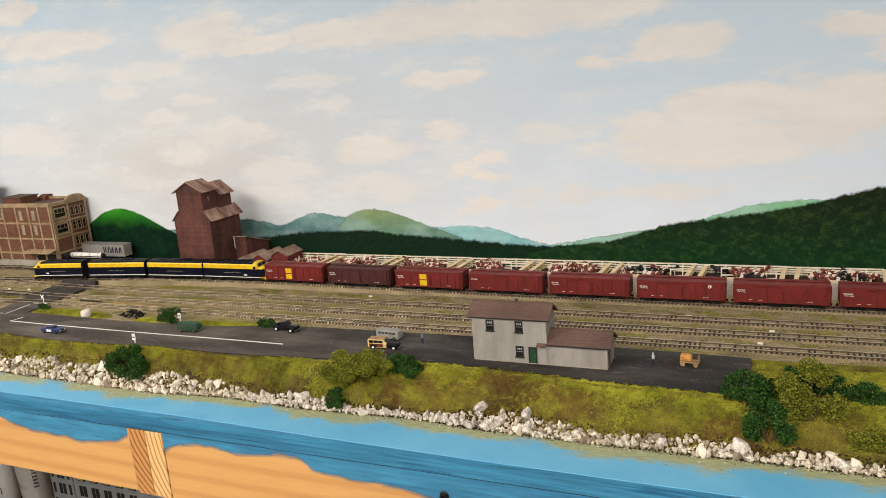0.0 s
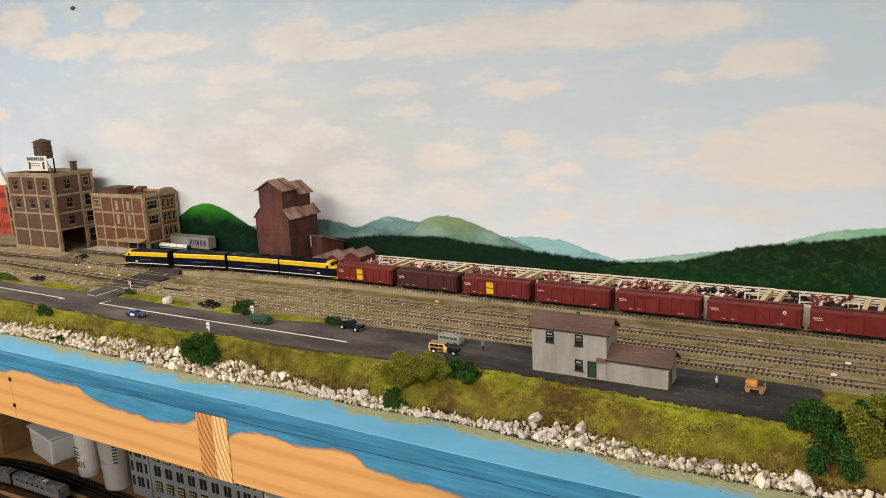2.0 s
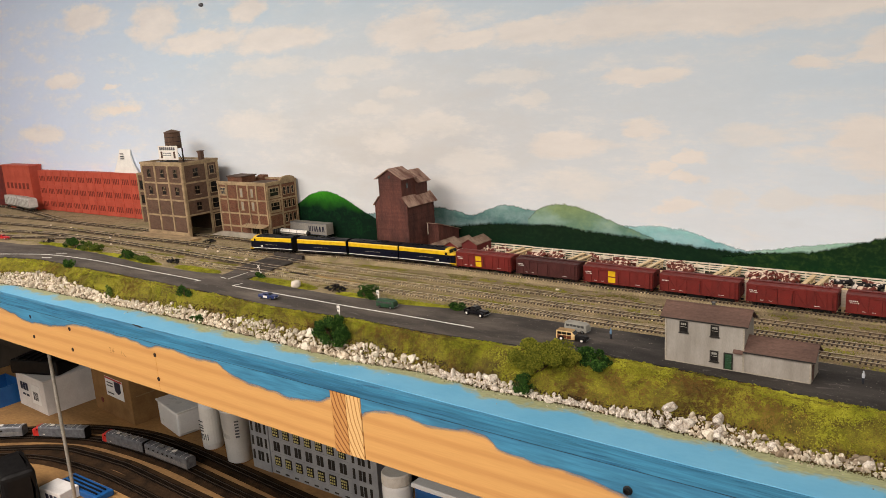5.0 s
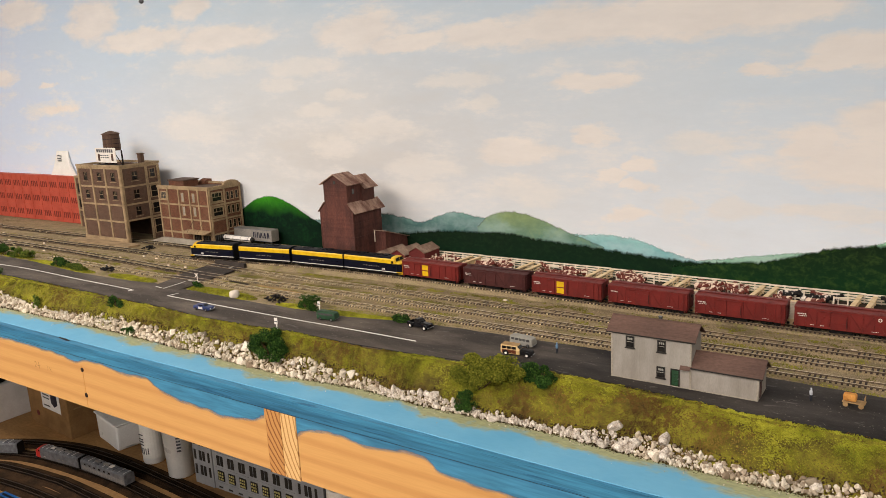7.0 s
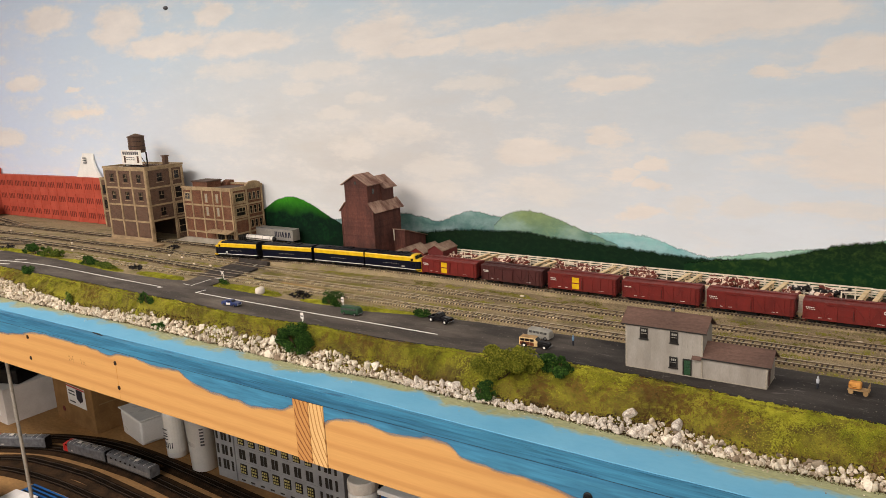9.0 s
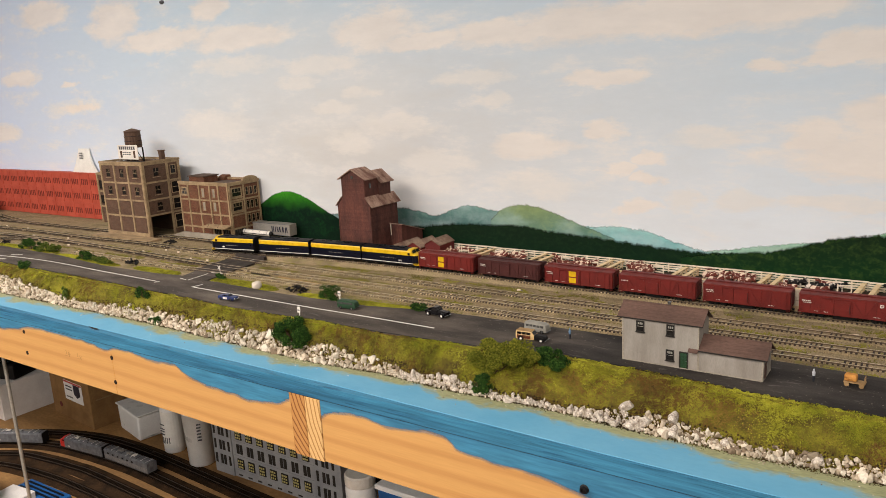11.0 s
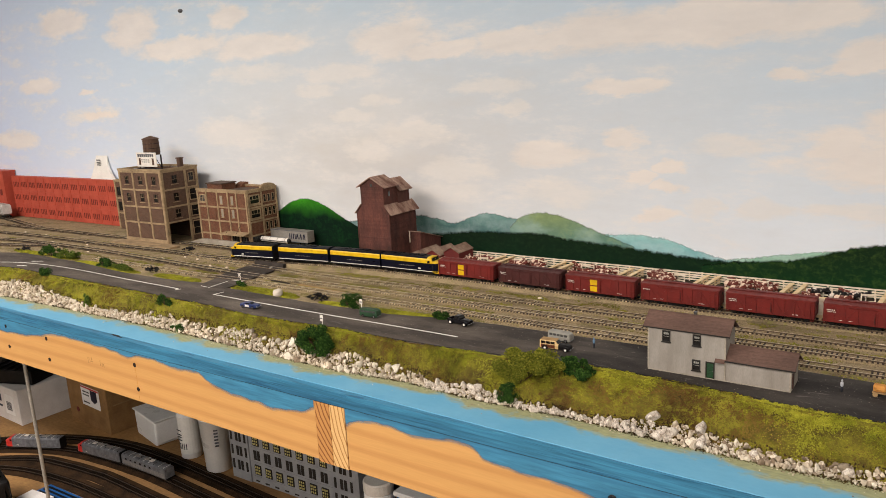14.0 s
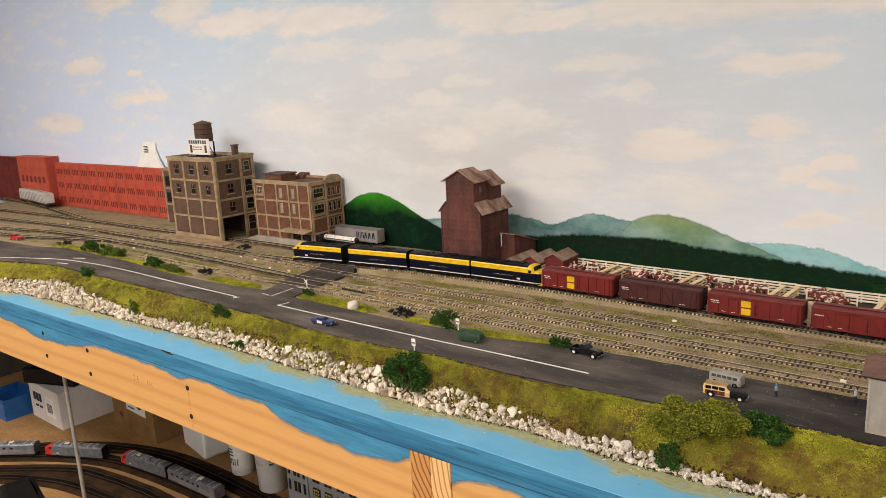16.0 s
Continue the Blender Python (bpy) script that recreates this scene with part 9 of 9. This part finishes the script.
stuff("ballast", *lump_cloud(grains, rng), M["gravel"], "fine grey-brown ballast grains", "gravel")


# ---- white rock riprap along the river ----
def rock_mesh(seed, corners=15):
    """A crushed stone: the hull of a few uneven corners, with sharp arrises."""
    r = random.Random(seed * 13)
    bm = bmesh.new()
    kx, ky, kz = r.uniform(1.0, 1.5), r.uniform(0.85, 1.15), r.uniform(0.65, 0.95)
    for _ in range(corners):
        d = Vector((r.gauss(0, 1), r.gauss(0, 1), r.gauss(0, 1))).normalized() * r.uniform(0.82, 1.14)
        bm.verts.new((d.x * kx, d.y * ky, d.z * kz))
    hull = bmesh.ops.convex_hull(bm, input=list(bm.verts))
    bmesh.ops.delete(bm, geom=[v for v in set(hull["geom_interior"] + hull["geom_unused"]) if isinstance(v, bmesh.types.BMVert)], context="VERTS")
    bmesh.ops.bevel(bm, geom=list(bm.edges), offset=0.05, segments=1, affect="EDGES")
    me = bpy.data.meshes.new("rock")
    bm.to_mesh(me)
    bm.free()
    me.materials.append(M["stone"])
    return me


def coarse_stretch(x):
    """The stretch of the bank laid with coarser stone."""
    return x < -0.62


rip = thing("riprap", "bank of loose white limestone rocks along the water", "rocks")
shapes = [rock_mesh(i + 1) for i in range(14)]
boulders = [rock_mesh(40 + i, 30) for i in range(4)]
flat_rock = [([tuple(v.co) for v in me.vertices], [tuple(p.vertices) for p in me.polygons]) for me in shapes]
rng = random.Random(31)
near, vs, fs, crumbs = 0, [], [], []
x = -2.75
while x < 0.62:
    e, band = front_y(x), interp(ROCK_BAND, x)
    wide = 0.5 + 0.5 * noise.noise((x * 5, 0, 2))
    gap = noise.noise((x * 24, 3, 8))
    for k in range(int((5.4 + band * 430) * (1.0 + 0.55 * min(0.3, gap)) + rng.uniform(-1, 1.6))):
        t = rng.random()
        r = (0.0012 + 0.0028 * rng.random() ** 2.0) * (0.80 + 0.5 * wide) * (1.12 if coarse_stretch(x) else 1.0)
        if rng.random() < 0.06:
            r *= 1.8
        o = -0.002 + t * (band + 0.006 * noise.noise((x * 40, 0, 6)))
        px, y = x + rng.uniform(-0.004, 0.004), foot_y(x) + o
        z = max(ground_z(px, y), -0.0505) + r * 0.30 + 0.004 * rng.random() ** 2
        m = pose(px, y, z, rng.uniform(0, 360), rng.uniform(0, 360), rng.uniform(0, 360)) @ Matrix.Scale(r, 4)
        i = rng.randrange(len(shapes))
        if -0.62 < px < 0.30 and near < 300 and r > 0.0027:
            ob = new("rock", shapes[i])
            ob.parent = rip
            ob.matrix_basis = m
            near += 1
        else:
            n = len(vs)
            vs.extend(tuple(m @ Vector(c)) for c in flat_rock[i][0])
            fs.extend(tuple(n + q for q in f) for f in flat_rock[i][1])
    for k in range(24):
        r = rng.uniform(0.0006, 0.0022)
        px, y = x + rng.uniform(-0.004, 0.004), foot_y(x) + rng.uniform(-0.003, band + 0.004)
        crumbs.append((px, y, max(ground_z(px, y), -0.0505) + r * 0.3, r))
    x += 0.0056
stuff("rubble", vs, fs, M["stone_loose"], "small white rocks between the larger ones", "", rip)
for i in range(9000):
    x = rng.uniform(-2.4, 0.5)
    y = foot_y(x) + rng.gauss(-0.0015, 0.0028)
    crumbs.append((x, y, max(ground_z(x, y), -0.0505), rng.uniform(0.0004, 0.0011)))
stuff("dirt_crumbs", *lump_cloud(crumbs, rng), M["shaded_soil"], "dark soil between the rocks", "soil")
for x, y, r in ((-0.253, 0.843, 0.0105), (-0.236, 0.822, 0.0092), (-0.189, 0.840, 0.0088), (-0.184, 0.824, 0.0092), (0.068, 0.830, 0.0115), (0.171, 0.826, 0.0105), (-0.019, 0.827, 0.0075), (-0.80, 0.826, 0.0062), (-0.12, 0.824, 0.0070)):
    ob = new("rock", boulders[int(r * 10000) % 4])
    ob.parent = rip
    ob.matrix_basis = pose(x, y, max(ground_z(x, y), -0.0505) + r * 0.4, 12, 20, x * 500) @ Matrix.Scale(r * 0.92, 4)
# pebbles spilled on the painted water
spots = []
for i in range(620):
    x = rng.uniform(-2.2, 0.5)
    spots.append((x, foot_y(x) - 0.001 - abs(rng.gauss(0, 0.016 if i % 3 == 0 else 0.008)), -0.0502, rng.uniform(0.0004, 0.0014)))
spots = [s for s in spots if s[1] > 0.745]
stuff("pebbles", *lump_cloud(spots, rng), M["stone_loose"], "tiny white pebbles scattered on the shore", "pebbles")
